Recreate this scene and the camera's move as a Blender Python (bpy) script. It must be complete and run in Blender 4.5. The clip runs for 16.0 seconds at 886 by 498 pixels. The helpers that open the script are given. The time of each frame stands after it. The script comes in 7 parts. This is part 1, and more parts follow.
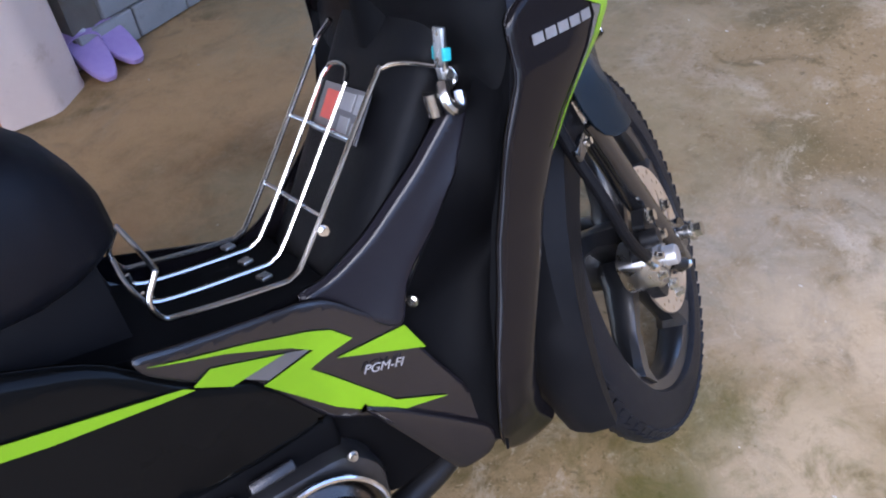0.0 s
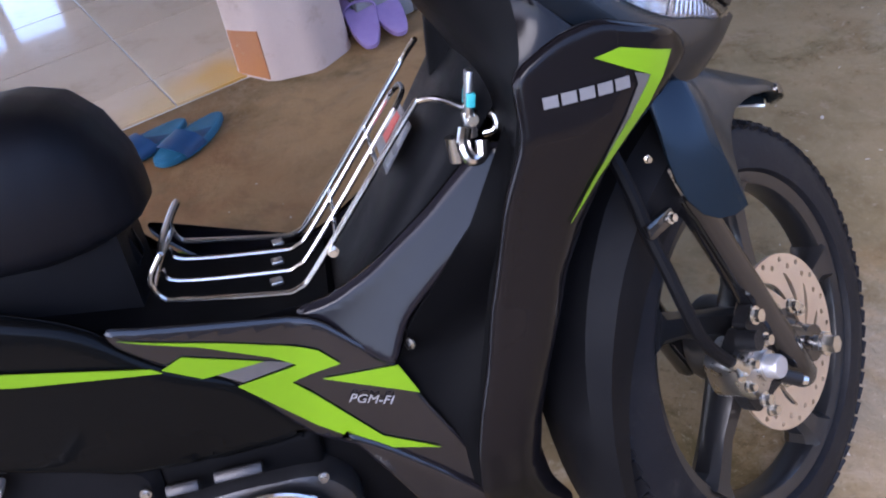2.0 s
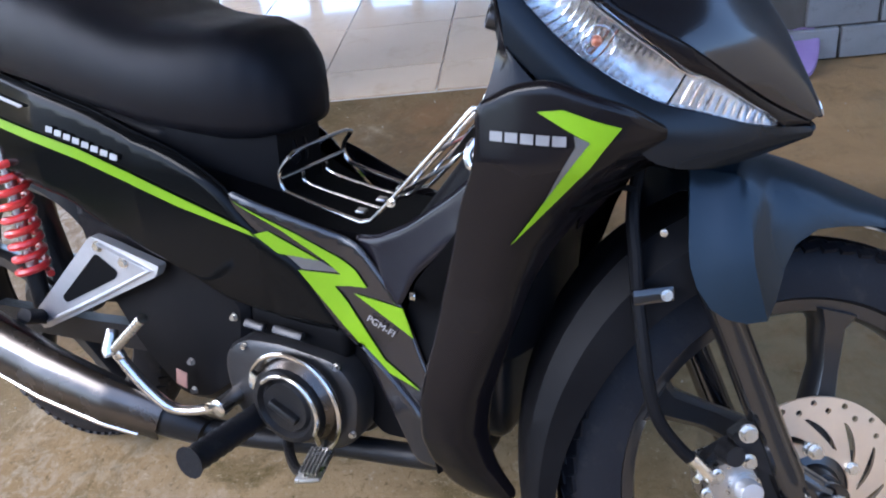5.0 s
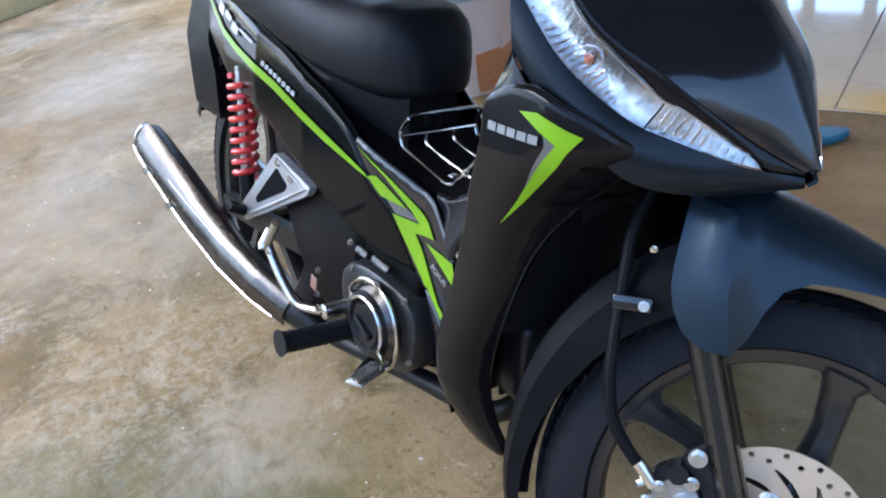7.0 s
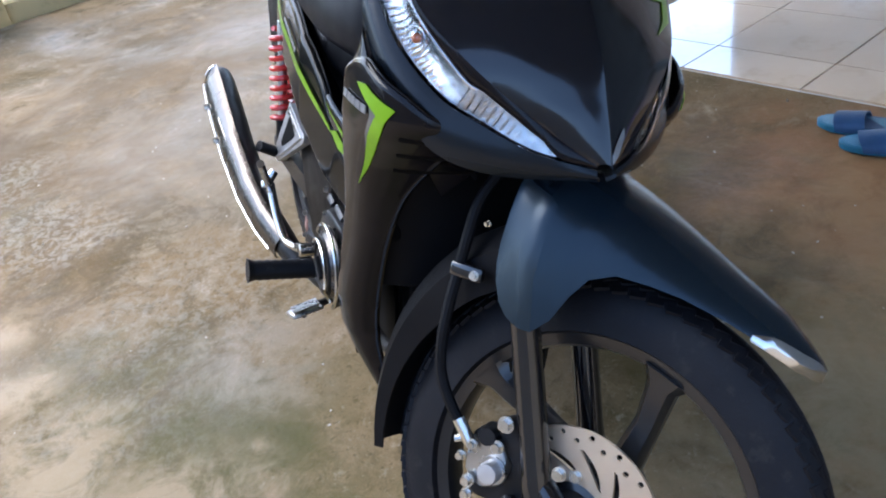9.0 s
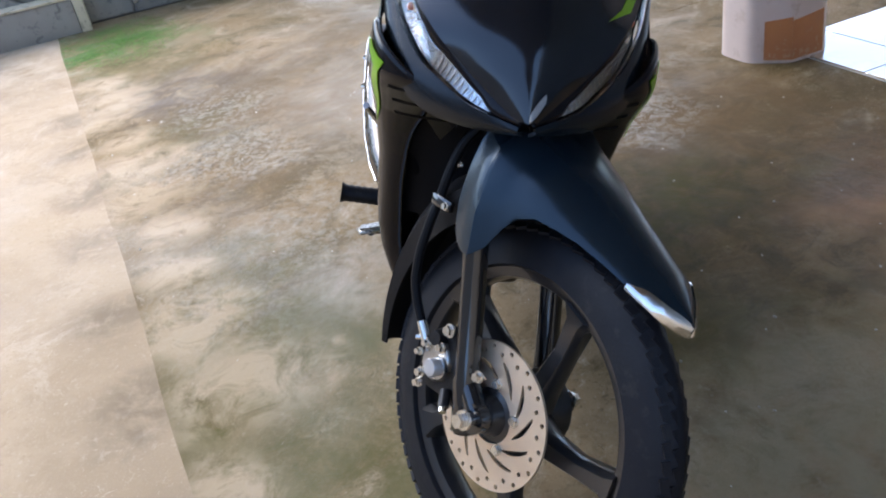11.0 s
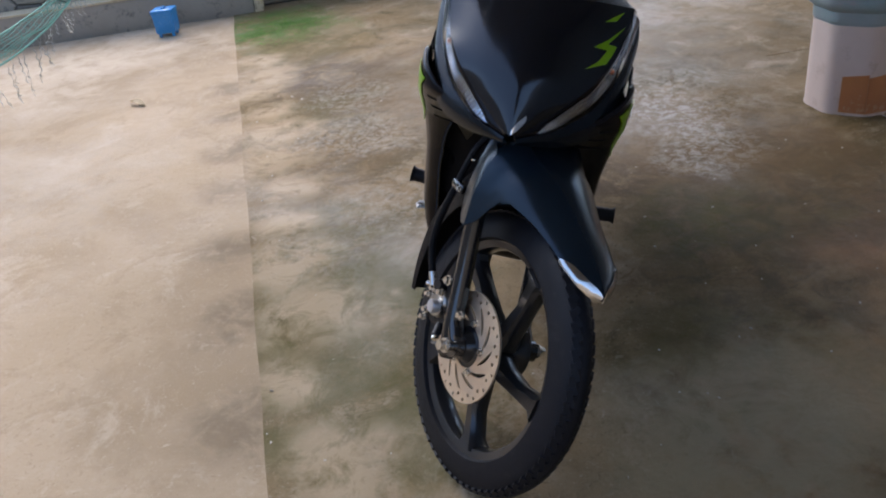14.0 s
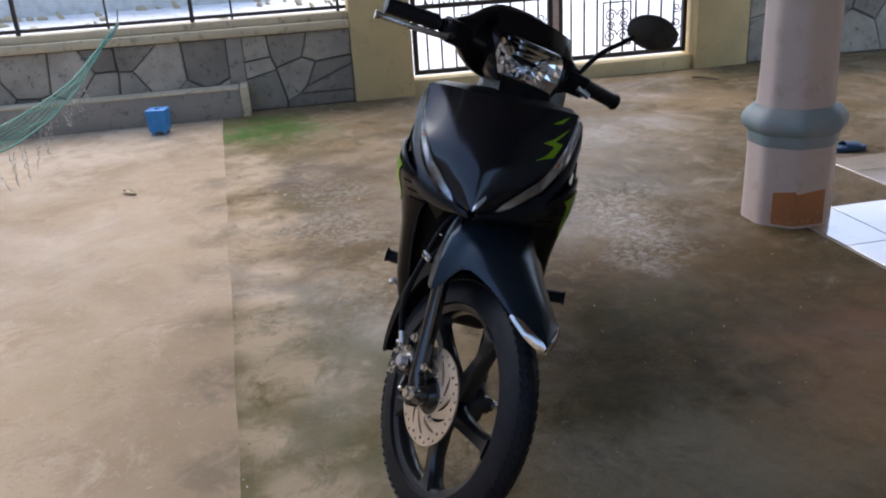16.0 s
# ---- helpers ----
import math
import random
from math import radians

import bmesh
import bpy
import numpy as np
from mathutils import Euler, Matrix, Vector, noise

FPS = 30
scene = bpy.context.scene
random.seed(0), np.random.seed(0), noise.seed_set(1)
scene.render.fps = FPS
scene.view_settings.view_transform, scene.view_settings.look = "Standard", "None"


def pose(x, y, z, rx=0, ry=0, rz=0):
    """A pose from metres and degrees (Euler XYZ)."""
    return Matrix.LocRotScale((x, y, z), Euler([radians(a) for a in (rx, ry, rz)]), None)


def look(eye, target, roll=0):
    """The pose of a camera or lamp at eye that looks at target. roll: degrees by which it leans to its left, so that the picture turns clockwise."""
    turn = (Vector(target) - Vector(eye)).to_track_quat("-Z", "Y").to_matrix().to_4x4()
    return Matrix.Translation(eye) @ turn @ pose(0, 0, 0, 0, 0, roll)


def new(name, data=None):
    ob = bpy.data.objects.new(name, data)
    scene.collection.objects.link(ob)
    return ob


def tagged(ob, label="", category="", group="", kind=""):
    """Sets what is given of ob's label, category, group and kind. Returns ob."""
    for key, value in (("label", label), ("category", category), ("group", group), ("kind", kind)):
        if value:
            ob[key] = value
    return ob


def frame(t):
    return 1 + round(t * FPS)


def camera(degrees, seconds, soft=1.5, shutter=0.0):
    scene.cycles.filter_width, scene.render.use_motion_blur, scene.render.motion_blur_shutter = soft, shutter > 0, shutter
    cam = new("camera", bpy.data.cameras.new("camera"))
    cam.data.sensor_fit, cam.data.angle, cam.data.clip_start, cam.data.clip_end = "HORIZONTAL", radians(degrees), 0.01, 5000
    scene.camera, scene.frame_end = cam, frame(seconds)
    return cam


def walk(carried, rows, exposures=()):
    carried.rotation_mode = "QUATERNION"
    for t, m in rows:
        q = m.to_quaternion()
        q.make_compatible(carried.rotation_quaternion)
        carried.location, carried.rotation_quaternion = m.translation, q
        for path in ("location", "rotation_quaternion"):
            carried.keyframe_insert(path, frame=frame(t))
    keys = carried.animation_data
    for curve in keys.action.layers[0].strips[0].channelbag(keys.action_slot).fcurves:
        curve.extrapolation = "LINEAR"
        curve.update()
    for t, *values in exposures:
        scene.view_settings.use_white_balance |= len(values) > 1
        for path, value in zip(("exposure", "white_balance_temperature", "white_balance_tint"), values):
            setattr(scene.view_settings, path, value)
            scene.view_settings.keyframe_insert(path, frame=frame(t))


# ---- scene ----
# ---- camera and its walk ----
cam = camera(55.6, 16.0, soft=2.0)
PATH = [
    (0, (0.523, -0.518, 1.092), (1.317, 0.758, -0.227), -7.3),
    (0.5, (0.593, -0.548, 1.096), (1.214, 0.851, -0.19), -8.0),
    (1, (0.656, -0.564, 1.091), (1.127, 0.897, -0.192), -8.3),
    (1.5, (0.726, -0.552, 1.072), (1.059, 0.947, -0.209), -9.2),
    (2, (0.799, -0.562, 1.076), (0.944, 0.981, -0.189), -10.8),
    (2.5, (0.856, -0.568, 1.089), (0.885, 0.978, -0.18), -10.0),
    (3, (0.928, -0.582, 1.089), (0.792, 0.983, -0.149), -10.6),
    (3.5, (1.041, -0.627, 1.103), (0.633, 0.93, -0.084), -11.5),
    (4, (1.119, -0.662, 1.104), (0.548, 0.87, -0.047), -10.6),
    (6.5, (1.505, -0.518, 1.082), (0.158, 0.485, -0.005), -10.3),
    (7, (1.598, -0.503, 1.107), (0.145, 0.38, 0.054), -9.6),
    (7.5, (1.677, -0.476, 1.101), (0.141, 0.287, 0.073), -8.6),
    (8, (1.726, -0.404, 1.083), (0.142, 0.255, 0.056), -9.8),
    (8.5, (1.799, -0.288, 1.069), (0.172, 0.205, 0.014), -9.1),
    (9, (1.857, -0.194, 1.09), (0.22, 0.255, 0.033), -10.3),
    (9.5, (1.96, -0.103, 1.101), (0.265, 0.179, 0.077), -11.4),
    (10, (2.053, -0.03, 1.098), (0.333, 0.108, 0.087), -11.5),
    (12.5, (2.274, 0.317, 1.094), (0.581, -0.119, 0.122), -9.0),
    (13, (2.379, 0.366, 1.132), (0.683, -0.114, 0.187), -8.5),
    (13.5, (2.473, 0.377, 1.18), (0.777, -0.082, 0.224), -7.1),
    (14, (2.512, 0.375, 1.224), (0.818, -0.067, 0.257), -7.1),
    (14.5, (2.567, 0.367, 1.244), (0.833, -0.031, 0.331), -5.2),
    (15, (2.628, 0.375, 1.241), (0.856, 0.013, 0.389), -4.2),
    (15.5, (2.72, 0.408, 1.236), (0.92, 0.046, 0.444), -3.5),
    (16, (2.783, 0.429, 1.244), (0.958, 0.059, 0.516), -3.5),
]
EXPOSURES = [(0.0, 2.66, 5800, 18), (1.0, 2.56, 5850, 20), (2.0, 2.56, 5950, 23), (4.0, 2.70, 5950, 18), (7.0, 2.68, 5750, 7), (9.0, 2.52, 5950, 10), (10.0, 2.54, 5950, 10), (12.5, 2.04, 6250, 12), (14.0, 1.80, 6300, 13), (16.0, 1.56, 6450, 14)]
walk(cam, [(t, look(eye, target, roll)) for t, eye, target, roll in PATH], EXPOSURES)

# ---- world, sun and exposure ----
world = bpy.data.worlds.new("overcast_sky")
scene.world = world
world.use_nodes = True
wn = world.node_tree.nodes
sky = wn.new("ShaderNodeTexSky")
sky.sky_type, sky.sun_disc = "NISHITA", False
sky.sun_elevation, sky.sun_rotation = radians(52), radians(250)
sky.air_density, sky.dust_density, sky.ozone_density = 1.0, 2.0, 1.5
wn["Background"].inputs["Strength"].default_value = 0.15
world.node_tree.links.new(sky.outputs["Color"], wn["Background"].inputs["Color"])
sun_data = bpy.data.lights.new("sun", "SUN")
sun_data.energy, sun_data.angle, sun_data.color = 0.7, radians(35), (1.0, 0.95, 0.88)
sun = new("sun", sun_data)
sun.matrix_world = look((-5, -7, 8), (0, 0, 0))

LEAN = radians(-14)                      # the motorcycle rests on its side stand
YARD = pose(0, 0, 0, 0, 0, 22)           # the yard is turned against the motorcycle
STEER = radians(36.5)
S_AXIS = Vector((-math.sin(radians(25)), 0, math.cos(radians(25))))
S_FOOT = Vector((1.160, 0, 0.2546))
FORK = Matrix.Translation(S_FOOT) @ Matrix.Rotation(STEER, 4, S_AXIS) @ Matrix.Translation(-S_FOOT)


# ---- materials ----
def material(name, base, rough=0.5, metal=0.0, coat=0.0, second=None, scale=8.0, spots=None, fine=60.0,
             bump=0.0, bump_scale=120.0, rough_var=0.0, spec=0.5, sheen=0.0, stretch=(1, 1, 1), per_object=0.0):
    """A surface with a broad and a fine variation, relief and uneven gloss, in object space."""
    m = bpy.data.materials.new(name)
    m.use_nodes = True
    nt, nodes, link = m.node_tree, m.node_tree.nodes, m.node_tree.links.new
    p = nodes["Principled BSDF"]
    p.inputs["Roughness"].default_value, p.inputs["Metallic"].default_value = rough, metal
    p.inputs["Coat Weight"].default_value, p.inputs["Specular IOR Level"].default_value = coat, spec
    p.inputs["Coat Roughness"].default_value = 0.06
    p.inputs["Base Color"].default_value = (*base, 1)
    tc, mp = nodes.new("ShaderNodeTexCoord"), nodes.new("ShaderNodeMapping")
    mp.inputs["Scale"].default_value = stretch
    link(tc.outputs["Object"], mp.inputs["Vector"])

    def noise_tex(sc, detail=6.0, r=0.6):
        n = nodes.new("ShaderNodeTexNoise")
        n.inputs["Scale"].default_value, n.inputs["Detail"].default_value, n.inputs["Roughness"].default_value = sc, detail, r
        link(mp.outputs["Vector"], n.inputs["Vector"])
        return n.outputs["Fac"]

    def ramp(fac, lo, hi):
        r = nodes.new("ShaderNodeMapRange")
        r.inputs["From Min"].default_value, r.inputs["From Max"].default_value = lo, hi
        link(fac, r.inputs["Value"])
        return r.outputs["Result"]

    def mix(fac, a, b):
        x = nodes.new("ShaderNodeMix")
        x.data_type = "RGBA"
        for key, v in ((0, fac), (6, a), (7, b)):
            if isinstance(v, (tuple, list)):
                x.inputs[key].default_value = (*v, 1)
            elif isinstance(v, (int, float)):
                x.inputs[key].default_value = v
            else:
                link(v, x.inputs[key])
        return x.outputs[2]

    col = base
    if second:
        col = mix(ramp(noise_tex(scale), 0.36, 0.66), base, second)
    if spots:
        col = mix(ramp(noise_tex(fine, 4.0, 0.7), 0.56, 0.68), col, spots)
    if per_object:
        info = nodes.new("ShaderNodeObjectInfo")
        hsv = nodes.new("ShaderNodeHueSaturation")
        mr = nodes.new("ShaderNodeMapRange")
        mr.inputs["To Min"].default_value, mr.inputs["To Max"].default_value = 1 - per_object, 1 + per_object
        link(info.outputs["Random"], mr.inputs["Value"])
        link(mr.outputs["Result"], hsv.inputs["Value"])
        if isinstance(col, tuple):
            hsv.inputs["Color"].default_value = (*col, 1)
        else:
            link(col, hsv.inputs["Color"])
        col = hsv.outputs["Color"]
    if not isinstance(col, tuple):
        link(col, p.inputs["Base Color"])
    if rough_var:
        mr = nodes.new("ShaderNodeMapRange")
        mr.inputs["From Min"].default_value, mr.inputs["From Max"].default_value = 0.3, 0.7
        mr.inputs["To Min"].default_value, mr.inputs["To Max"].default_value = max(0.02, rough - rough_var), rough + rough_var
        link(noise_tex(scale * 2.3), mr.inputs["Value"])
        link(mr.outputs["Result"], p.inputs["Roughness"])
    if bump:
        b = nodes.new("ShaderNodeBump")
        b.inputs["Strength"].default_value, b.inputs["Distance"].default_value = bump, 0.004
        link(noise_tex(bump_scale, 8.0, 0.65), b.inputs["Height"])
        link(b.outputs["Normal"], p.inputs["Normal"])
    return m


M = {}
# the slight blue in this black stands for reflected sky on the mask
M["paint_black"] = material("black_paint", (0.0032, 0.0044, 0.0070), 0.15, 0.0, 0.28, (0.0045, 0.0060, 0.0092), 5, spec=0.40, bump=0.02, bump_scale=300)
M["paint_satin"] = material("satin_dark_paint", (0.0052, 0.0043, 0.0052), 0.15, 0.0, 0.0, (0.0066, 0.0056, 0.0064), 6, spec=0.19, rough_var=0.03, bump=0.02, bump_scale=400)
# blue base tint paints the sky's sheen on the dark fender
M["paint_fender"] = material("dark_paint_sky_tint", (0.0115, 0.0200, 0.0285), 0.27, 0.50, 0.06, (0.0140, 0.0235, 0.0335), 6, spec=0.28, bump=0.02, bump_scale=400)
M["paint_flank"] = material("dark_grey_metallic_paint", (0.0095, 0.0086, 0.0115), 0.11, 0.05, 0.0, (0.0140, 0.0128, 0.0160), 7, spec=0.22, bump=0.02, bump_scale=500)
M["paint_cover"] = material("gloss_black_cover", (0.0026, 0.0028, 0.0031), 0.12, 0.0, 0.0, (0.0034, 0.0037, 0.0040), 6, spec=0.10, bump=0.02, bump_scale=400)
# the cowl's blue is reflected sky put into the base colour
M["paint_cowl"] = material("satin_black_sky_tint", (0.0070, 0.0100, 0.0140), 0.26, 0.25, 0.0, (0.0085, 0.0120, 0.0165), 6, spec=0.24, bump=0.02, bump_scale=400)
M["paint_grey"] = material("grey_metallic_paint", (0.0070, 0.0062, 0.0080), 0.17, 0.10, 0.16, (0.0105, 0.0094, 0.0115), 7, bump=0.02, bump_scale=500)
M["plastic"] = material("black_grained_plastic", (0.005, 0.005, 0.0058), 0.40, 0, 0, (0.008, 0.008, 0.0088), 9, bump=0.2, bump_scale=700, rough_var=0.06, spec=0.07)
M["vinyl"] = material("black_seat_vinyl", (0.0048, 0.0050, 0.0070), 0.45, 0, 0, (0.0065, 0.0068, 0.0092), 6, bump=0.2, bump_scale=900, rough_var=0.05, spec=0.18)
M["rubber"] = material("tyre_rubber", (0.0062, 0.0066, 0.0090), 0.50, 0, 0, (0.0095, 0.0098, 0.0120), 12, spots=(0.016, 0.0155, 0.016), fine=45, spec=0.16, bump=0.2, bump_scale=300)
M["rim"] = material("black_wheel_paint", (0.008, 0.0085, 0.010), 0.28, 0.1, 0.35, (0.012, 0.0125, 0.014), 10, bump=0.05, bump_scale=200)
M["fork"] = material("black_fork_paint", (0.006, 0.006, 0.007), 0.12, 0.1, 0.5, (0.009, 0.009, 0.010), 10)
M["chrome"] = material("chrome", (0.62, 0.60, 0.57), 0.17, 1.0, 0, (0.54, 0.52, 0.50), 20, rough_var=0.06, bump=0.03, bump_scale=90)
M["cover"] = material("polished_grey_steel", (0.105, 0.093, 0.085), 0.26, 1.0, 0, (0.075, 0.068, 0.063), 12, rough_var=0.06, bump=0.04, bump_scale=200)
M["steel"] = material("brushed_steel", (0.52, 0.51, 0.49), 0.30, 1.0, 0, (0.42, 0.41, 0.39), 30, rough_var=0.08, bump=0.06, bump_scale=260)
M["zinc"] = material("zinc_plated_bolt", (0.70, 0.69, 0.66), 0.27, 1.0, 0, (0.60, 0.57, 0.50), 60)
M["disc"] = material("brake_disc_steel", (0.70, 0.58, 0.44), 0.38, 0.85, 0, (0.64, 0.53, 0.41), 30, rough_var=0.05, bump=0.02, bump_scale=500)
M["alloy"] = material("silver_cast_alloy", (0.52, 0.52, 0.53), 0.36, 0.7, 0, (0.44, 0.44, 0.45), 20, bump=0.15, bump_scale=400)
M["engine"] = material("dark_engine_casting", (0.009, 0.009, 0.010), 0.36, 0.1, 0, (0.014, 0.0135, 0.014), 15, bump=0.2, bump_scale=250, spec=0.25)
M["engine_grey"] = material("grey_engine_cover", (0.042, 0.041, 0.042), 0.28, 0.5, 0, (0.030, 0.029, 0.030), 18, bump=0.15, bump_scale=300)
M["lime"] = material("lime_decal", (0.145, 0.285, 0.003), 0.30, 0, 0.10, (0.170, 0.325, 0.005), 5, spec=0.35)
M["white_decal"] = material("silver_white_decal", (0.36, 0.36, 0.37), 0.3, 0.3, 0.2, (0.30, 0.30, 0.31), 30)
M["mirror_back"] = material("mottled_brown_plastic", (0.030, 0.026, 0.021), 0.45, 0, 0, (0.055, 0.047, 0.038), 25, spec=0.2, bump=0.1, bump_scale=300)
M["grey_decal"] = material("grey_decal", (0.11, 0.11, 0.115), 0.3, 0.3, 0.3, (0.09, 0.09, 0.095), 20)
M["red"] = material("red_spring_paint", (0.62, 0.035, 0.03), 0.32, 0, 0.3, (0.50, 0.03, 0.03), 20, bump=0.05)
M["amber"] = material("amber_bulb", (0.48, 0.16, 0.09), 0.25, 0, 0.2, (0.40, 0.13, 0.07), 30)
M["reflector"] = material("lamp_reflector", (0.56, 0.58, 0.60), 0.16, 0.95, 0.1, (0.34, 0.36, 0.38), 90, bump=0.5, bump_scale=90)
M["facets"] = material("mirror_facets", (0.90, 0.91, 0.92), 0.05, 1.0, 0, (0.85, 0.86, 0.88), 40)
M["teal"] = material("teal_tape", (0.03, 0.38, 0.42), 0.4, 0, 0, (0.04, 0.45, 0.48), 30)
M["tag_red"] = material("red_sticker", (0.60, 0.10, 0.07), 0.5, 0, 0, (0.52, 0.09, 0.07), 40)
M["tag_faded"] = material("faded_pink_sticker", (0.42, 0.22, 0.17), 0.5, 0, 0, (0.36, 0.20, 0.16), 60)
M["label_grey"] = material("grey_label_film", (0.10, 0.10, 0.105), 0.35, 0, 0.1, (0.13, 0.13, 0.135), 40)
M["name_decal"] = material("dim_silver_decal", (0.24, 0.235, 0.24), 0.3, 0.3, 0.2, (0.20, 0.195, 0.20), 30)
# near-black with little gloss: the shade of recesses is in the colour
M["dark"] = material("black_plastic_cavity_shade", (0.003, 0.003, 0.0035), 0.6, 0, 0, (0.004, 0.004, 0.0045), 10, spec=0.05)
M["orange_lens"] = material("red_lens", (0.35, 0.02, 0.02), 0.15, 0, 0.6, (0.30, 0.02, 0.02), 20)

M["cream"] = material("cream_painted_plaster", (0.62, 0.47, 0.225), 0.72, 0, 0, (0.50, 0.385, 0.19), 2.5, spots=(0.47, 0.36, 0.175), fine=9, bump=0.3, bump_scale=60)
M["coping"] = material("pale_plaster_coping", (0.60, 0.50, 0.32), 0.75, 0, 0, (0.52, 0.43, 0.28), 4, spots=(0.29, 0.235, 0.15), fine=14, bump=0.3, bump_scale=70)
M["cement"] = material("grey_brown_cement", (0.33, 0.288, 0.228), 0.85, 0, 0, (0.28, 0.243, 0.195), 3, spots=(0.16, 0.143, 0.12), fine=15, bump=0.4, bump_scale=80)
M["stone"] = material("dark_flagstone", (0.250, 0.222, 0.175), 0.7, 0, 0, (0.345, 0.305, 0.240), 5, spots=(0.130, 0.120, 0.100), fine=22, bump=0.7, bump_scale=40, per_object=0.45)
M["mortar"] = material("dark_mortar", (0.100, 0.090, 0.074), 0.9, 0, 0, (0.13, 0.118, 0.098), 8, bump=0.4)
M["iron"] = material("black_iron", (0.034, 0.028, 0.024), 0.5, 0.3, 0, (0.05, 0.040, 0.033), 14, bump=0.2, bump_scale=150)
M["tile"] = material("glazed_cream_tile", (0.60, 0.47, 0.335), 0.13, 0, 0.9, (0.54, 0.415, 0.29), 1.8, spots=(0.49, 0.37, 0.25), fine=5, rough_var=0.04, per_object=0.04, spec=0.9)


def floor_patches(m, spots):
    """Soft-edged patches of colour on a floor, each with its place, radius, tone and strength."""
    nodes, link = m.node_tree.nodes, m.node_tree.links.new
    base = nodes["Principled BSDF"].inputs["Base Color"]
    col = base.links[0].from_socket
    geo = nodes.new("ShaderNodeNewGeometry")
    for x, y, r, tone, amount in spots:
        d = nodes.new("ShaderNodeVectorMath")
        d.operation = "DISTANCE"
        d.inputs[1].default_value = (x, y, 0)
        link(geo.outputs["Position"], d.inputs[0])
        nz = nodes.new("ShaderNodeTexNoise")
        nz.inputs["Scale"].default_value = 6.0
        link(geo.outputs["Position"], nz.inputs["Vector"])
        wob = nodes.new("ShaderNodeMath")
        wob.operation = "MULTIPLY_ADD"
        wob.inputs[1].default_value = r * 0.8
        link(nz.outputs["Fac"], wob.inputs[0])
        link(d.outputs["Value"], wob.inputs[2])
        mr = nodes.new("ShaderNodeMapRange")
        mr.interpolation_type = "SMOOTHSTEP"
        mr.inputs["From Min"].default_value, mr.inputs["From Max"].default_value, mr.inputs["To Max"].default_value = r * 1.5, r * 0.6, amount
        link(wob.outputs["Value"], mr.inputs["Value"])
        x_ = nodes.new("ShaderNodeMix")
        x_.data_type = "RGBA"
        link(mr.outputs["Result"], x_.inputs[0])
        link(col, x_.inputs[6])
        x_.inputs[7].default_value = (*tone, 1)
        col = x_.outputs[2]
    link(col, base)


# yellow patches on the tiles beside the column foot
floor_patches(M["tile"], ((0.50, 1.76, 0.20, (0.66, 0.37, 0.07), 0.95), (0.34, 1.64, 0.20, (0.64, 0.43, 0.16), 0.6)))
M["grout"] = material("pale_grout", (0.60, 0.57, 0.52), 0.8, 0, 0, (0.45, 0.42, 0.38), 6)
M["column"] = material("worn_white_column_paint", (0.60, 0.475, 0.40), 0.55, 0, 0, (0.53, 0.41, 0.34), 3.2, spots=(0.47, 0.355, 0.28), fine=10, bump=0.2, bump_scale=70)
M["aqua"] = material("faded_aqua_paint", (0.22, 0.295, 0.285), 0.55, 0, 0, (0.29, 0.31, 0.30), 7, spots=(0.30, 0.29, 0.28), fine=16, bump=0.2, bump_scale=70)
M["orange"] = material("orange_tile", (0.46, 0.185, 0.065), 0.4, 0, 0, (0.40, 0.155, 0.06), 9, spots=(0.46, 0.27, 0.15), fine=18, bump=0.1)
M["block"] = material("grey_concrete_block", (0.26, 0.265, 0.265), 0.85, 0, 0, (0.21, 0.215, 0.215), 6, spots=(0.20, 0.20, 0.20), fine=30, bump=0.4, bump_scale=90, per_object=0.12)
M["wall"] = material("pale_house_plaster", (0.72, 0.67, 0.63), 0.8, 0, 0, (0.66, 0.61, 0.57), 1.5, bump=0.15)
# dark board, so the unseen roof adds little bounce and reflection
M["ceiling"] = material("unseen_roof_board", (0.26, 0.25, 0.24), 0.8, 0, 0, (0.21, 0.20, 0.19), 1.5, bump=0.1)
M["street"] = material("pale_street_gravel", (0.80, 0.78, 0.74), 0.9, 0, 0, (0.70, 0.68, 0.63), 0.8, spots=(0.30, 0.29, 0.25), fine=6, bump=0.5, bump_scale=30)
M["blue_box"] = material("blue_plastic", (0.020, 0.21, 0.50), 0.42, 0, 0, (0.03, 0.25, 0.58), 12, spots=(0.10, 0.30, 0.55), fine=40)
M["net"] = material("green_net_cord", (0.10, 0.27, 0.20), 0.7, 0, 0, (0.14, 0.32, 0.24), 20)
M["rope"] = material("pale_rope", (0.42, 0.40, 0.33), 0.8, 0, 0, (0.34, 0.32, 0.26), 30)
M["slipper_blue"] = material("blue_rubber_slipper", (0.010, 0.125, 0.215), 0.5, 0, 0, (0.018, 0.125, 0.22), 20, bump=0.3, bump_scale=200)
M["slipper_navy"] = material("dark_blue_strap", (0.008, 0.045, 0.12), 0.5, 0, 0, (0.010, 0.055, 0.14), 25, bump=0.2)
M["slipper_lilac"] = material("lilac_rubber_slipper", (0.30, 0.20, 0.42), 0.5, 0, 0, (0.34, 0.24, 0.45), 18, bump=0.2, bump_scale=200)
M["buckle"] = material("pearl_buckle", (0.75, 0.75, 0.80), 0.25, 0.3, 0.3, (0.65, 0.65, 0.72), 60)
M["leaf"] = material("dry_leaf", (0.45, 0.36, 0.22), 0.8, 0, 0, (0.34, 0.26, 0.15), 40)
M["twig"] = material("dark_stick", (0.07, 0.055, 0.045), 0.8, 0, 0, (0.1, 0.08, 0.06), 30)
M["moss"] = material("moss_tufts", (0.07, 0.17, 0.02), 0.9, 0, 0, (0.11, 0.21, 0.03), 9)
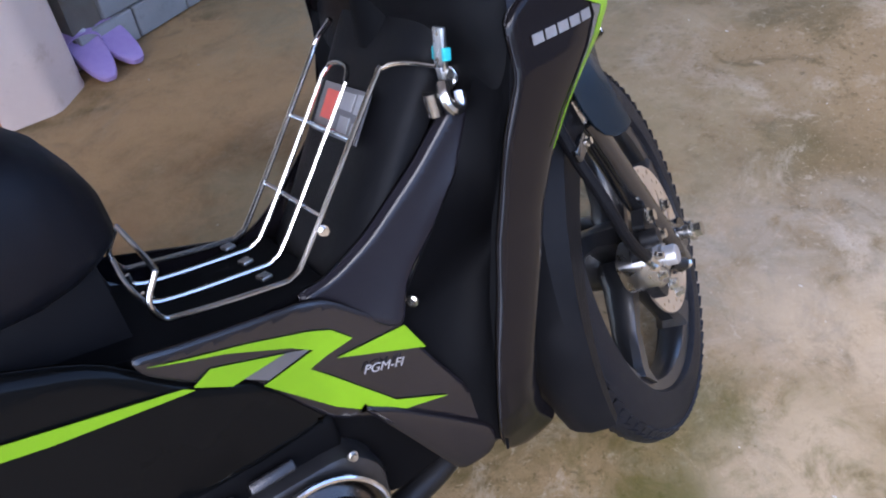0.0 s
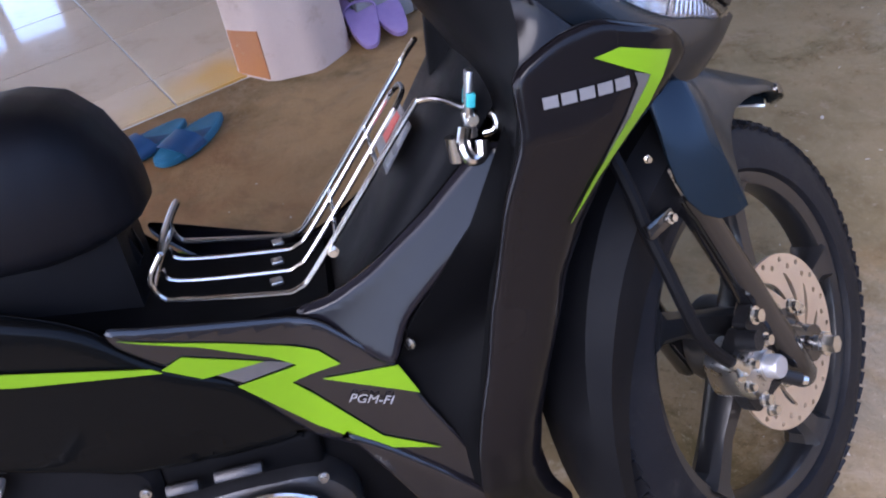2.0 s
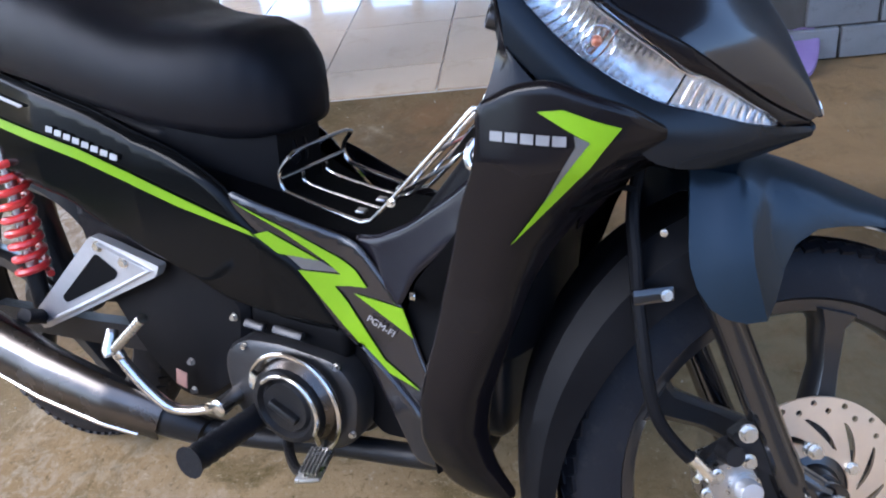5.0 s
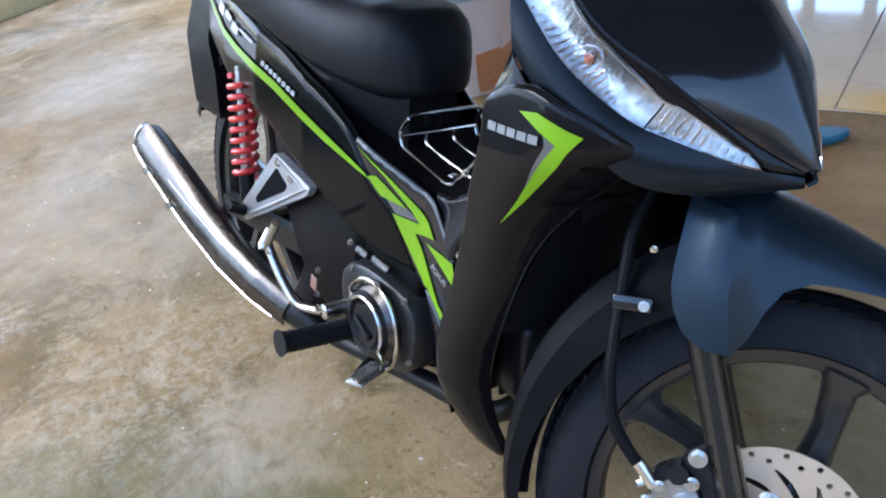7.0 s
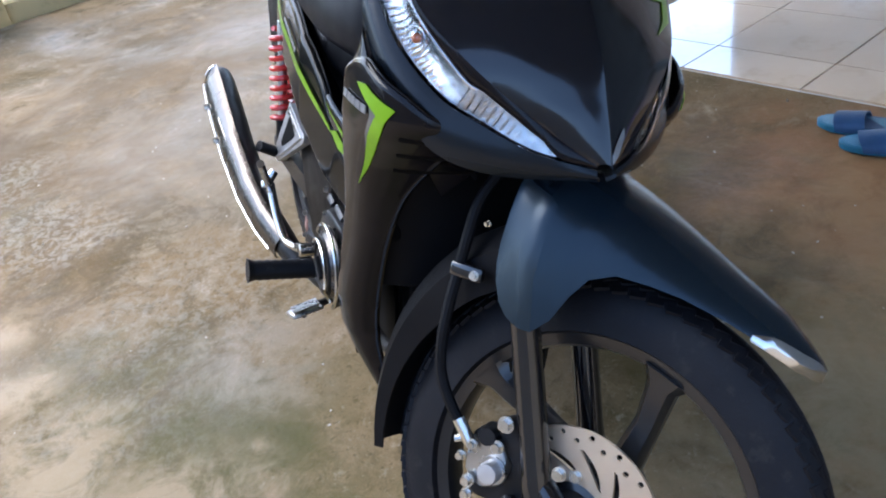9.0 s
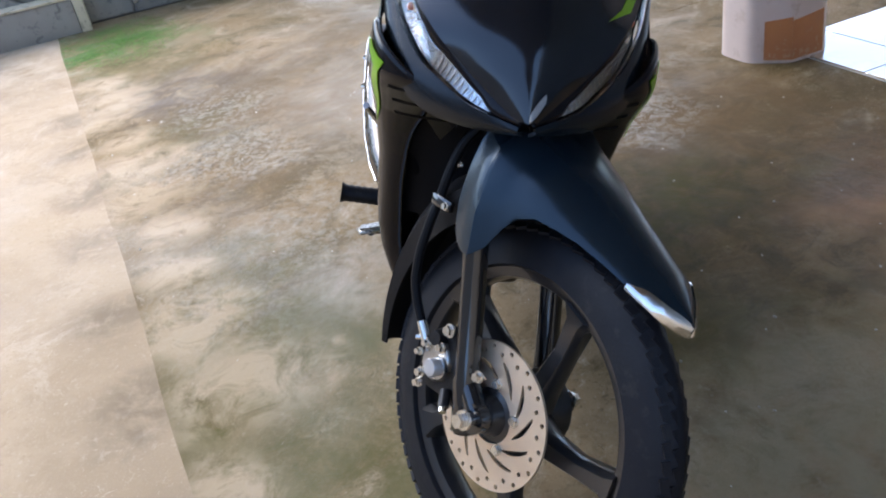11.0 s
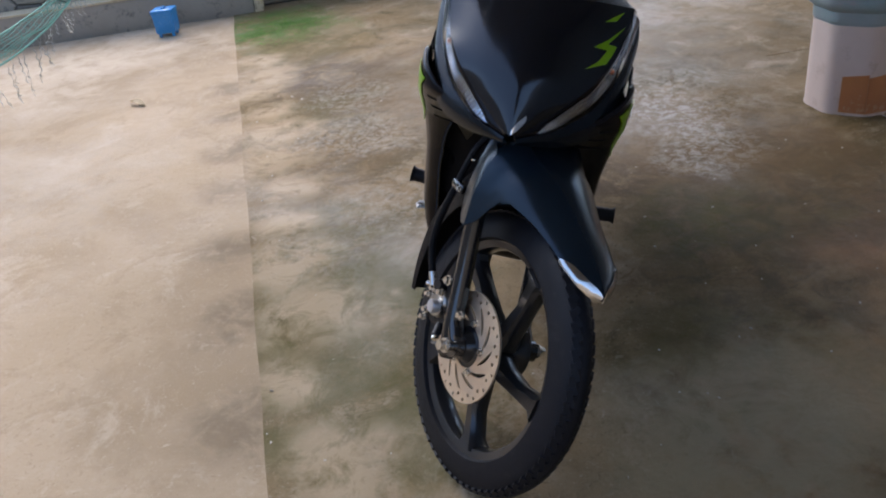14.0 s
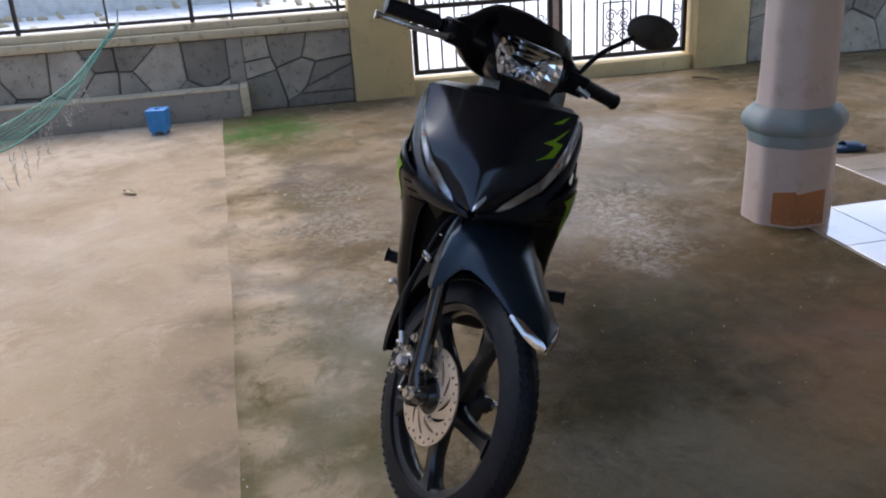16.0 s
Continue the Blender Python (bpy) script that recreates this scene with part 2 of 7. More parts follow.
M["grit"] = material("pale_grit", (0.42, 0.38, 0.31), 0.8, 0, 0, (0.33, 0.29, 0.23), 50)


def glass(name, tint=(1, 1, 1), rough=0.02):
    m = bpy.data.materials.new(name)
    m.use_nodes = True
    p = m.node_tree.nodes["Principled BSDF"]
    p.inputs["Base Color"].default_value, p.inputs["Roughness"].default_value = (*tint, 1), rough
    p.inputs["Transmission Weight"].default_value, p.inputs["IOR"].default_value = 1.0, 1.12
    return m


M["lens"] = glass("clear_lamp_lens")


def mirror_material():
    m = bpy.data.materials.new("mirror_glass")
    m.use_nodes = True
    p = m.node_tree.nodes["Principled BSDF"]
    p.inputs["Base Color"].default_value, p.inputs["Metallic"].default_value = (0.85, 0.86, 0.87, 1), 1.0
    p.inputs["Roughness"].default_value = 0.03
    return m


M["mirror"] = mirror_material()


def concrete(name, dry, stain, dark, pale, damp, blots=()):
    """Weathered yard concrete: broad stains, mossy blotches, pale scuffs, damp patches with more gloss, fine grit."""
    m = bpy.data.materials.new(name)
    m.use_nodes = True
    nodes, link = m.node_tree.nodes, m.node_tree.links.new
    p = nodes["Principled BSDF"]
    tc = nodes.new("ShaderNodeTexCoord")

    def field(sc, lo, hi, detail=7.0, r=0.6, shift=0.0, distort=0.6):
        mp = nodes.new("ShaderNodeMapping")
        mp.inputs["Location"].default_value = (shift, shift * 0.7, 0)
        link(tc.outputs["Object"], mp.inputs["Vector"])
        n = nodes.new("ShaderNodeTexNoise")
        n.inputs["Scale"].default_value, n.inputs["Detail"].default_value = sc, detail
        n.inputs["Roughness"].default_value, n.inputs["Distortion"].default_value = r, distort
        link(mp.outputs["Vector"], n.inputs["Vector"])
        mr = nodes.new("ShaderNodeMapRange")
        mr.inputs["From Min"].default_value, mr.inputs["From Max"].default_value = lo, hi
        link(n.outputs["Fac"], mr.inputs["Value"])
        return mr.outputs["Result"], n.outputs["Fac"]

    def mix(fac, a, b, mode="MIX"):
        x = nodes.new("ShaderNodeMix")
        x.data_type, x.blend_type = "RGBA", mode
        for key, v in ((0, fac), (6, a), (7, b)):
            if isinstance(v, tuple):
                x.inputs[key].default_value = (*v, 1)
            else:
                link(v, x.inputs[key])
        return x.outputs[2]

    col = mix(field(0.9, 0.38, 0.64)[0], dry, stain)
    col = mix(field(1.7, 0.50, 0.64, shift=3.1)[0], col, dark)
    col = mix(field(5.0, 0.52, 0.64, 9.0, 0.72, 7.7)[0], col, dark)
    col = mix(field(3.6, 0.53, 0.68, 9.0, 0.75, 5.3)[0], col, pale)
    col = mix(field(14, 0.56, 0.68, 8.0, 0.72, 9.1)[0], col, stain)
    col = mix(field(28, 0.60, 0.72, 5.0, 0.7, 1.0)[0], col, pale)
    col = mix(field(60, 0.57, 0.70, 4.0, 0.7, 2.0)[0], col, dark)
    col = mix(field(130, 0.60, 0.74, 3.0, 0.7, 4.0)[0], col, pale)
    col = mix(field(210, 0.60, 0.72, 2.0, 0.6, 6.0)[0], col, stain)
    for bx, by, br, tone, amount, *grain in blots:
        off = nodes.new("ShaderNodeVectorMath")
        off.operation = "DISTANCE"
        sq = nodes.new("ShaderNodeMapping")
        sq.inputs["Scale"].default_value = (1, 1, 0)
        wob = nodes.new("ShaderNodeVectorMath")
        wob.operation = "ADD"
        nz = nodes.new("ShaderNodeTexNoise")
        nz.inputs["Scale"].default_value, nz.inputs["Detail"].default_value = 3.5, 8.0
        sh = nodes.new("ShaderNodeVectorMath")
        sh.operation = "MULTIPLY_ADD"
        sh.inputs[1].default_value, sh.inputs[2].default_value = (br * 1.6,) * 3, (-br * 0.8,) * 3
        link(tc.outputs["Object"], nz.inputs["Vector"])
        link(nz.outputs["Color"], sh.inputs[0])
        link(tc.outputs["Object"], sq.inputs["Vector"])
        link(sq.outputs["Vector"], wob.inputs[0])
        link(sh.outputs["Vector"], wob.inputs[1])
        link(wob.outputs["Vector"], off.inputs[0])
        off.inputs[1].default_value = (bx, by, 0)
        mr = nodes.new("ShaderNodeMapRange")
        mr.interpolation_type = "SMOOTHSTEP"
        mr.inputs["From Min"].default_value, mr.inputs["From Max"].default_value = br * 1.15, br * 0.25
        mr.inputs["To Max"].default_value = amount
        link(off.outputs["Value"], mr.inputs["Value"])
        breakup = nodes.new("ShaderNodeMath")
        breakup.operation = "MULTIPLY"
        link(mr.outputs["Result"], breakup.inputs[0])
        link(field(grain[0] if grain else 8, 0.46 if grain else 0.34, 0.58 if grain else 0.54, 9.0, 0.75 if grain else 0.7, bx + by)[0], breakup.inputs[1])
        col = mix(breakup.outputs["Value"], col, tone)
    link(col, p.inputs["Base Color"])
    wet, _ = field(1.3, 0.40, 0.62, shift=11.0)
    mr = nodes.new("ShaderNodeMapRange")
    mr.inputs["To Min"].default_value, mr.inputs["To Max"].default_value = 0.85, damp
    p.inputs["Specular IOR Level"].default_value = 0.16
    link(wet, mr.inputs["Value"])
    link(mr.outputs["Result"], p.inputs["Roughness"])
    b = nodes.new("ShaderNodeBump")
    b.inputs["Strength"].default_value, b.inputs["Distance"].default_value = 0.55, 0.005
    link(field(45, 0.2, 0.8, 9.0, 0.7)[1], b.inputs["Height"])
    b2 = nodes.new("ShaderNodeBump")
    b2.inputs["Strength"].default_value, b2.inputs["Distance"].default_value = 0.5, 0.012
    link(field(6, 0.2, 0.8, 4.0, 0.5)[1], b2.inputs["Height"])
    link(b.outputs["Normal"], b2.inputs["Normal"])
    link(b2.outputs["Normal"], p.inputs["Normal"])
    return m


GREEN, OLIVE, BROWN, PALE, RUST = (0.048, 0.105, 0.014), (0.068, 0.060, 0.013), (0.056, 0.039, 0.020), (0.31, 0.27, 0.215), (0.235, 0.118, 0.052)
# the dark earth tone also paints the shade on the porch side of the bike
EARTH_SHADE, ASH = (0.132, 0.084, 0.037), (0.132, 0.107, 0.072)
# lighter drab, also painting the porch glare on the floor
DRAB_GLARE = (0.255, 0.200, 0.112)
# the pale fleck tone also paints speckled highlights of the wet floor
MURK, FLECK_SHEEN = (0.062, 0.047, 0.022), (0.42, 0.40, 0.36)
WARM, SANDY = (0.38, 0.235, 0.11), (0.335, 0.255, 0.16)
EDGE = tuple((*(YARD @ Vector((-2.2 + 0.30 * k, -0.86 + 0.013 * k + 0.05 * math.sin(2.3 * k), 0)))[:2], 0.19 + 0.05 * math.sin(1.7 * k), SANDY, 0.85) for k in range(13))
# blots: moss and stains, with some shade, glare and wet sheen painted in
M["yard"] = concrete("mossy_yard_concrete", (0.218, 0.151, 0.078), (0.150, 0.103, 0.047), (0.080, 0.058, 0.019), (0.305, 0.245, 0.170), 0.42, (
    (-2.42, -1.86, 0.55, GREEN, 1.0), (-1.35, -1.10, 0.45, BROWN, 0.9), (-0.9, -0.90, 0.35, OLIVE, 0.8), (0.62, -0.45, 0.40, OLIVE, 1.0), (1.12, -0.30, 0.36, OLIVE, 0.9), (0.25, -0.55, 0.3, OLIVE, 0.7), (-2.0, -1.45, 0.5, OLIVE, 0.6),
    (0.30, 0.85, 0.75, EARTH_SHADE, 1.0), (0.95, 0.95, 0.65, EARTH_SHADE, 0.7), (-0.25, 0.95, 0.50, EARTH_SHADE, 0.9), (0.20, 0.62, 0.40, OLIVE, 0.9), (0.85, 0.62, 0.36, OLIVE, 0.8), (-0.15, 0.35, 0.36, BROWN, 0.8), (-0.75, 0.15, 0.40, BROWN, 0.5), (0.40, 1.25, 0.36, RUST, 0.6), (0.95, 1.35, 0.40, RUST, 0.5), (1.15, 1.70, 0.50, WARM, 0.9), (1.12, 0.68, 0.40, WARM, 0.35), (0.80, 0.98, 0.36, WARM, 0.4), (0.90, 1.45, 0.42, WARM, 0.7), (1.55, 1.60, 0.45, WARM, 0.8), (0.60, 1.25, 0.40, WARM, 0.55),
    (-1.5, -0.35, 0.85, ASH, 0.75), (-2.4, 0.10, 0.80, ASH, 0.7), (-0.8, -0.30, 0.60, ASH, 0.7), (-1.4, 0.55, 0.50, ASH, 0.6), (-2.3, 0.55, 0.60, PALE, 0.45), (-0.60, -0.20, 0.36, PALE, 0.3), (-1.1, -0.45, 0.45, PALE, 0.2), (0.35, -0.25, 0.22, PALE, 0.5), (1.65, 0.05, 0.40, PALE, 0.45),
    (-0.45, -0.95, 0.34, MURK, 0.8, 14), (-0.85, -0.82, 0.34, MURK, 0.7, 14), (-0.20, -0.85, 0.26, MURK, 0.6, 18), (0.78, -0.33, 0.40, OLIVE, 0.7, 12), (1.05, -0.12, 0.34, OLIVE, 0.6, 12),
    (0.55, 0.66, 0.36, MURK, 0.75, 10), (0.95, 0.98, 0.40, MURK, 0.3, 9), (0.10, 1.00, 0.40, MURK, 0.6, 10), (1.45, 0.40, 0.30, WARM, 0.5, 9),
    (-0.35, -0.55, 0.40, MURK, 0.7, 8), (-0.85, -0.72, 0.42, MURK, 0.6, 8), (0.30, -0.52, 0.34, MURK, 0.55, 9), (-1.5, -0.55, 0.5, MURK, 0.45, 7), (-0.45, 0.72, 0.50, MURK, 0.6, 6), (0.20, 0.70, 0.42, MURK, 0.5, 7), (-1.1, 0.35, 0.5, MURK, 0.4, 7), (1.65, 1.68, 0.50, DRAB_GLARE, 0.75), (1.95, 1.15, 0.60, DRAB_GLARE, 0.65), (1.12, 0.60, 0.42, DRAB_GLARE, 0.85), (0.85, 0.84, 0.34, DRAB_GLARE, 0.5), (1.75, 0.60, 0.40, DRAB_GLARE, 0.5), (0.30, 1.30, 0.42, RUST, 0.6), (1.10, 1.50, 0.36, WARM, 0.5), (-2.0, 0.0, 0.75, EARTH_SHADE, 0.4), (-0.55, 0.55, 0.55, EARTH_SHADE, 0.75), (-1.00, -0.62, 0.50, EARTH_SHADE, 0.6), (-0.30, -0.70, 0.36, EARTH_SHADE, 0.45), (-1.7, -0.75, 0.50, EARTH_SHADE, 0.4), (-0.70, 0.55, 0.34, FLECK_SHEEN, 0.5, 30), (-0.35, 0.62, 0.26, FLECK_SHEEN, 0.45, 34), (-1.05, 0.48, 0.34, FLECK_SHEEN, 0.35, 26), (-0.55, -0.75, 0.30, FLECK_SHEEN, 0.3, 40), (-1.1, -0.9, 0.34, FLECK_SHEEN, 0.25, 36), (0.45, -0.62, 0.30, FLECK_SHEEN, 0.2, 44), (0.0, -0.30, 0.40, FLECK_SHEEN, 0.2, 30)) + EDGE)
JOINT = tuple((*(YARD @ Vector((-1.8 + 0.45 * k, -0.94 + 0.045 * (-1.8 + 0.45 * k), 0)))[:2], 0.17, BROWN, 0.45) for k in range(10))
# the first two pale blots paint sunlight on the drive's far end
M["drive"] = concrete("sandy_yard_concrete", (0.330, 0.250, 0.160), (0.302, 0.226, 0.140), (0.258, 0.190, 0.114), (0.372, 0.295, 0.206), 0.6, ((-2.2, -2.7, 0.8, (0.50, 0.41, 0.30), 0.6), (-1.6, -3.0, 0.8, (0.50, 0.41, 0.30), 0.5), (-1.9, -2.1, 0.45, BROWN, 0.2), (-0.1, -2.0, 0.8, PALE, 0.3)) + JOINT)
M["earth"] = concrete("bare_ground", (0.34, 0.28, 0.20), (0.25, 0.21, 0.14), (0.14, 0.13, 0.08), (0.45, 0.40, 0.32), 0.6)


# ---- building helpers ----
def part(name, bm, mat, parent=None, label="", m=None, angle=35, flat=False):
    """Links a bmesh as one mesh object, under a thing or a part."""
    if m is not None:
        bmesh.ops.transform(bm, matrix=m, verts=bm.verts)
        if m.determinant() < 0:
            bmesh.ops.reverse_faces(bm, faces=bm.faces)
    me = bpy.data.meshes.new(name)
    layer = bm.verts.layers.float_vector.get("slope")
    normals = [v[layer].copy() for v in bm.verts] if layer else None
    bm.to_mesh(me)
    bm.free()
    me.materials.append(M[mat] if isinstance(mat, str) else mat)
    if not flat:
        me.polygons.foreach_set("use_smooth", [True] * len(me.polygons))
        if normals:
            me.normals_split_custom_set_from_vertices(normals)
        else:
            me.set_sharp_from_angle(angle=radians(angle))
    ob = new(name, me)
    if parent is not None:
        ob.parent = parent
    if label:
        ob["label"] = label
    return ob


def thing(name, label, category, group="", kind="", m=None):
    """An empty at the base of a thing that parents its parts."""
    ob = tagged(new(name), label, category, group, kind)
    if m is not None:
        ob.matrix_world = m
    return ob


def catmull(pts, n=8):
    """A smooth curve through the points."""
    p = [Vector(q) for q in pts]
    p = [2 * p[0] - p[1]] + p + [2 * p[-1] - p[-2]]
    out = []
    for i in range(1, len(p) - 2):
        for k in range(n):
            t = k / n
            a, b, c, d = p[i - 1], p[i], p[i + 1], p[i + 2]
            out.append(0.5 * (2 * b + (c - a) * t + (2 * a - 5 * b + 4 * c - d) * t * t + (3 * b - a - 3 * c + d) * t ** 3))
    out.append(p[-2])
    return out


def loft(bm, rings, closed=True, caps=True):
    """Skins rings of equal length."""
    vs = [[bm.verts.new(q) for q in ring] for ring in rings]
    for a, b in zip(vs, vs[1:]):
        n = len(a)
        for i in range(n if closed else n - 1):
            j = (i + 1) % n
            bm.faces.new((a[i], a[j], b[j], b[i]))
    if caps and closed:
        bm.faces.new(list(reversed(vs[0])))
        bm.faces.new(vs[-1])
    bmesh.ops.recalc_face_normals(bm, faces=bm.faces)
    return bm


def tube(bm, pts, r, seg=8, closed=False):
    """A round bar along a polyline; r is one radius or one for each point."""
    p = [Vector(q) for q in pts]
    rs = r if isinstance(r, (list, tuple)) else [r] * len(p)
    up, rings = None, []
    for i, q in enumerate(p):
        a = p[i - 1] if i or closed else q
        b = p[(i + 1) % len(p)] if i + 1 < len(p) or closed else q
        d = (b - a).normalized()
        if up is None:
            up = d.orthogonal().normalized()
        up = (up - d * up.dot(d)).normalized()
        side = d.cross(up)
        rings.append([q + rs[i] * (math.cos(t) * up + math.sin(t) * side) for t in (2 * math.pi * k / seg for k in range(seg))])
    first = len(bm.verts)
    vs = [[bm.verts.new(q) for q in ring] for ring in rings]
    pairs = list(zip(vs, vs[1:])) + ([(vs[-1], vs[0])] if closed else [])
    for a, b in pairs:
        for k in range(seg):
            bm.faces.new((a[k], a[(k + 1) % seg], b[(k + 1) % seg], b[k]))
    if not closed:
        bm.faces.new(list(reversed(vs[0])))
        bm.faces.new(vs[-1])
    return bm


def rod(p0, p1, r, seg=12, r1=None):
    return tube(bmesh.new(), [p0, p1], [r, r if r1 is None else r1], seg)


def wire(pts, r, seg=8, n=6, closed=False):
    return tube(bmesh.new(), catmull(pts, n) if n else pts, r, seg, closed)


def box(sx, sy, sz, m=None, bevel=0.0, segs=2):
    bm = bmesh.new()
    bmesh.ops.create_cube(bm, size=1, matrix=Matrix.Diagonal((sx, sy, sz, 1)))
    if bevel:
        bmesh.ops.bevel(bm, geom=bm.edges[:], offset=bevel, segments=segs, affect="EDGES", profile=0.5)
    if m is not None:
        bmesh.ops.transform(bm, matrix=m, verts=bm.verts)
    return bm


def lathe(profile, seg=48, axis="Y", centre=(0, 0, 0), closed_profile=False):
    """Turns a profile of (radius, height) about an axis through centre."""
    bm = bmesh.new()
    rings = []
    for k in range(seg):
        t = 2 * math.pi * k / seg
        ring = []
        for r, h in profile:
            a, b = r * math.cos(t), r * math.sin(t)
            ring.append(Vector((a, h, b) if axis == "Y" else (a, b, h)) + Vector(centre))
        rings.append(ring)
    vs = [[bm.verts.new(q) for q in ring] for ring in rings]
    n = len(profile)
    for k in range(seg):
        a, b = vs[k], vs[(k + 1) % seg]
        for i in range(n if closed_profile else n - 1):
            j = (i + 1) % n
            bm.faces.new((a[i], a[j], b[j], b[i]))
    if not closed_profile:
        for i in (0, n - 1):
            if profile[i][0] > 1e-6:
                bm.faces.new([vs[k][i] for k in range(seg)])
    bmesh.ops.remove_doubles(bm, verts=bm.verts, dist=1e-6)
    bmesh.ops.recalc_face_normals(bm, faces=bm.faces)
    return bm


def hex_bolt(p, d, r, h, seg=6):
    """A flanged bolt head at p that points along d."""
    p, d = Vector(p), Vector(d).normalized()
    bm = bmesh.new()
    tube(bm, [p, p + d * h * 0.3], r * 1.35, 16)
    tube(bm, [p + d * h * 0.3, p + d * h], r, seg)
    return bm


def inside(x, z, poly):
    hit = False
    for (x1, z1), (x2, z2) in zip(poly, poly[1:] + poly[:1]):
        if (z1 > z) != (z2 > z) and x < (x2 - x1) * (z - z1) / (z2 - z1) + x1:
            hit = not hit
    return hit


def edge_distance(x, z, poly):
    best = 9.0
    for (x1, z1), (x2, z2) in zip(poly, poly[1:] + poly[:1]):
        dx, dz = x2 - x1, z2 - z1
        t = max(0, min(1, ((x - x1) * dx + (z - z1) * dz) / (dx * dx + dz * dz + 1e-12)))
        best = min(best, math.hypot(x - x1 - t * dx, z - z1 - t * dz))
    return best


def rounded(poly, r, n=3):
    """The polygon with its corners cut round."""
    out = []
    for i, b in enumerate(poly):
        a, c = Vector(poly[i - 1]), Vector(poly[(i + 1) % len(poly)])
        b = Vector(b)
        k = min(r, 0.45 * (a - b).length, 0.45 * (c - b).length)
        p, q = b + (a - b).normalized() * k, b + (c - b).normalized() * k
        for j in range(n + 1):
            t = j / n
            v = p * (1 - t) ** 2 + b * 2 * t * (1 - t) + q * t * t
            out.append((v.x, v.y))
    return out


def skin(poly, width, side=-1, roll=0.0, thick=0.004, step=0.02, lift=0.0, corner=0.0, fine=0.008):
    """A body panel: a side-view outline laid onto the half width(x, z), with edges rolled inwards. side -1: right, 1: left."""
    if corner:
        poly = rounded(poly, corner)
    rim_poly = poly
    if roll:
        step = fine
        rim_poly = []
        for (x0, z0), (x1, z1) in zip(poly, poly[1:] + poly[:1]):
            n = max(1, math.ceil(math.hypot(x1 - x0, z1 - z0) / 0.012))
            rim_poly += [(x0 + (x1 - x0) * k / n, z0 + (z1 - z0) * k / n) for k in range(n)]
    bm = bmesh.new()
    core = bm.faces.layers.int.new("core")
    face = bm.faces.new([bm.verts.new((x, 0, z)) for x, z in rim_poly])
    if roll:
        for d in (0.06, 0.12, 0.20, 0.26, 0.30):
            bmesh.ops.inset_individual(bm, faces=[face], thickness=roll * d, use_even_offset=True)
    for f in bm.faces:
        f[core] = 0
    face[core] = 1
    for ax, no in ((0, (1, 0, 0)), (1, (0, 0, 1))):
        lo, hi = min(q[ax] for q in poly), max(q[ax] for q in poly)
        cuts = int((hi - lo) / step)
        for k in range(1, cuts + 1):
            c = lo + (hi - lo) * k / (cuts + 1)
            fs = [f for f in bm.faces if f[core]]
            bmesh.ops.bisect_plane(bm, geom=list({v for f in fs for v in f.verts}) + list({q for f in fs for q in f.edges}) + fs, plane_co=(c, 0, 0) if ax == 0 else (0, 0, c), plane_no=no)
    bmesh.ops.triangulate(bm, faces=[f for f in bm.faces if len(f.verts) > 4])
    def bulge(x, z):
        y = width(x, z) + lift
        if roll:
            d = edge_distance(x, z, poly) if inside(x, z, poly) else 0.0
            if d < roll:
                y -= roll * 0.7 * (1 - math.sqrt(max(0, 1 - (1 - d / roll) ** 2)))
        return y

    slope = bm.verts.layers.float_vector.new("slope") if roll else None
    e = 0.0035
    for v in bm.verts:
        x, z = v.co.x, v.co.z
        y = width(x, z) + lift
        if roll:
            d = edge_distance(x, z, poly)
            if d < roll:
                y -= roll * 0.7 * (1 - math.sqrt(max(0, 1 - (1 - d / roll) ** 2)))
            v[slope] = Vector((-(bulge(x + e, z) - bulge(x - e, z)) / (2 * e), side, -(bulge(x, z + e) - bulge(x, z - e)) / (2 * e))).normalized()
        v.co.y = side * y
    faces = bm.faces[:]
    bm.normal_update()
    if sum(f.normal.y * f.calc_area() for f in faces) * side < 0:
        bmesh.ops.reverse_faces(bm, faces=faces)
    if thick:
        rim = [e for e in bm.edges if e.is_boundary]
        back = {v: bm.verts.new(v.co - Vector((0, side * thick, 0))) for v in bm.verts[:]}
        if roll:
            for v, w in back.items():
                w[slope] = -v[slope]
        for f in faces:
            bm.faces.new([back[v] for v in reversed(f.verts)])
        for e in rim:
            f = e.link_faces[0]
            a, b = e.verts
            vs = list(f.verts)
            if vs[(vs.index(a) + 1) % len(vs)] != b:
                a, b = b, a
            bm.faces.new((b, a, back[a], back[b]))
    return bm


def grid(fun, nu, nv):
    """A sheet fun(s, t) over the unit square."""
    bm = bmesh.new()
    vs = [[bm.verts.new(fun(i / nu, j / nv)) for j in range(nv + 1)] for i in range(nu + 1)]
    for i in range(nu):
        for j in range(nv):
            bm.faces.new((vs[i][j], vs[i + 1][j], vs[i + 1][j + 1], vs[i][j + 1]))
    return bm


def thicken(bm, d):
    """Gives an open sheet a thickness against its normals."""
    bm.normal_update()
    faces = bm.faces[:]
    rim = [e for e in bm.edges if e.is_boundary]
    back = {v: bm.verts.new(v.co - v.normal * d) for v in bm.verts[:]}
    for f in faces:
        bm.faces.new([back[v] for v in reversed(f.verts)])
    for e in rim:
        f, (a, b) = e.link_faces[0], e.verts
        vs = list(f.verts)
        if vs[(vs.index(a) + 1) % len(vs)] != b:
            a, b = b, a
        bm.faces.new((b, a, back[a], back[b]))
    return bm


def lerp_table(x, xs, ys):
    return float(np.interp(x, xs, ys))


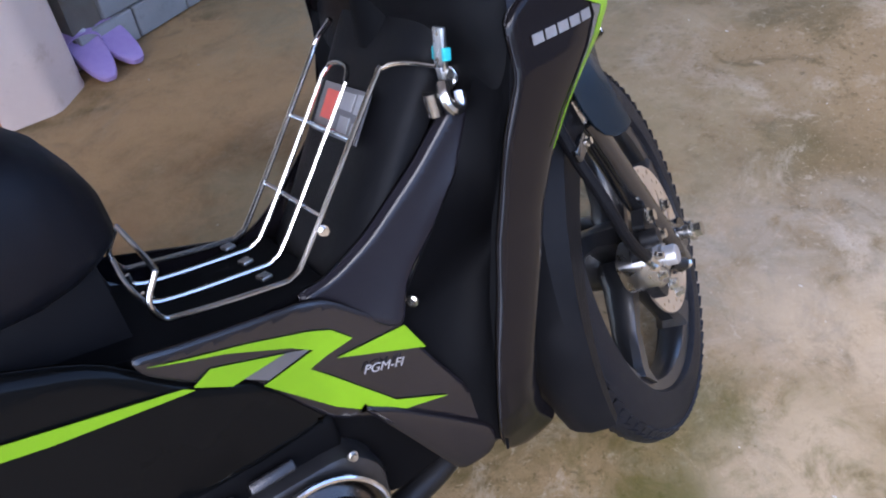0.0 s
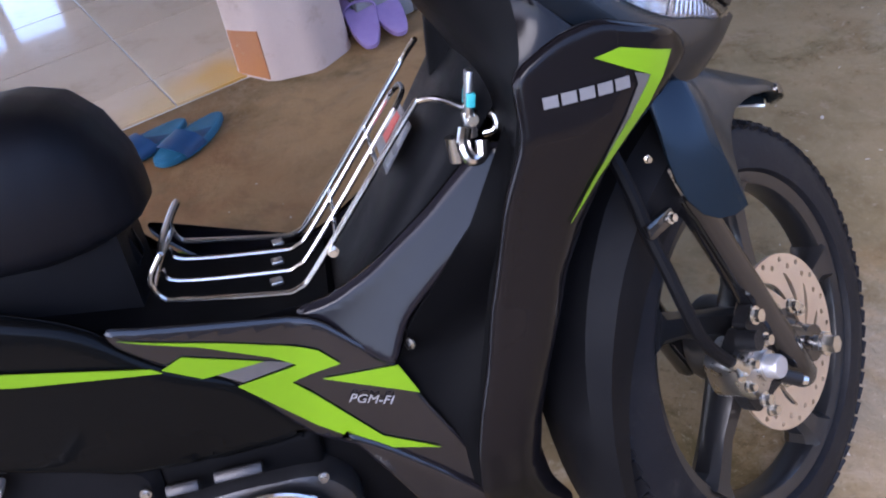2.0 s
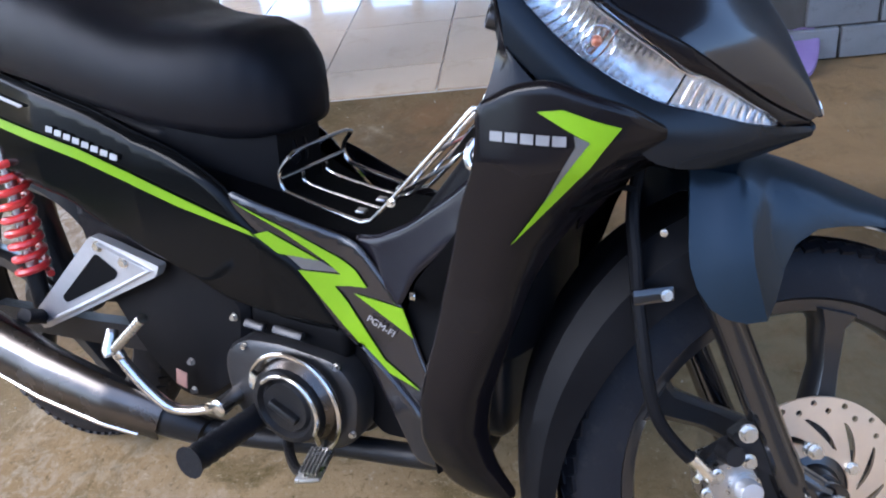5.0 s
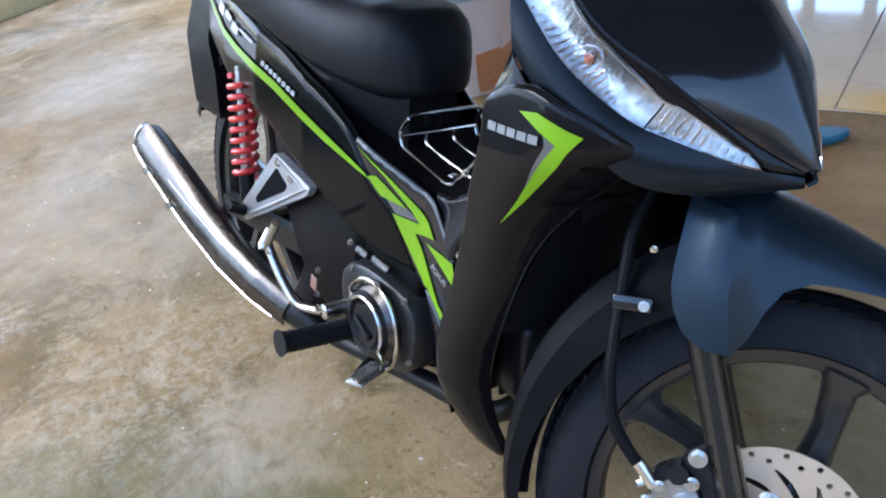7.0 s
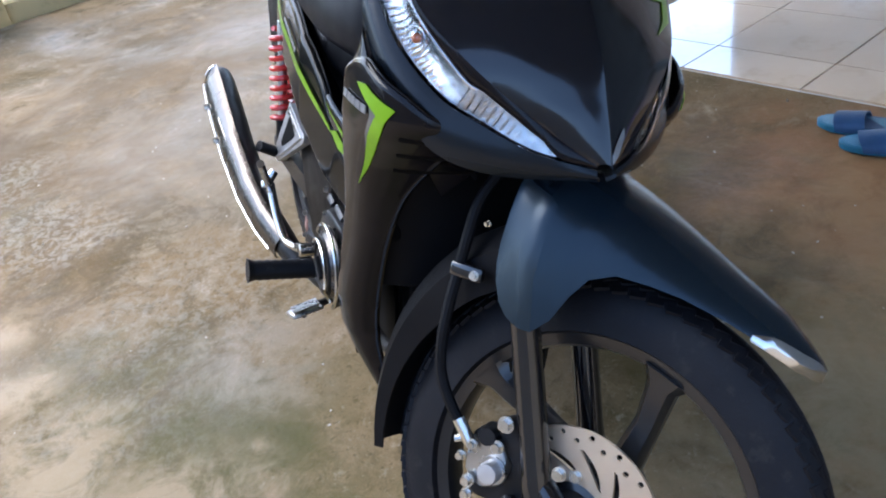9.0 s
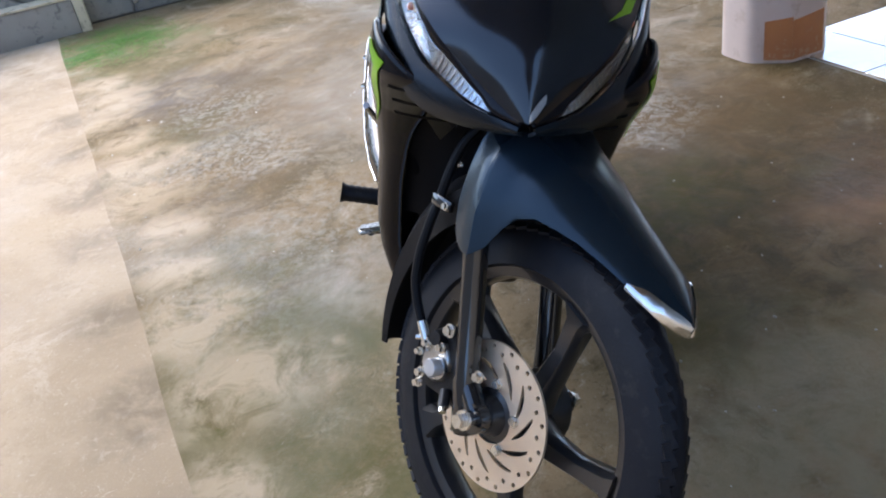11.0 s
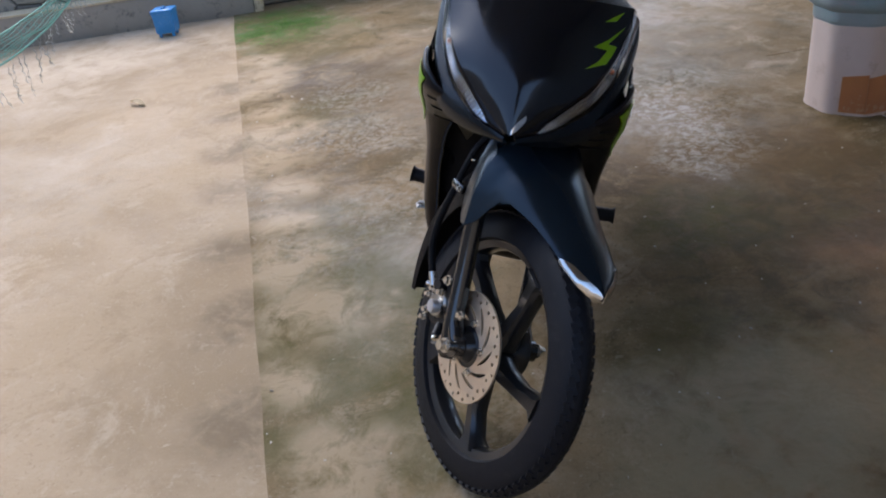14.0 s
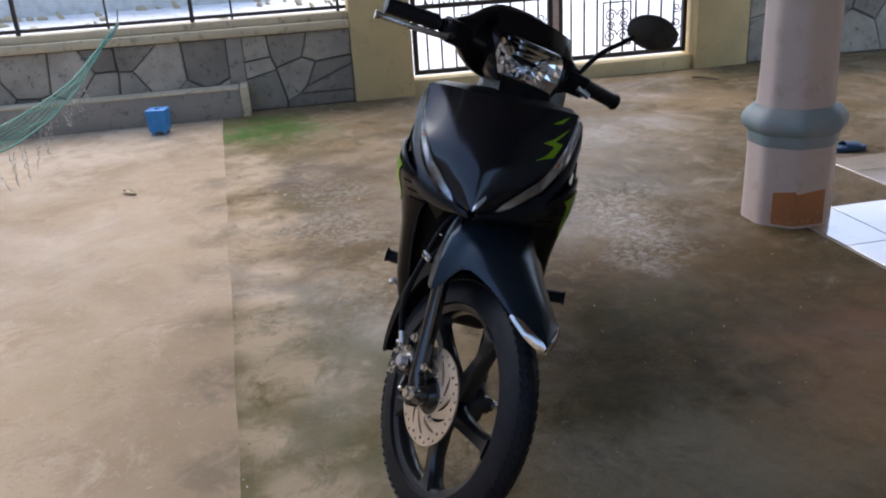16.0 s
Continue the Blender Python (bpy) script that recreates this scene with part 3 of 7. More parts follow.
# ---- the yard ----
def slab(name, u0, u1, v0, v1, z0, z1, mat, label, category="", kind="structure", parent=None, bevel=0.0):
    bm = box(u1 - u0, v1 - v0, z1 - z0, pose((u0 + u1) / 2, (v0 + v1) / 2, (z0 + z1) / 2), bevel)
    ob = part(name, bm, mat, parent, m=YARD.copy())
    if parent is None:
        tagged(ob, label, category, kind=kind)
    return ob


def uneven(name, u0, u1, v0, v1, mat, label, rise=0.003, cut=0.12):
    """A cast slab with a slightly wavy top and ragged edges."""
    nu, nv = int((u1 - u0) / cut), int((v1 - v0) / cut)

    def seam(u, v):
        """The joint between the mossy slab and the drive runs slightly askew."""
        return -0.893 + 0.045 * u + 0.010 * noise.noise(Vector((u * 2.2, 0.3, 5))) if abs(v + 0.95) < 0.01 else v

    def top(s, t):
        u = u0 + (u1 - u0) * s
        va, vb = seam(u, v0), seam(u, v1)
        v = va + (vb - va) * t
        return Vector((u, v, rise * (noise.noise(Vector((u * 1.3, v * 1.3, 0))) - 0.6)))

    bm = thicken(grid(top, nu, nv), 0.08)
    return tagged(part(name, bm, mat, m=YARD.copy()), label, "floor", kind="structure")


ground = part("ground", box(900, 900, 0.2, pose(0, 0, -0.16)), "earth")
tagged(ground, "bare brown earth that runs out to the horizon", "ground", kind="structure")
uneven("floor_yard", -3.64, 6.0, -0.950, 1.395, "yard", "damp mossy concrete yard with pale scuffs, some shade and sheen in its colour")
uneven("floor_drive", -3.46, 6.0, -7.0, -0.9503, "drive", "dry sandy concrete drive beside the mossy slab", cut=0.16)
uneven("floor_side", -3.64, -0.93, 1.3953, 7.0, "yard", "wet grey concrete yard beside the porch", cut=0.16)

# porch: tiles on a bed
uneven("floor_corner", -0.925, -0.292, 1.3955, 2.028, "yard", "stained concrete at the porch corner")
slab("porch_bed", -0.290, 2.0, 1.402, 3.6, -0.10, -0.004, "grout", "pale grout bed under the porch tiles", "floor")
slab("porch_bed", -0.925, -0.292, 2.032, 3.6, -0.10, -0.004, "grout", "pale grout bed under the porch tiles", "floor")
porch_floor = thing("porch_floor", "glossy cream glazed porch tiles with pale joints", "floor", kind="structure")
TILE = 0.41


def tiles():
    us = [-0.922] + [0.12 + TILE * k for k in range(-2, 5)] + [2.0]
    vs = [1.404, 1.62] + [1.62 + TILE * k for k in range(1, 5)] + [3.6]
    made = {}
    for u0, u1 in zip(us, us[1:]):
        for v0, v1 in zip(vs, vs[1:]):
            size = (round(u1 - u0 - 0.004, 3), round(v1 - v0 - 0.004, 3))
            if size[0] < 0.02 or (u0 < -0.30 and v0 < 2.0):
                continue
            if size not in made:
                ob = part("tile", box(size[0], size[1], 0.012, None, 0.0012, 1), "tile", porch_floor)
                made[size] = ob.data
            else:
                ob = new("tile", made[size])
                ob.parent = porch_floor
            ob.matrix_local = YARD @ pose((u0 + u1) / 2, (v0 + v1) / 2, -0.003 + random.uniform(-0.0006, 0.0006), random.uniform(-.12, .12), random.uniform(-.12, .12), 0)


def soft_octagon(r, z, turn):
    """An eight-sided ring with worn, rounded corners."""
    out = []
    for k in range(64):
        t = 2 * math.pi * k / 64
        q = (math.degrees(t) - turn) % 45 - 22.5
        rr = min(r * math.cos(radians(22.5)) / math.cos(radians(q)), r * 0.972)
        out.append((rr * math.cos(t), rr * math.sin(t), z))
    return out


def column(u, v, patches, turn=22.5):
    """A porch column: eight-sided plinth, moulded ring, tapering shaft."""
    m = YARD @ pose(u, v, 0)
    c = thing("column", "worn white eight-sided porch column with aqua ring and orange patches", "column", "porch columns", "structure", m)
    part("plinth", loft(bmesh.new(), [soft_octagon(r, z, turn) for r, z in ((0.184, -0.02), (0.184, 0.004), (0.182, 0.012), (0.178, 0.325))]), "column", c, angle=30)
    part("ring_moulding", loft(bmesh.new(), [soft_octagon(r, z, turn) for r, z in ((0.177, 0.325), (0.183, 0.335), (0.183, 0.372), (0.200, 0.385), (0.210, 0.402), (0.212, 0.418), (0.209, 0.432), (0.196, 0.455), (0.172, 0.475), (0.160, 0.480))]), "aqua", c, "faded aqua moulded ring", angle=30)
    part("shaft", loft(bmesh.new(), [soft_octagon(r, z, turn) for r, z in ((0.156, 0.480), (0.150, 0.60), (0.138, 1.6), (0.132, 2.42))]), "column", c, angle=30)
    for k, z0, z1, f0, f1 in patches:
        a, b = radians(turn + 45 * k), radians(turn + 45 + 45 * k)
        r0, r1 = 0.1785, 0.1785
        p, q = Vector((math.cos(a), math.sin(a), 0)), Vector((math.cos(b), math.sin(b), 0))
        lo, hi = p.lerp(q, f0), p.lerp(q, f1)
        out = (p + q).normalized() * 0.003
        bm = bmesh.new()
        bm.faces.new([bm.verts.new(w) for w in (lo * 0.1805 + out + Vector((0, 0, z0)), hi * 0.1805 + out + Vector((0, 0, z0)),
                                                hi * 0.1785 + out + Vector((0, 0, z1)), lo * 0.1785 + out + Vector((0, 0, z1 - 0.012)))])
        part("orange_patch", thicken(bm, 0.004), "orange", c, "orange tile patch at the foot")
    return c


COLUMN_A, COLUMN_B = (-0.28, 1.40), (1.33, 1.44)
column(*COLUMN_A, ((6, 0.01, 0.155, 0.35, 1.0), (7, 0.01, 0.155, 0.0, 0.92)))
column(*COLUMN_B, ((4, 0.004, 0.15, 0.06, 0.94),), 0.0)

# unseen porch roof, drawn out over the motorcycle to darken yard and reflections
slab("porch_ceiling", -1.9, 3.60, -1.25, 3.9, 2.42, 2.56, "ceiling", "unseen grey brown roof on the columns, drawn out to shade the yard", "ceiling")
slab("porch_ceiling", -3.3, -1.9005, 0.55, 3.9, 2.42, 2.56, "ceiling", "unseen grey brown roof on the columns, drawn out to shade the yard", "ceiling")
# unseen screen, sill, piers and posts close the porch, shaped for tile reflections
slab("porch_sill", -0.82, 1.0, 3.602, 3.748, -0.1, 0.05, "wall", "unseen low cream sill under the open foot of the porch screen", "sill")
slab("porch_screen", -0.82, 1.0, 3.602, 3.748, 0.50, 2.42, "wall", "unseen cream screen wall, hung clear of the floor for the tile reflections", "wall")
for u0, u1 in ((-1.0, -0.82), (1.0, 2.0)):
    slab("porch_pier", u0, u1, 3.602, 3.748, -0.1, 2.42, "wall", "unseen plain cream porch pier", "wall")
for k in range(5):
    slab("screen_post", -0.50 + 0.30 * k, -0.44 + 0.30 * k, 3.64, 3.70, 0.05, 0.50, "wall", "unseen short cream post, added for strips in the tile reflections", "post")
slab("porch_end_wall", 2.0, 2.14, 1.62, 3.75, -0.1, 2.42, "wall", "plain cream end wall of the porch", "wall")

# block wall in line with the porch edge
block_wall = thing("wall_block", "grey concrete block wall laid in running bond", "wall", kind="structure")
slab("mortar_core", 1.52, 6.0, 1.378, 1.50, -0.08, 2.42, "mortar", "", parent=block_wall)


def blocks():
    me = None
    count = 0
    for row in range(8):
        u = 1.52 + (0.1 if row % 2 else 0.0)
        while u < 3.6 and count < 300:
            if me is None:
                ob = part("block", box(0.192, 0.03, 0.092, None, 0.003, 1), "block", block_wall)
                me = ob.data
            else:
                ob = new("block", me)
                ob.parent = block_wall
            ob.matrix_local = YARD @ pose(u + 0.1, 1.376 + random.uniform(-0.0015, 0.0015), 0.05 + 0.1 * row, 0, random.uniform(-.3, .3), random.uniform(-.3, .3))
            u += 0.2
            count += 1
    bm = bmesh.new()
    for row in range(24):
        u = 1.52 + (0.1 if row % 2 else 0.0)
        while u < 5.9:
            if not (row < 8 and u < 3.6):
                b = bmesh.ops.create_cube(bm, size=1, matrix=YARD @ pose(u + 0.1, 1.376, 0.05 + 0.1 * row) @ Matrix.Diagonal((0.192, 0.03, 0.092, 1)))
            u += 0.2
    tagged(part("far_blocks", bm, "block", block_wall), kind="stuff")


# ---- the street fence ----
FENCE = -3.65
slab("fence_kerb", FENCE - 0.02, FENCE + 0.17, -7.0, -0.90, -0.08, 0.195, "cement", "grey brown cement kerb under the stone wall", "kerb", bevel=0.008)
slab("kerb_end", FENCE - 0.02, FENCE + 0.178, -0.898, -0.84, -0.08, 0.215, "coping", "pale plaster end of the kerb", "kerb", bevel=0.006)
slab("kerb_edge", FENCE + 0.002, FENCE + 0.176, -7.0, -0.91, 0.1955, 0.207, "coping", "pale top edge of the kerb", "kerb")
stone_wall = thing("wall_stone", "low dark flagstone wall with pale coping", "wall", kind="structure")
slab("wall_core", FENCE - 0.16, FENCE - 0.03, -7.0, -0.055, -0.1, 0.54, "mortar", "", parent=stone_wall)
slab("coping", FENCE - 0.20, FENCE + 0.015, -7.0, -0.06, 0.542, 0.605, "coping", "", parent=stone_wall, bevel=0.01)
slab("upper_coping", FENCE - 0.17, FENCE - 0.03, -7.0, -0.06, 0.607, 0.66, "coping", "", parent=stone_wall, bevel=0.008)
slab("wall_pilaster", FENCE - 0.035, FENCE - 0.012, -0.957, -0.848, 0.0, 0.541, "cement", "", parent=stone_wall, bevel=0.004)
dark_wall = thing("wall_dark", "dark stone garden wall beyond the gate post", "wall", kind="structure")
slab("dark_core", FENCE - 0.16, FENCE - 0.03, 3.19, 8.0, -0.1, 1.25, "mortar", "", parent=dark_wall)


def cells(u0, u1, z0, z1, pitch, seed):
    """Irregular paving outlines that fill a rectangle."""
    rnd = random.Random(seed)
    nu, nz = max(1, round((u1 - u0) / pitch)), max(1, round((z1 - z0) / (pitch * 0.8)))
    seeds = [(u0 + (u1 - u0) * (i + 0.5 + rnd.uniform(-.62, .62)) / nu, z0 + (z1 - z0) * (j + 0.5 + rnd.uniform(-.46, .46)) / nz) for i in range(nu) for j in range(nz)]
    for a in seeds:
        poly = [(u0, z0), (u1, z0), (u1, z1), (u0, z1)]
        for b in seeds:
            if a is b or abs(a[0] - b[0]) > 4 * pitch:
                continue
            mx, mz, nx, nz_ = (a[0] + b[0]) / 2, (a[1] + b[1]) / 2, b[0] - a[0], b[1] - a[1]
            n = math.hypot(nx, nz_)
            nx, nz_ = nx / n, nz_ / n
            gap = 0.0022 + 0.004 * abs(math.sin(37 * (mx + 2.3 * mz)))
            out = []
            for p, q in zip(poly, poly[1:] + poly[:1]):
                dp, dq = (p[0] - mx) * nx + (p[1] - mz) * nz_ + gap, (q[0] - mx) * nx + (q[1] - mz) * nz_ + gap
                if dp <= 0:
                    out.append(p)
                if dp * dq < 0:
                    t = dp / (dp - dq)
                    out.append((p[0] + t * (q[0] - p[0]), p[1] + t * (q[1] - p[1])))
            poly = out
            if len(poly) < 3:
                break
        if len(poly) >= 3:
            yield poly


def flagstones(parent, v0, v1, z0, z1, pitch, seed):
    rnd = random.Random(seed + 1)
    for poly in cells(v0, v1, z0, z1, pitch, seed):
        bm = bmesh.new()
        d = rnd.uniform(0.016, 0.026)
        cx, cz = sum(p[0] for p in poly) / len(poly), sum(p[1] for p in poly) / len(poly)
        rings = []
        for depth, k in ((0.0, 1.0), (d * 0.7, 0.995), (d, 0.94)):
            rings.append([(FENCE - 0.035 + depth, cx + (p[0] - cx) * k, cz + (p[1] - cz) * k) for p in poly])
        part("flagstone", loft(bm, rings), "stone", parent, m=YARD.copy(), angle=25)


slab("gate_post", FENCE - 0.24, FENCE + 0.02, -0.055, 0.40, -0.1, 2.0, "cream", "cream plastered gate post with stained foot", "post", bevel=0.012)
slab("gate_post", FENCE - 0.24, FENCE + 0.02, 2.72, 3.18, -0.1, 2.0, "cream", "cream plastered gate post with stained foot", "post", bevel=0.012)
slab("gate_sill", FENCE - 0.22, FENCE - 0.02, 0.402, 2.718, -0.1, 0.105, "cream", "cream cement sill under the gate", "sill", bevel=0.01)


def bar_box(bm, u, v0, v1, z0, z1, t=0.02):
    bmesh.ops.create_cube(bm, size=1, matrix=pose(u, (v0 + v1) / 2, (z0 + z1) / 2) @ Matrix.Diagonal((t, v1 - v0, z1 - z0, 1)))
    return bm


def scroll(r, turns=1.6, n=26, flip=1):
    return [(r * (1 - 0.78 * k / n) * math.cos(turns * 2 * math.pi * k / n), flip * r * (1 - 0.78 * k / n) * math.sin(turns * 2 * math.pi * k / n)) for k in range(n + 1)]


def iron_gate():
    g = thing("iron_gate", "black wrought iron gate with scrolls, closed between cream posts", "gate", m=YARD.copy())
    u = FENCE - 0.12
    for v0, v1 in ((0.43, 1.55), (1.60, 2.69)):
        bm = bmesh.new()
        for z in (0.13, 0.62, 1.38):
            bar_box(bm, u, v0, v1, z, z + 0.035, 0.03)
        for v in (v0, v1 - 0.035):
            bar_box(bm, u, v, v + 0.035, 0.13, 1.415, 0.034)
        part("gate_frame", bm, "iron", g)
        n = 10
        for k in range(1, n):
            v = v0 + (v1 - v0) * k / n
            part("gate_bar", bar_box(bmesh.new(), u, v - 0.006, v + 0.006, 0.165, 1.38, 0.012), "iron", g)
        vc = v0 + (v1 - v0) * 0.45
        bm = bmesh.new()
        for s in (-1, 1):
            for z, r in ((0.30, 0.055), (0.46, 0.05), (0.38, 0.035)):
                tube(bm, [(u + 0.012, vc + s * (0.055 - a), z + b) for a, b in scroll(r)], 0.005, 6)
            bar_box(bm, u + 0.01, vc + s * 0.115 - 0.005, vc + s * 0.115 + 0.005, 0.22, 0.56, 0.01)
        for z in (0.22, 0.555):
            bar_box(bm, u + 0.01, vc - 0.12, vc + 0.12, z, z + 0.01, 0.01)
        part("scroll_panel", bm, "iron", g, "wrought iron scroll panel")
        for z, r in ((0.26, 0.05), (0.36, 0.05), (0.48, 0.04)):
            part("scroll", tube(bmesh.new(), [(u + 0.012, v1 - 0.09 + a, z + b) for a, b in scroll(r, flip=-1)], 0.005, 6), "iron", g)
        for k in range(6):
            part("scroll", tube(bmesh.new(), [(u + 0.012, v0 + 0.15 + 0.13 * k + a, 0.68 + b) for a, b in scroll(0.045)], 0.005, 6), "iron", g)
    part("gate_stile", bar_box(bmesh.new(), u, 1.552, 1.598, 0.11, 1.45, 0.05), "column", g, "pale middle stile")
    return g


def railing():
    g = thing("fence_railing", "black iron railing on the stone wall", "railing", m=YARD.copy())
    u = FENCE - 0.10
    bm = bar_box(bmesh.new(), u, -6.9, -0.06, 0.675, 0.70, 0.025)
    bar_box(bm, u, -6.9, -0.06, 1.25, 1.28, 0.025)
    part("rail", bm, "iron", g)
    for v, w in ((-0.12, 0.02), (-0.89, 0.014), (-1.17, 0.028), (-1.75, 0.014), (-2.35, 0.028), (-3.5, 0.028), (-4.7, 0.028)):
        part("rail_post", bar_box(bmesh.new(), u, v - w / 2, v + w / 2, 0.66, 1.28, w), "iron", g)
    return g


iron_gate()
railing()

# unseen boundary walls, added to hold off low sky light and its reflections
slab("wall_garden", -3.4, 7.0, -5.2, -5.05, -0.1, 2.3, "cement", "unseen grey brown garden wall, added to block low sky", "wall")
slab("wall_end", 7.0, 7.15, -5.2, 8.0, -0.1, 2.3, "cement", "unseen grey brown end wall of the yard, added to block low sky", "wall")
# street beyond the fence
slab("street", -40, FENCE - 0.25, -40, 40, -0.12, 0.02, "street", "pale overexposed gravel street beyond the fence", "road")
slab("street_wall", -14.4, -14.2, -60, -0.6, -0.1, 2.2, "grout", "pale grey wall across the street", "wall")


def rubble():
    rnd = random.Random(31)
    bm = bmesh.new()
    for k in range(70):
        u, v, r = -14.0 + 4.2 * rnd.random() ** 2, rnd.uniform(-9.0, 1.5), rnd.uniform(0.03, 0.11)
        bmesh.ops.create_icosphere(bm, subdivisions=1, radius=r, matrix=YARD @ pose(u, v, 0.02 + r * 0.25, rnd.uniform(0, 60), rnd.uniform(0, 60), rnd.uniform(0, 180)) @ Matrix.Diagonal((rnd.uniform(1, 2.6), 0.7, 0.5, 1)))
    tagged(part("rubble", bm, "leaf", flat=True), "brown rubble along the far wall", "rubble", kind="stuff")


rubble()


# ---- the motorcycle ----
bike = thing("motorcycle", "black underbone motorcycle with lime stripes, leaning on its side stand", "motorcycle", m=pose(0, 0, 0.004) @ Matrix.Rotation(LEAN, 4, "X"))


def both(name, mat, poly, width, label="", **kw):
    for s in (-1, 1):
        part(name, skin(poly, width, s, **kw), mat, bike, label)


def w_body(x, z):
    """Half width of the body behind the leg shield."""
    w = lerp_table(x, (-0.35, -0.15, 0.0, 0.2, 0.4, 0.58, 0.70, 0.80, 0.87), (0.030, 0.075, 0.105, 0.132, 0.142, 0.126, 0.104, 0.116, 0.132))
    return w - 0.30 * max(0, z - 0.60) ** 1.4 - 0.06 * max(0, 0.46 - z) * (x < 0.6)


REAR_EDGE = ((0.235, 0.262, 0.305, 0.342, 0.390, 0.440, 0.490, 0.540, 0.590, 0.640, 0.690, 0.770), (0.870, 0.850, 0.838, 0.834, 0.838, 0.849, 0.864, 0.875, 0.889, 0.901, 0.921, 0.921),
             (0.122, 0.138, 0.160, 0.174, 0.182, 0.184, 0.184, 0.185, 0.190, 0.197, 0.204, 0.200))
FRONT_EDGE = ((0.235, 0.258, 0.300, 0.350, 0.400, 0.455, 0.500, 0.550, 0.594, 0.636, 0.668, 0.712, 0.770), (0.942, 0.942, 0.921, 0.913, 0.920, 0.936, 0.951, 0.967, 0.991, 1.022, 1.055, 1.102, 1.106),
              (0.114, 0.116, 0.114, 0.112, 0.113, 0.116, 0.118, 0.112, 0.096, 0.074, 0.064, 0.062, 0.062))


def w_front(x, z):
    """Half width of the leg shield: full at its rear edge, rounding in towards the wheel."""
    x0, y0 = lerp_table(z, *REAR_EDGE[:2]), lerp_table(z, REAR_EDGE[0], REAR_EDGE[2])
    x1, y1 = lerp_table(z, *FRONT_EDGE[:2]), lerp_table(z, FRONT_EDGE[0], FRONT_EDGE[2])
    t = max(0.0, min(1.0, (x - x0) / (x1 - x0)))
    return y1 + (y0 - y1) * math.sqrt(1 - t ** 4)


# tail and side cover, swept up to the rear
SIDE = [(-0.31, 0.760), (-0.10, 0.740), (0.005, 0.718), (0.16, 0.694), (0.317, 0.668), (0.454, 0.633), (0.528, 0.596), (0.580, 0.537), (0.640, 0.500), (0.672, 0.452), (0.696, 0.410),
        (0.656, 0.410), (0.560, 0.424), (0.515, 0.432), (0.484, 0.450), (0.400, 0.484), (0.309, 0.508), (0.241, 0.535), (0.10, 0.548), (0.027, 0.562), (-0.146, 0.612), (-0.31, 0.675)]
both("side_cover", "paint_cover", SIDE, w_body, roll=0.014, corner=0.03)
UNDER = [(0.548, 0.588), (0.62, 0.566), (0.725, 0.536), (0.785, 0.474), (0.805, 0.425), (0.868, 0.300), (0.860, 0.278), (0.800, 0.268), (0.752, 0.375), (0.695, 0.405), (0.665, 0.451), (0.634, 0.505), (0.583, 0.539), (0.552, 0.570)]
both("centre_cover", "paint_grey", UNDER, w_body, roll=0.004, corner=0.014, lift=0.002)


def w_flank(x, z):
    """Half width of the grey tunnel flank: it leans in towards the tunnel and spreads to the leg shield."""
    a, b = x - 0.74, 0.53 + 0.75 * (x - 0.73) - z
    return 0.094 + 0.08 * (a + math.hypot(a, 0.05)) + 0.15 * (b + math.hypot(b, 0.04)) - 0.006


# glossy grey flank of the step-through tunnel
FLANK = [(0.700, 0.540), (0.735, 0.506), (0.786, 0.470), (0.806, 0.516), (0.855, 0.562), (0.925, 0.612), (0.930, 0.665), (0.905, 0.668), (0.850, 0.618), (0.786, 0.570), (0.740, 0.546)]
both("tunnel_flank", "paint_flank", FLANK, w_flank, "glossy dark grey metallic panel", corner=0.016, roll=0.009, fine=0.006)
LOWER = [(0.716, 0.412), (0.756, 0.385), (0.852, 0.302), (0.842, 0.270), (0.800, 0.262), (0.752, 0.350)]
both("lower_flank", "paint_grey", LOWER, lambda x, z: w_body(x, z) + 0.008, "glossy grey metallic panel", roll=0.006, corner=0.014)
# black wing between the covers and the rim of the leg shield, with a deep recess
WING_I = [(0.930, -0.130, 0.690), (0.880, -0.132, 0.600), (0.808, -0.118, 0.510), (0.788, -0.106, 0.466), (0.815, -0.114, 0.385), (0.838, -0.128, 0.285)]
WING_O = [(0.928, -0.196, 0.720), (0.909, -0.190, 0.640), (0.890, -0.182, 0.570), (0.868, -0.178, 0.480), (0.845, -0.176, 0.380), (0.846, -0.150, 0.280)]


def wing(sd):
    def f(s_, t):
        i = min(int(t * 5), 4)
        g = t * 5 - i
        a, b = Vector(WING_I[i]).lerp(Vector(WING_I[i + 1]), g), Vector(WING_O[i]).lerp(Vector(WING_O[i + 1]), g)
        q = a.lerp(b, s_)
        deep = 0.075 * math.exp(-((t - 0.50) / 0.20) ** 2) * math.sin(math.pi * min(1, s_ * 1.15)) ** 0.6 + 0.008 * math.sin(math.pi * s_)
        return Vector((q.x + deep, (q.y + deep * 0.35) * -sd, q.z))
    return f


for sd in (-1, 1):
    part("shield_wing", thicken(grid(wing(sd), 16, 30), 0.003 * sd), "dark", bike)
    part("wing_bolt", hex_bolt((0.806, sd * 0.118, 0.492), (-1, 0.6 * sd, 0), 0.005, 0.006), "zinc", bike)

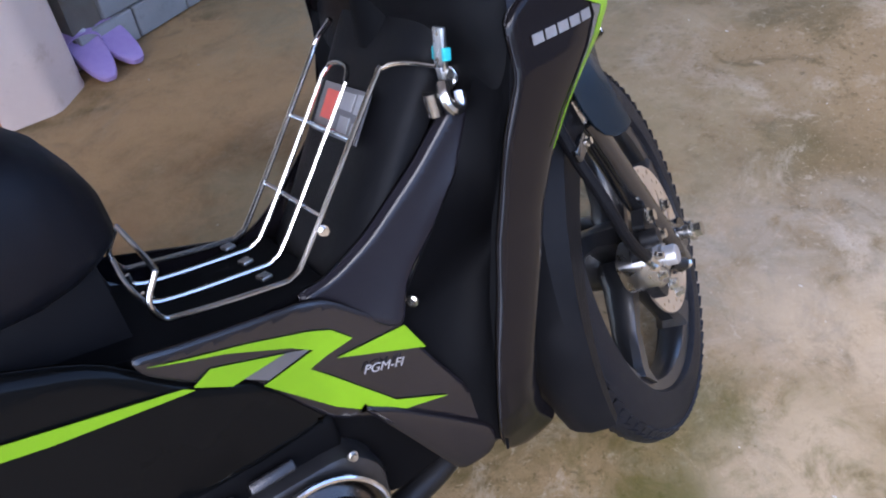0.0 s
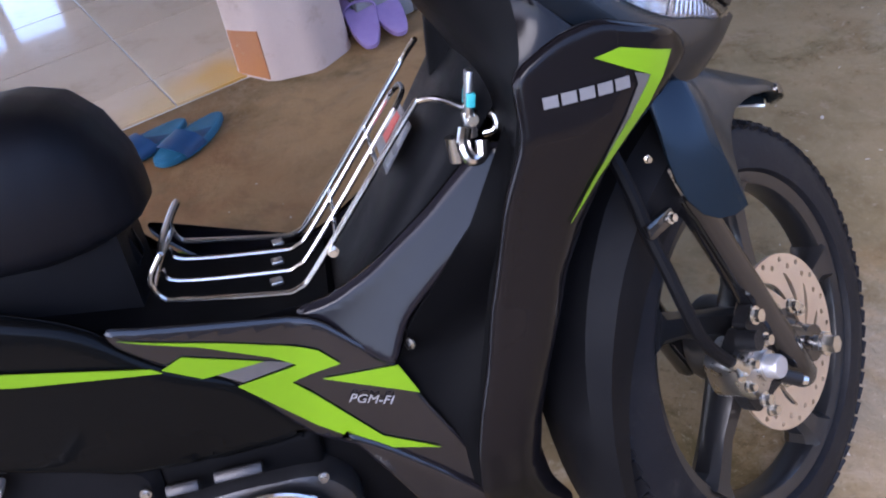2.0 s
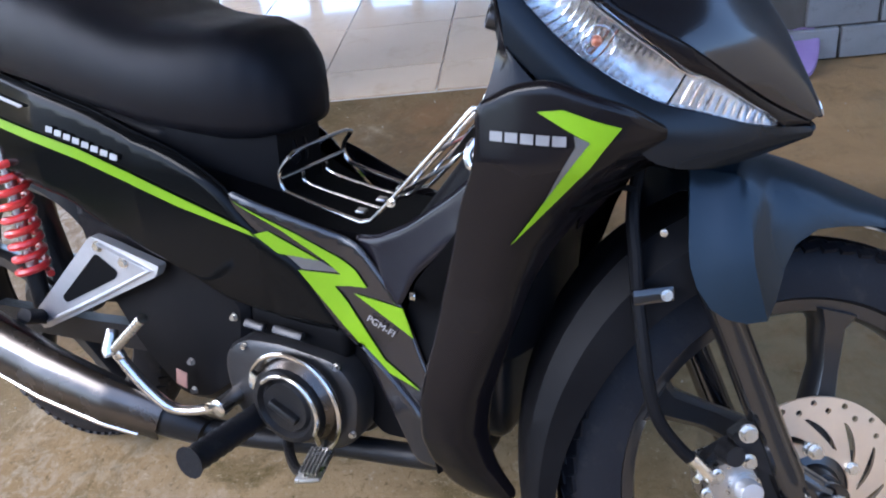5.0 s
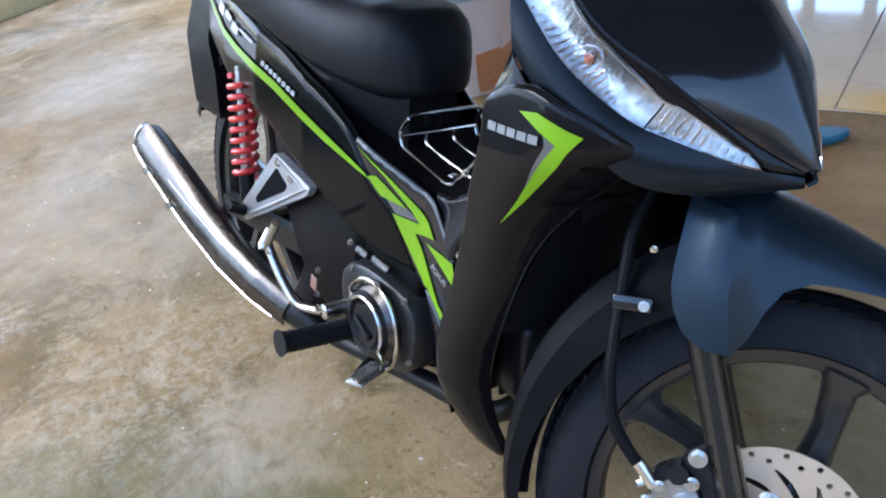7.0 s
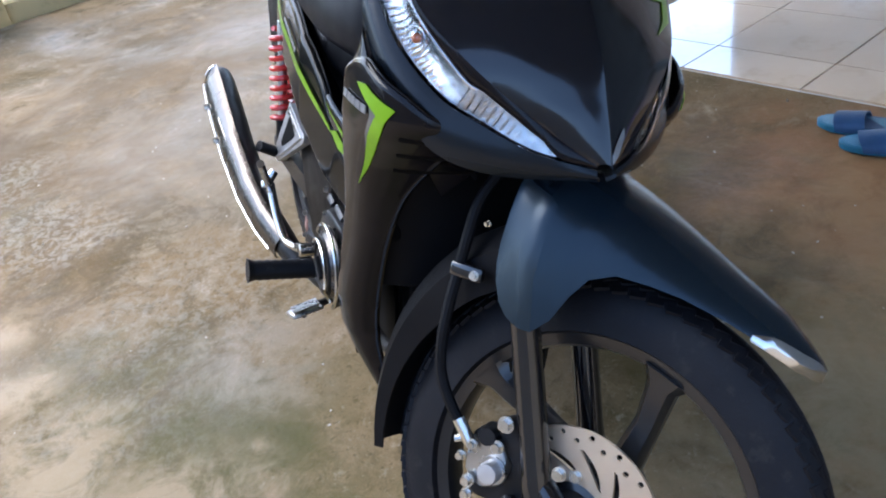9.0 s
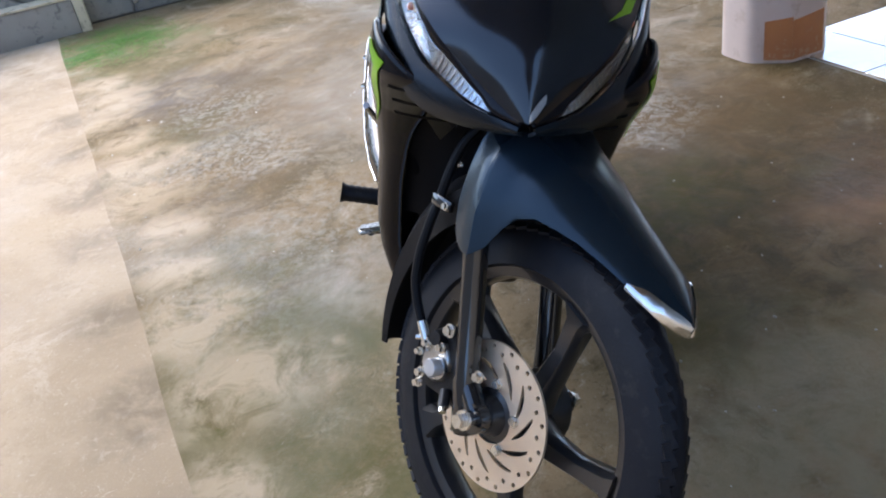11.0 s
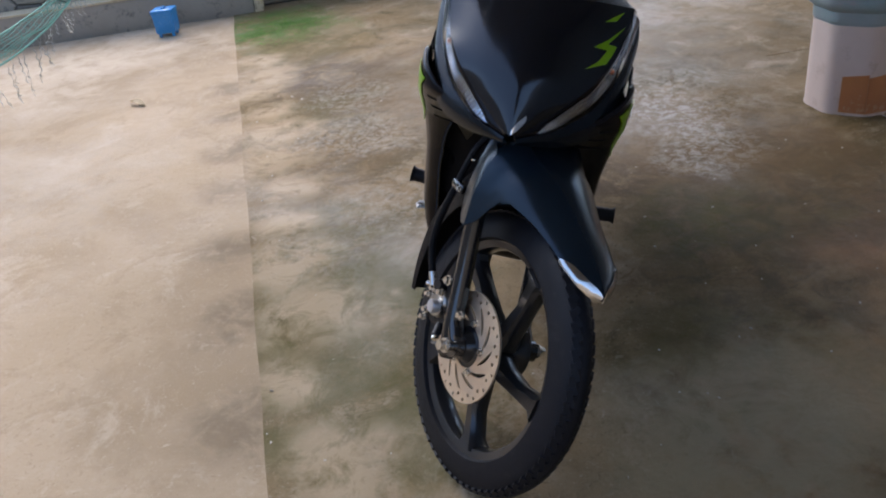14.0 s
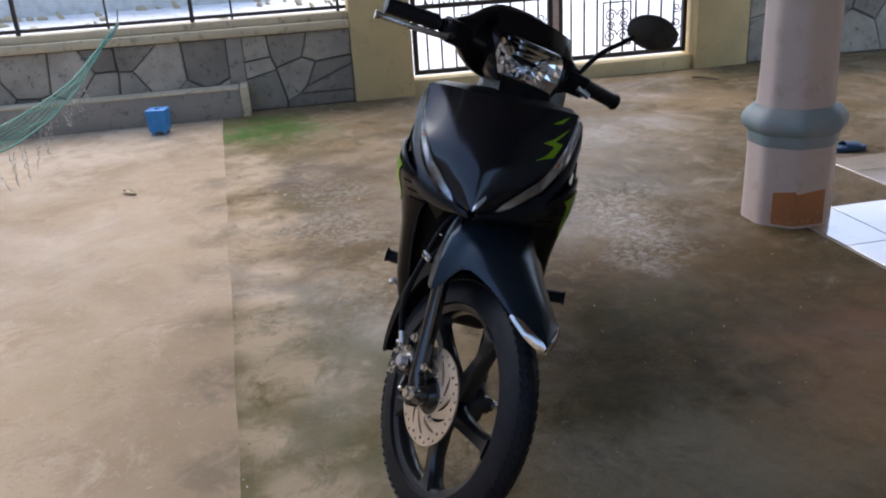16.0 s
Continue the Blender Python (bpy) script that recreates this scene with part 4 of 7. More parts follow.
# lime stripes, laid on the panels
STRIPES = (
    ([(-0.200, 0.706), (-0.10, 0.682), (0.009, 0.655), (0.10, 0.640), (0.20, 0.630), (0.30, 0.617), (0.398, 0.597), (0.472, 0.573), (0.576, 0.540), (0.584, 0.533), (0.47, 0.560), (0.395, 0.583), (0.30, 0.602), (0.20, 0.616), (0.10, 0.627), (0.009, 0.643), (-0.10, 0.673)], "lime"),
    ([(0.558, 0.576), (0.640, 0.542), (0.719, 0.505), (0.736, 0.486), (0.687, 0.478), (0.757, 0.394), (0.810, 0.368), (0.750, 0.381), (0.698, 0.422), (0.640, 0.494), (0.697, 0.494), (0.677, 0.511), (0.620, 0.546)], "lime"),
    ([(0.584, 0.536), (0.603, 0.542), (0.669, 0.510), (0.614, 0.514)], "lime"),
    ([(0.716, 0.473), (0.789, 0.472), (0.803, 0.437)], "lime"),
    ([(0.622, 0.516), (0.672, 0.509), (0.695, 0.497), (0.646, 0.496)], "grey_decal"),
)
for poly, mat in STRIPES:
    for s in (-1, 1):
        part("stripe", skin(poly, w_body, s, thick=0.0012, lift=0.0045 if mat == "lime" else 0.0040, step=0.015), mat, bike, "lime green decal" if mat == "lime" else "grey decal")

# leg shield
SHIELD = [(0.925, 0.742), (0.962, 0.762), (0.995, 0.768), (1.060, 0.745), (1.095, 0.712), (1.048, 0.668), (1.015, 0.636), (0.984, 0.594), (0.961, 0.550), (0.945, 0.500), (0.930, 0.455), (0.914, 0.400), (0.907, 0.350), (0.915, 0.300), (0.936, 0.258), (0.928, 0.244),
          (0.882, 0.242), (0.856, 0.262), (0.842, 0.305), (0.838, 0.342), (0.842, 0.390), (0.853, 0.440), (0.868, 0.490), (0.879, 0.540), (0.893, 0.590), (0.905, 0.640), (0.925, 0.690)]
both("leg_shield", "paint_satin", SHIELD, w_front, roll=0.008, corner=0.012, fine=0.007)
CHEVRON = [(0.988, 0.741), (1.010, 0.744), (1.057, 0.728), (1.032, 0.691), (0.957, 0.606), (1.034, 0.716)]
both("chevron", "lime", CHEVRON, w_front, "lime green decal", thick=0.0012, lift=0.003, step=0.012)
both("chevron_shade", "grey_decal", [(1.020, 0.722), (1.034, 0.716), (0.985, 0.644), (1.022, 0.712)], w_front, "grey decal", thick=0.0012, lift=0.002, step=0.012)
# maker's name as five plain bars
for k in range(5):
    x0 = 0.944 + 0.0146 * k
    both("name_bar", "name_decal", [(x0, 0.7120), (x0 + 0.0120, 0.7120), (x0 + 0.0120, 0.7210), (x0, 0.7210)], w_front, "silver white decal", thick=0.001, lift=0.003, step=0.02)
# dark louvres in the wheel side of the leg shield, their shade put into the colour
for k in range(3):
    x0, z0 = 1.004 + 0.022 * k, 0.637 + 0.027 * k
    both("louvre", "dark", [(x0, z0), (x0 + 0.040, z0 - 0.001), (x0 + 0.040, z0 + 0.005), (x0 + 0.004, z0 + 0.006)], w_front, thick=0.0012, lift=0.0008, step=0.006)


def inner_shield(s, t):
    """The rider's side of the leg shield: a trough between the two rims."""
    y = -0.192 + 0.384 * s
    z = 0.430 + 0.455 * t
    c = 1 - (abs(y) / 0.192) ** 2.2
    rim = lerp_table(z, (0.28, 0.44, 0.60, 0.70, 0.76, 0.80, 0.89), (0.872, 0.884, 0.912, 0.928, 0.950, 0.945, 0.940))
    mid = lerp_table(z, (0.28, 0.44, 0.60, 0.70, 0.76, 0.80, 0.89), (0.925, 0.935, 0.935, 0.925, 0.895, 0.872, 0.862))
    half = lerp_table(z, (0.28, 0.60, 0.72, 0.76, 0.80, 0.89), (0.72, 0.95, 1.0, 0.91, 0.84, 0.78))
    return Vector((rim + (mid - rim) * c, y * half, z))


part("inner_shield", thicken(grid(inner_shield, 28, 28), -0.006), "plastic", bike)


def tunnel(s, t):
    """Top of the step-through tunnel, from the seat to the leg shield."""
    a = s
    x = lerp_table(a, (0, 0.3, 0.45, 0.55, 1), (0.50, 0.68, 0.745, 0.785, 0.925))
    z = lerp_table(a, (0, 0.3, 0.45, 0.55, 1), (0.525, 0.506, 0.530, 0.575, 0.760))
    ang = math.pi * t
    w = lerp_table(a, (0, 0.3, 0.5, 1), (0.112, 0.096, 0.092, 0.100))
    drop = 0.030
    return Vector((x + (0.02 * a) * (1 - math.sin(ang)), -w * math.copysign(abs(math.cos(ang)) ** 0.6, math.cos(ang)), z - drop * (1 - math.sin(ang) ** 0.5) * 1.4))


part("tunnel_cover", thicken(grid(tunnel, 30, 18), 0.004), "plastic", bike)
part("frame_tube", wire([(0.93, 0, 0.80), (0.90, 0, 0.62), (0.80, 0, 0.48), (0.62, 0, 0.44), (0.40, 0, 0.50), (0.1, 0, 0.6), (-0.15, 0, 0.66)], 0.034, 12), "dark", bike)
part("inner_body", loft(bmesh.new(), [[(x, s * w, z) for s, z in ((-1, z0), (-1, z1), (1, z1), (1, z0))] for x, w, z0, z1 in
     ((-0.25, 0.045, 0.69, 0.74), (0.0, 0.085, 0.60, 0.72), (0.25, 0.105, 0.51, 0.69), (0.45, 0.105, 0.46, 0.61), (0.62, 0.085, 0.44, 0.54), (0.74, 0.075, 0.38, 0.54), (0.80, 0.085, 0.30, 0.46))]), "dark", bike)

# seat
SEAT = ((-0.30, 0.060, 0.770, 0.800), (-0.26, 0.092, 0.755, 0.836), (-0.12, 0.118, 0.730, 0.850), (0.05, 0.130, 0.705, 0.848), (0.20, 0.134, 0.682, 0.838), (0.29, 0.134, 0.664, 0.820),
        (0.35, 0.130, 0.652, 0.797), (0.40, 0.124, 0.642, 0.783), (0.46, 0.114, 0.634, 0.777), (0.51, 0.100, 0.630, 0.777), (0.545, 0.084, 0.632, 0.768), (0.570, 0.066, 0.638, 0.745), (0.588, 0.044, 0.646, 0.712), (0.595, 0.022, 0.654, 0.690))


def seat_ring(x, w, z0, z1):
    out = []
    for k in range(20):
        t = 2 * math.pi * k / 20
        c, s = math.cos(t), math.sin(t)
        y = w * math.copysign(abs(c) ** 0.55, c)
        z = (z0 + z1) / 2 + (z1 - z0) / 2 * math.copysign(abs(s) ** (0.75 if s > 0 else 0.45), s)
        out.append((x, y, z))
    return out


def smooth_rows(rows, n=4):
    table, at = np.array(rows, float), np.linspace(0, len(rows) - 1, (len(rows) - 1) * n + 1)
    return [tuple(float(c) for c in row) for row in np.array([np.interp(at, range(len(rows)), col) for col in table.T]).T]


part("seat", loft(bmesh.new(), [seat_ring(*r) for r in smooth_rows(SEAT, 3)]), "vinyl", bike, "black vinyl two-up seat", angle=60)
BOX = [(0.20, 0.690), (0.40, 0.650), (0.560, 0.650), (0.570, 0.600), (0.545, 0.560), (0.40, 0.630), (0.25, 0.672)]
both("seat_base", "plastic", BOX, lambda x, z: 0.106 - 0.6 * max(0, x - 0.42), roll=0.01)
part("under_seat_box", loft(bmesh.new(), [[(x, s * w, z) for s, z in ((-1, z0), (-1, z1), (1, z1), (1, z0))] for x, w, z0, z1 in ((0.18, 0.10, 0.60, 0.70), (0.45, 0.10, 0.56, 0.66), (0.565, 0.045, 0.55, 0.660))]), "plastic", bike)

# front cowl: mask, lamps and lower lip
MASK_C = [(1.030, 0, 0.908), (1.094, 0, 0.865), (1.146, 0, 0.806), (1.172, 0, 0.764), (1.188, 0, 0.735), (1.199, 0, 0.711)]
MASK_E = [(0.965, -0.166, 0.897), (1.030, -0.153, 0.832), (1.090, -0.124, 0.794), (1.127, -0.087, 0.761), (1.158, -0.048, 0.732), (1.190, -0.012, 0.709)]
LENS_L = [(0.930, -0.181, 0.866), (1.000, -0.168, 0.793), (1.066, -0.138, 0.747), (1.113, -0.105, 0.729), (1.155, -0.066, 0.713), (1.190, -0.010, 0.703)]
LIP_B = [(0.950, -0.187, 0.792), (0.990, -0.181, 0.757), (1.050, -0.164, 0.716), (1.084, -0.138, 0.686), (1.128, -0.085, 0.677), (1.188, -0.004, 0.690)]


def along(line, t):
    i = min(int(t * (len(line) - 1)), len(line) - 2)
    f = t * (len(line) - 1) - i
    pts = [Vector(q) for q in line]
    a, b, c, d = pts[max(i - 1, 0)], pts[i], pts[i + 1], pts[min(i + 2, len(pts) - 1)]
    return 0.5 * (2 * b + (c - a) * f + (2 * a - 5 * b + 4 * c - d) * f * f + (3 * b - a - 3 * c + d) * f ** 3)


def flip(q, s):
    return Vector((q.x, -q.y * s, q.z)) if s > 0 else q


def mask(s, t):
    f = abs(2 * s - 1)
    c, e = along(MASK_C, t), along(MASK_E, t)
    fold = 0.0015 * math.exp(-((f - 0.62) / 0.22) ** 2) * (1 - t)
    h = f ** 1.35
    q = Vector((c.x + (e.x - c.x) * h + fold, c.y + (e.y - c.y) * f, c.z + (e.z - c.z) * h + 0.004 * (f - f * f) * 2 + fold))
    return Vector((q.x, q.y if s < 0.5 else -q.y, q.z))


part("front_mask", thicken(grid(mask, 60, 30), -0.004), "paint_black", bike, "glossy black front mask")


def between(a, b, s_, bulge=0.0, inset=0.0):
    def f(s, t):
        q = along(a, t).lerp(along(b, t), s)
        q += Vector((bulge * math.sin(math.pi * s), -bulge * math.sin(math.pi * s), 0)) + Vector((-inset, inset, 0))
        return Vector((q.x, q.y * -s_, q.z))
    return f


def outward(bm, s):
    bm.normal_update()
    if sum(f.normal.x * f.calc_area() - s * -f.normal.y * 0 for f in bm.faces) < 0:
        bmesh.ops.reverse_faces(bm, faces=bm.faces)
    return bm


def lamp_at(t, f, s, back=0.0):
    """A place on the lamp's front between the mask and the lower cowl, set back into the bowl."""
    q = along(MASK_E, t).lerp(along(LENS_L, t), f)
    return Vector((q.x - back, (q.y + back) * -s, q.z))


# upper edge of the clear part, below the black trim of the mask
TRIM = ((0.0, 0.10, 0.16, 0.25, 0.35, 0.46, 0.52, 0.66, 0.80, 0.88, 1.0), (0.10, 0.12, 0.15, 0.17, 0.26, 0.36, 0.30, 0.34, 0.46, 0.96, 0.99))


def lamp_sheet(s, t0, t1, back, f0=None, f1=1.0, bulge=0.0):
    def f(a, b):
        t = t0 + (t1 - t0) * b
        lo = lerp_table(t, *TRIM) if f0 is None else f0
        q = lamp_at(t, lo + (f1 - lo) * a, s, back)
        k = bulge * math.sin(math.pi * a) * math.sin(math.pi * b)
        return q + Vector((k, k * s, 0))
    return f


# panel that joins the leg shield's top and inner side to the lower cowl, and the soffit under the cowl's lip
SIDE_I = [(0.926, -0.196, 0.728), (0.936, -0.188, 0.755), (0.940, -0.174, 0.790), (0.936, -0.164, 0.825), (0.930, -0.158, 0.855), (0.926, -0.156, 0.885)]
SIDE_O = [(1.000, -0.186, 0.744), (0.975, -0.187, 0.766), (0.955, -0.187, 0.788), (0.946, -0.186, 0.810), (0.938, -0.184, 0.838), (0.932, -0.180, 0.868)]
SOFFIT_O = [(1.030, -0.170, 0.731), (1.050, -0.162, 0.718), (1.084, -0.137, 0.689), (1.106, -0.112, 0.683), (1.128, -0.084, 0.680), (1.186, -0.006, 0.692)]
SOFFIT_I = [(0.990, -0.093, 0.594), (1.022, -0.072, 0.634), (1.052, -0.062, 0.664), (1.075, -0.055, 0.674), (1.105, -0.040, 0.682), (1.150, -0.003, 0.690)]
for s in (-1, 1):
    part("side_panel", thicken(outward(grid(between(SIDE_I, SIDE_O, s, 0.004), 8, 20), s), 0.003), "paint_satin", bike)
    part("cowl_soffit", thicken(outward(grid(between(SOFFIT_O, SOFFIT_I, s, 0.003), 8, 24), s), 0.003), "paint_satin", bike)
    part("panel_bolt", hex_bolt((1.072, s * 0.064, 0.594), (0.2, s, 0), 0.0030, 0.006), "zinc", bike)
    part("lower_cowl", thicken(outward(grid(between(LENS_L, LIP_B, s, 0.004), 8, 24), s), 0.004), "paint_cowl", bike, "dark satin cowl under the lamp")
    lamp = part("position_lamp", thicken(outward(grid(lamp_sheet(s, 0.0, 0.47, 0.006, None, 1.0, -0.008), 12, 22), s), 0.002), "reflector", bike, "clear front position lamp with a silver bowl")
    part("lower_pod", thicken(outward(grid(lamp_sheet(s, 0.475, 0.86, 0.005), 6, 20), s), 0.002), "reflector", lamp, "narrow silver lamp strip")
    part("lamp_lens", thicken(outward(grid(lamp_sheet(s, 0.0, 0.88, -0.001, None, 1.0, 0.004), 8, 30), s), 0.0022), "lens", lamp, "clear lamp lens")
    part("lamp_trim", thicken(outward(grid(lambda a, b: lamp_at(b, a * lerp_table(b, *TRIM), s, 0.002 - 0.001 * math.sin(math.pi * a)), 6, 44), s), 0.008), "paint_satin", lamp, "black trim along the lamp")
    bm = bmesh.new()
    bmesh.ops.create_uvsphere(bm, u_segments=14, v_segments=10, radius=0.0052, matrix=Matrix.Translation(lamp_at(0.25, 0.62, s, 0.008)))
    part("indicator_bulb", bm, "amber", lamp, "amber bulb")
    bm = bmesh.new()
    for k in range(26):
        t = 0.05 + 0.0155 * k
        lo = lerp_table(t, *TRIM)
        tube(bm, [lamp_at(t + 0.016 * math.sin(math.pi * j / 6), lo + 0.06 + (0.90 - lo) * j / 6, s, 0.0062 + 0.0075 * math.sin(math.pi * j / 6)) for j in range(7)], 0.0011, 5)
    bulb_c = lamp_at(0.25, 0.62, s, 0.006)
    side_v, up_v = (lamp_at(0.27, 0.62, s, 0.006) - bulb_c).normalized(), (lamp_at(0.25, 0.50, s, 0.006) - bulb_c).normalized()
    part("bulb_ring", tube(bmesh.new(), [bulb_c + 0.014 * (math.cos(a) * side_v + math.sin(a) * up_v) for a in (2 * math.pi * k / 28 for k in range(28))], 0.0009, 6, True), "reflector", lamp, "pale ring round the amber bulb")
    part("bowl_ribs", bm, "chrome", lamp, "fine ribs of the lamp bowl")
    bm = bmesh.new()
    for k in range(11):
        t = 0.50 + 0.030 * k
        lo = lerp_table(t, *TRIM)
        tube(bm, [lamp_at(t, lo + 0.15, s, 0.004), lamp_at(t + 0.006, 0.92, s, 0.004)], 0.0013, 6)
    part("pod_ribs", bm, "chrome", lamp, "row of small bright ribs")
    part("lamp_bezel", tube(bmesh.new(), [lamp_at(t, lerp_table(t, *TRIM) + 0.05, s, 0.004) for t in (0.14 + 0.033 * k for k in range(12))], 0.0016, 8), "chrome", lamp, "chrome bezel of the lamp bowl")
part("upper_deck", thicken(grid(lambda s, t: Vector((0.862, (2 * s - 1) * 0.150, 0.885)).lerp(mask(s, 0.0) - Vector((0.004, 0, 0.003)), t) + Vector((0, 0, 0.014 * math.sin(math.pi * t) * (1 - (2 * s - 1) ** 2))), 20, 12), -0.004), "plastic", bike)


def on_mask(points, lift, divisions=3):
    """A decal on the left half of the mask, from (t, f) corners."""
    bm = bmesh.new()
    face = bm.faces.new([bm.verts.new((t, f, 0)) for t, f in points])
    bmesh.ops.triangulate(bm, faces=[face])
    bmesh.ops.subdivide_edges(bm, edges=bm.edges[:], cuts=divisions, use_grid_fill=True)
    for v in bm.verts:
        v.co = mask(0.5 + v.co.y / 2, v.co.x)
    bm.normal_update()
    if sum(f.normal.x * f.calc_area() for f in bm.faces) < 0:
        bmesh.ops.reverse_faces(bm, faces=bm.faces)
    bm.normal_update()
    moved = [(v, v.co + v.normal * lift) for v in bm.verts]
    for v, co in moved:
        v.co = co
    return thicken(bm, 0.0008)


part("mask_decal", on_mask(((0.213, 0.70), (0.163, 0.82), (0.095, 0.96), (0.163, 0.86), (0.180, 0.84), (0.178, 0.94), (0.280, 0.93), (0.338, 0.74), (0.280, 0.83), (0.208, 0.86)), 0.0016), "lime", bike, "lime green zigzag decal")
part("mask_decal", on_mask(((0.100, 0.72), (0.072, 0.80), (0.038, 0.90), (0.085, 0.84)), 0.0016), "lime", bike, "lime green decal")
# small mirror-finish patch on the left of the nose
part("nose_badge", on_mask(((0.75, 0.34), (0.913, 0.02), (0.985, 0.03), (0.938, 0.42), (0.825, 0.46)), 0.0016), "facets", bike, "plain bright mirror-finish patch on the nose")

# wheels
def tyre_mesh(c, r, half, rim_r):
    """A tyre with a grooved tread."""
    prof = []
    for k in range(13):
        t = math.pi * (k / 12) 
        prof.append((rim_r + (r - rim_r) * (math.sin(t) ** 0.9), -half * math.copysign(abs(math.cos(t)) ** 0.9, math.cos(t))))
    prof += [(rim_r - 0.004, half * 0.75), (rim_r - 0.004, -half * 0.75)]
    bm = lathe(prof, 96, "Y", c, True)
    return bm


def tread_mesh(c, r, half):
    """Shallow angled tread blocks that follow the round of the tyre."""
    bm = bmesh.new()
    n = 76
    for k in range(n):
        for s in (-1, 1):
            t = 2 * math.pi * (k + (0.5 if s > 0 else 0)) / n
            for y, dr, tilt, w, skew in ((0.24, 0.0045, 14, 0.40, -24), (0.62, 0.0117, 34, 0.34, -14)):
                m = Matrix.Translation(c) @ Matrix.Rotation(-t - y * 0.05, 4, "Y") @ Matrix.Translation((r - dr, s * half * y, 0)) @ Matrix.Rotation(s * radians(tilt), 4, "Z") @ Matrix.Rotation(s * radians(skew), 4, "X")
                bmesh.ops.create_cube(bm, size=1, matrix=m @ Matrix.Diagonal((0.0050, half * w, 0.0175, 1)))
    return bm


def wheel(name, c, r, half, phase, m, label):
    c = Vector(c)
    w = part(name, lathe([(r - 0.062, -half * 0.72), (r - 0.060, -half * 0.80), (r - 0.066, -half * 0.80), (r - 0.084, -half * 0.62), (r - 0.088, -half * 0.35), (r - 0.088, half * 0.35), (r - 0.084, half * 0.62), (r - 0.066, half * 0.80), (r - 0.060, half * 0.80), (r - 0.062, half * 0.72)], 72, "Y", c, True), "rim", bike, label, m=m)
    part("tyre", tyre_mesh(c, r, half, r - 0.066), "rubber", w, "black road tyre", m=m)
    part("tread", tread_mesh(c, r, half), "rubber", w, m=m, flat=True)
    part("hub", lathe([(0.0, -0.052), (0.030, -0.052), (0.046, -0.040), (0.042, -0.015), (0.042, 0.015), (0.056, 0.035), (0.056, 0.050), (0.0, 0.050)], 32, "Y", c), "rim", w, m=m)
    for k in range(5):
        t = radians(phase + 72 * k)
        d, n = Vector((math.cos(t), 0, math.sin(t))), Vector((-math.sin(t), 0, math.cos(t)))
        rings = []
        for a, bend, wd, th in ((0.034, -0.007, 0.030, 0.030), (0.07, -0.011, 0.019, 0.022), (0.13, -0.006, 0.015, 0.018), (r - 0.10, 0.004, 0.019, 0.020), (r - 0.082, 0.007, 0.034, 0.026)):
            o = c + d * a + n * bend
            rings.append([o + n * wd * x + Vector((0, th * y, 0)) for x, y in ((-1, -.5), (-.6, -1), (.6, -1), (1, -.5), (1, .5), (.6, 1), (-.6, 1), (-1, .5))])
        part("spoke", loft(bmesh.new(), rings), "rim", w, m=m)
    return w


FW = Vector((1.228, 0, 0.284))
RW = Vector((0.0, 0, 0.284))
wheel_f = wheel("front_wheel", FW, 0.279, 0.031, 79, FORK, "black five-spoke cast wheel with brake disc")
wheel("rear_wheel", RW, 0.284, 0.043, 20, None, "black five-spoke cast wheel")


def ring_plate(c, r0, r1, y0, y1, holes):
    """A flat ring with holes through it; holes are outlines in the plane of the wheel."""
    outer = [(r1 * math.cos(2 * math.pi * k / 72), r1 * math.sin(2 * math.pi * k / 72)) for k in range(72)]
    inner = [(r0 * math.cos(2 * math.pi * k / 40), r0 * math.sin(2 * math.pi * k / 40)) for k in range(40)]
    loops = [outer, inner] + holes
    bm = bmesh.new()
    for y, rev in ((y0, False), (y1, True)):
        edges = []
        for lp in loops:
            vs = [bm.verts.new(Vector((x, y, z)) + c) for x, z in lp]
            for a, b in zip(vs, vs[1:] + vs[:1]):
                edges.append(bm.edges.new((a, b)))
        bmesh.ops.triangle_fill(bm, edges=edges, use_beauty=True, use_dissolve=False)
    bm.verts.ensure_lookup_table()
    n = len(bm.verts) // 2
    i = 0
    for lp in loops:
        for k in range(len(lp)):
            a, b = bm.verts[i + k], bm.verts[i + (k + 1) % len(lp)]
            bm.faces.new((a, b, bm.verts[n + i + (k + 1) % len(lp)], bm.verts[n + i + k]))
        i += len(lp)
    bmesh.ops.recalc_face_normals(bm, faces=bm.faces)
    return bm


def dot(x, z, r, n=8):
    return [(x + r * math.cos(2 * math.pi * k / n), z + r * math.sin(2 * math.pi * k / n)) for k in range(n)]


def disc_holes():
    out = []
    for k in range(34):
        t = 2 * math.pi * k / 34
        rr = 0.0995 if k % 2 else 0.0910
        out.append(dot(rr * math.cos(t), rr * math.sin(t), 0.0036))
    for k in range(11):
        a = 2 * math.pi * k / 11
        lp = []
        for f in range(7):
            rr = 0.050 + 0.032 * f / 6
            t = a + 0.62 * (f / 6) ** 0.8
            wd = 0.0058 * math.sin(math.pi * (0.14 + 0.72 * f / 6))
            lp.append((rr, t, wd))
        pts = [((rr) * math.cos(t + wd / rr), rr * math.sin(t + wd / rr)) for rr, t, wd in lp] + [(rr * math.cos(t - wd / rr), rr * math.sin(t - wd / rr)) for rr, t, wd in reversed(lp)]
        out.append(pts)
    return out


part("brake_disc", ring_plate(FW, 0.040, 0.1065, -0.058, -0.054, disc_holes()), "disc", wheel_f, "drilled steel brake disc with a gold tint", m=FORK, flat=True)
for k in range(5):
    t = radians(30 + 72 * k)
    p = FW + Vector((0.048 * math.cos(t), -0.058, 0.048 * math.sin(t)))
    part("disc_bolt", hex_bolt(p, (0, -1, 0), 0.006, 0.007), "zinc", wheel_f, m=FORK)
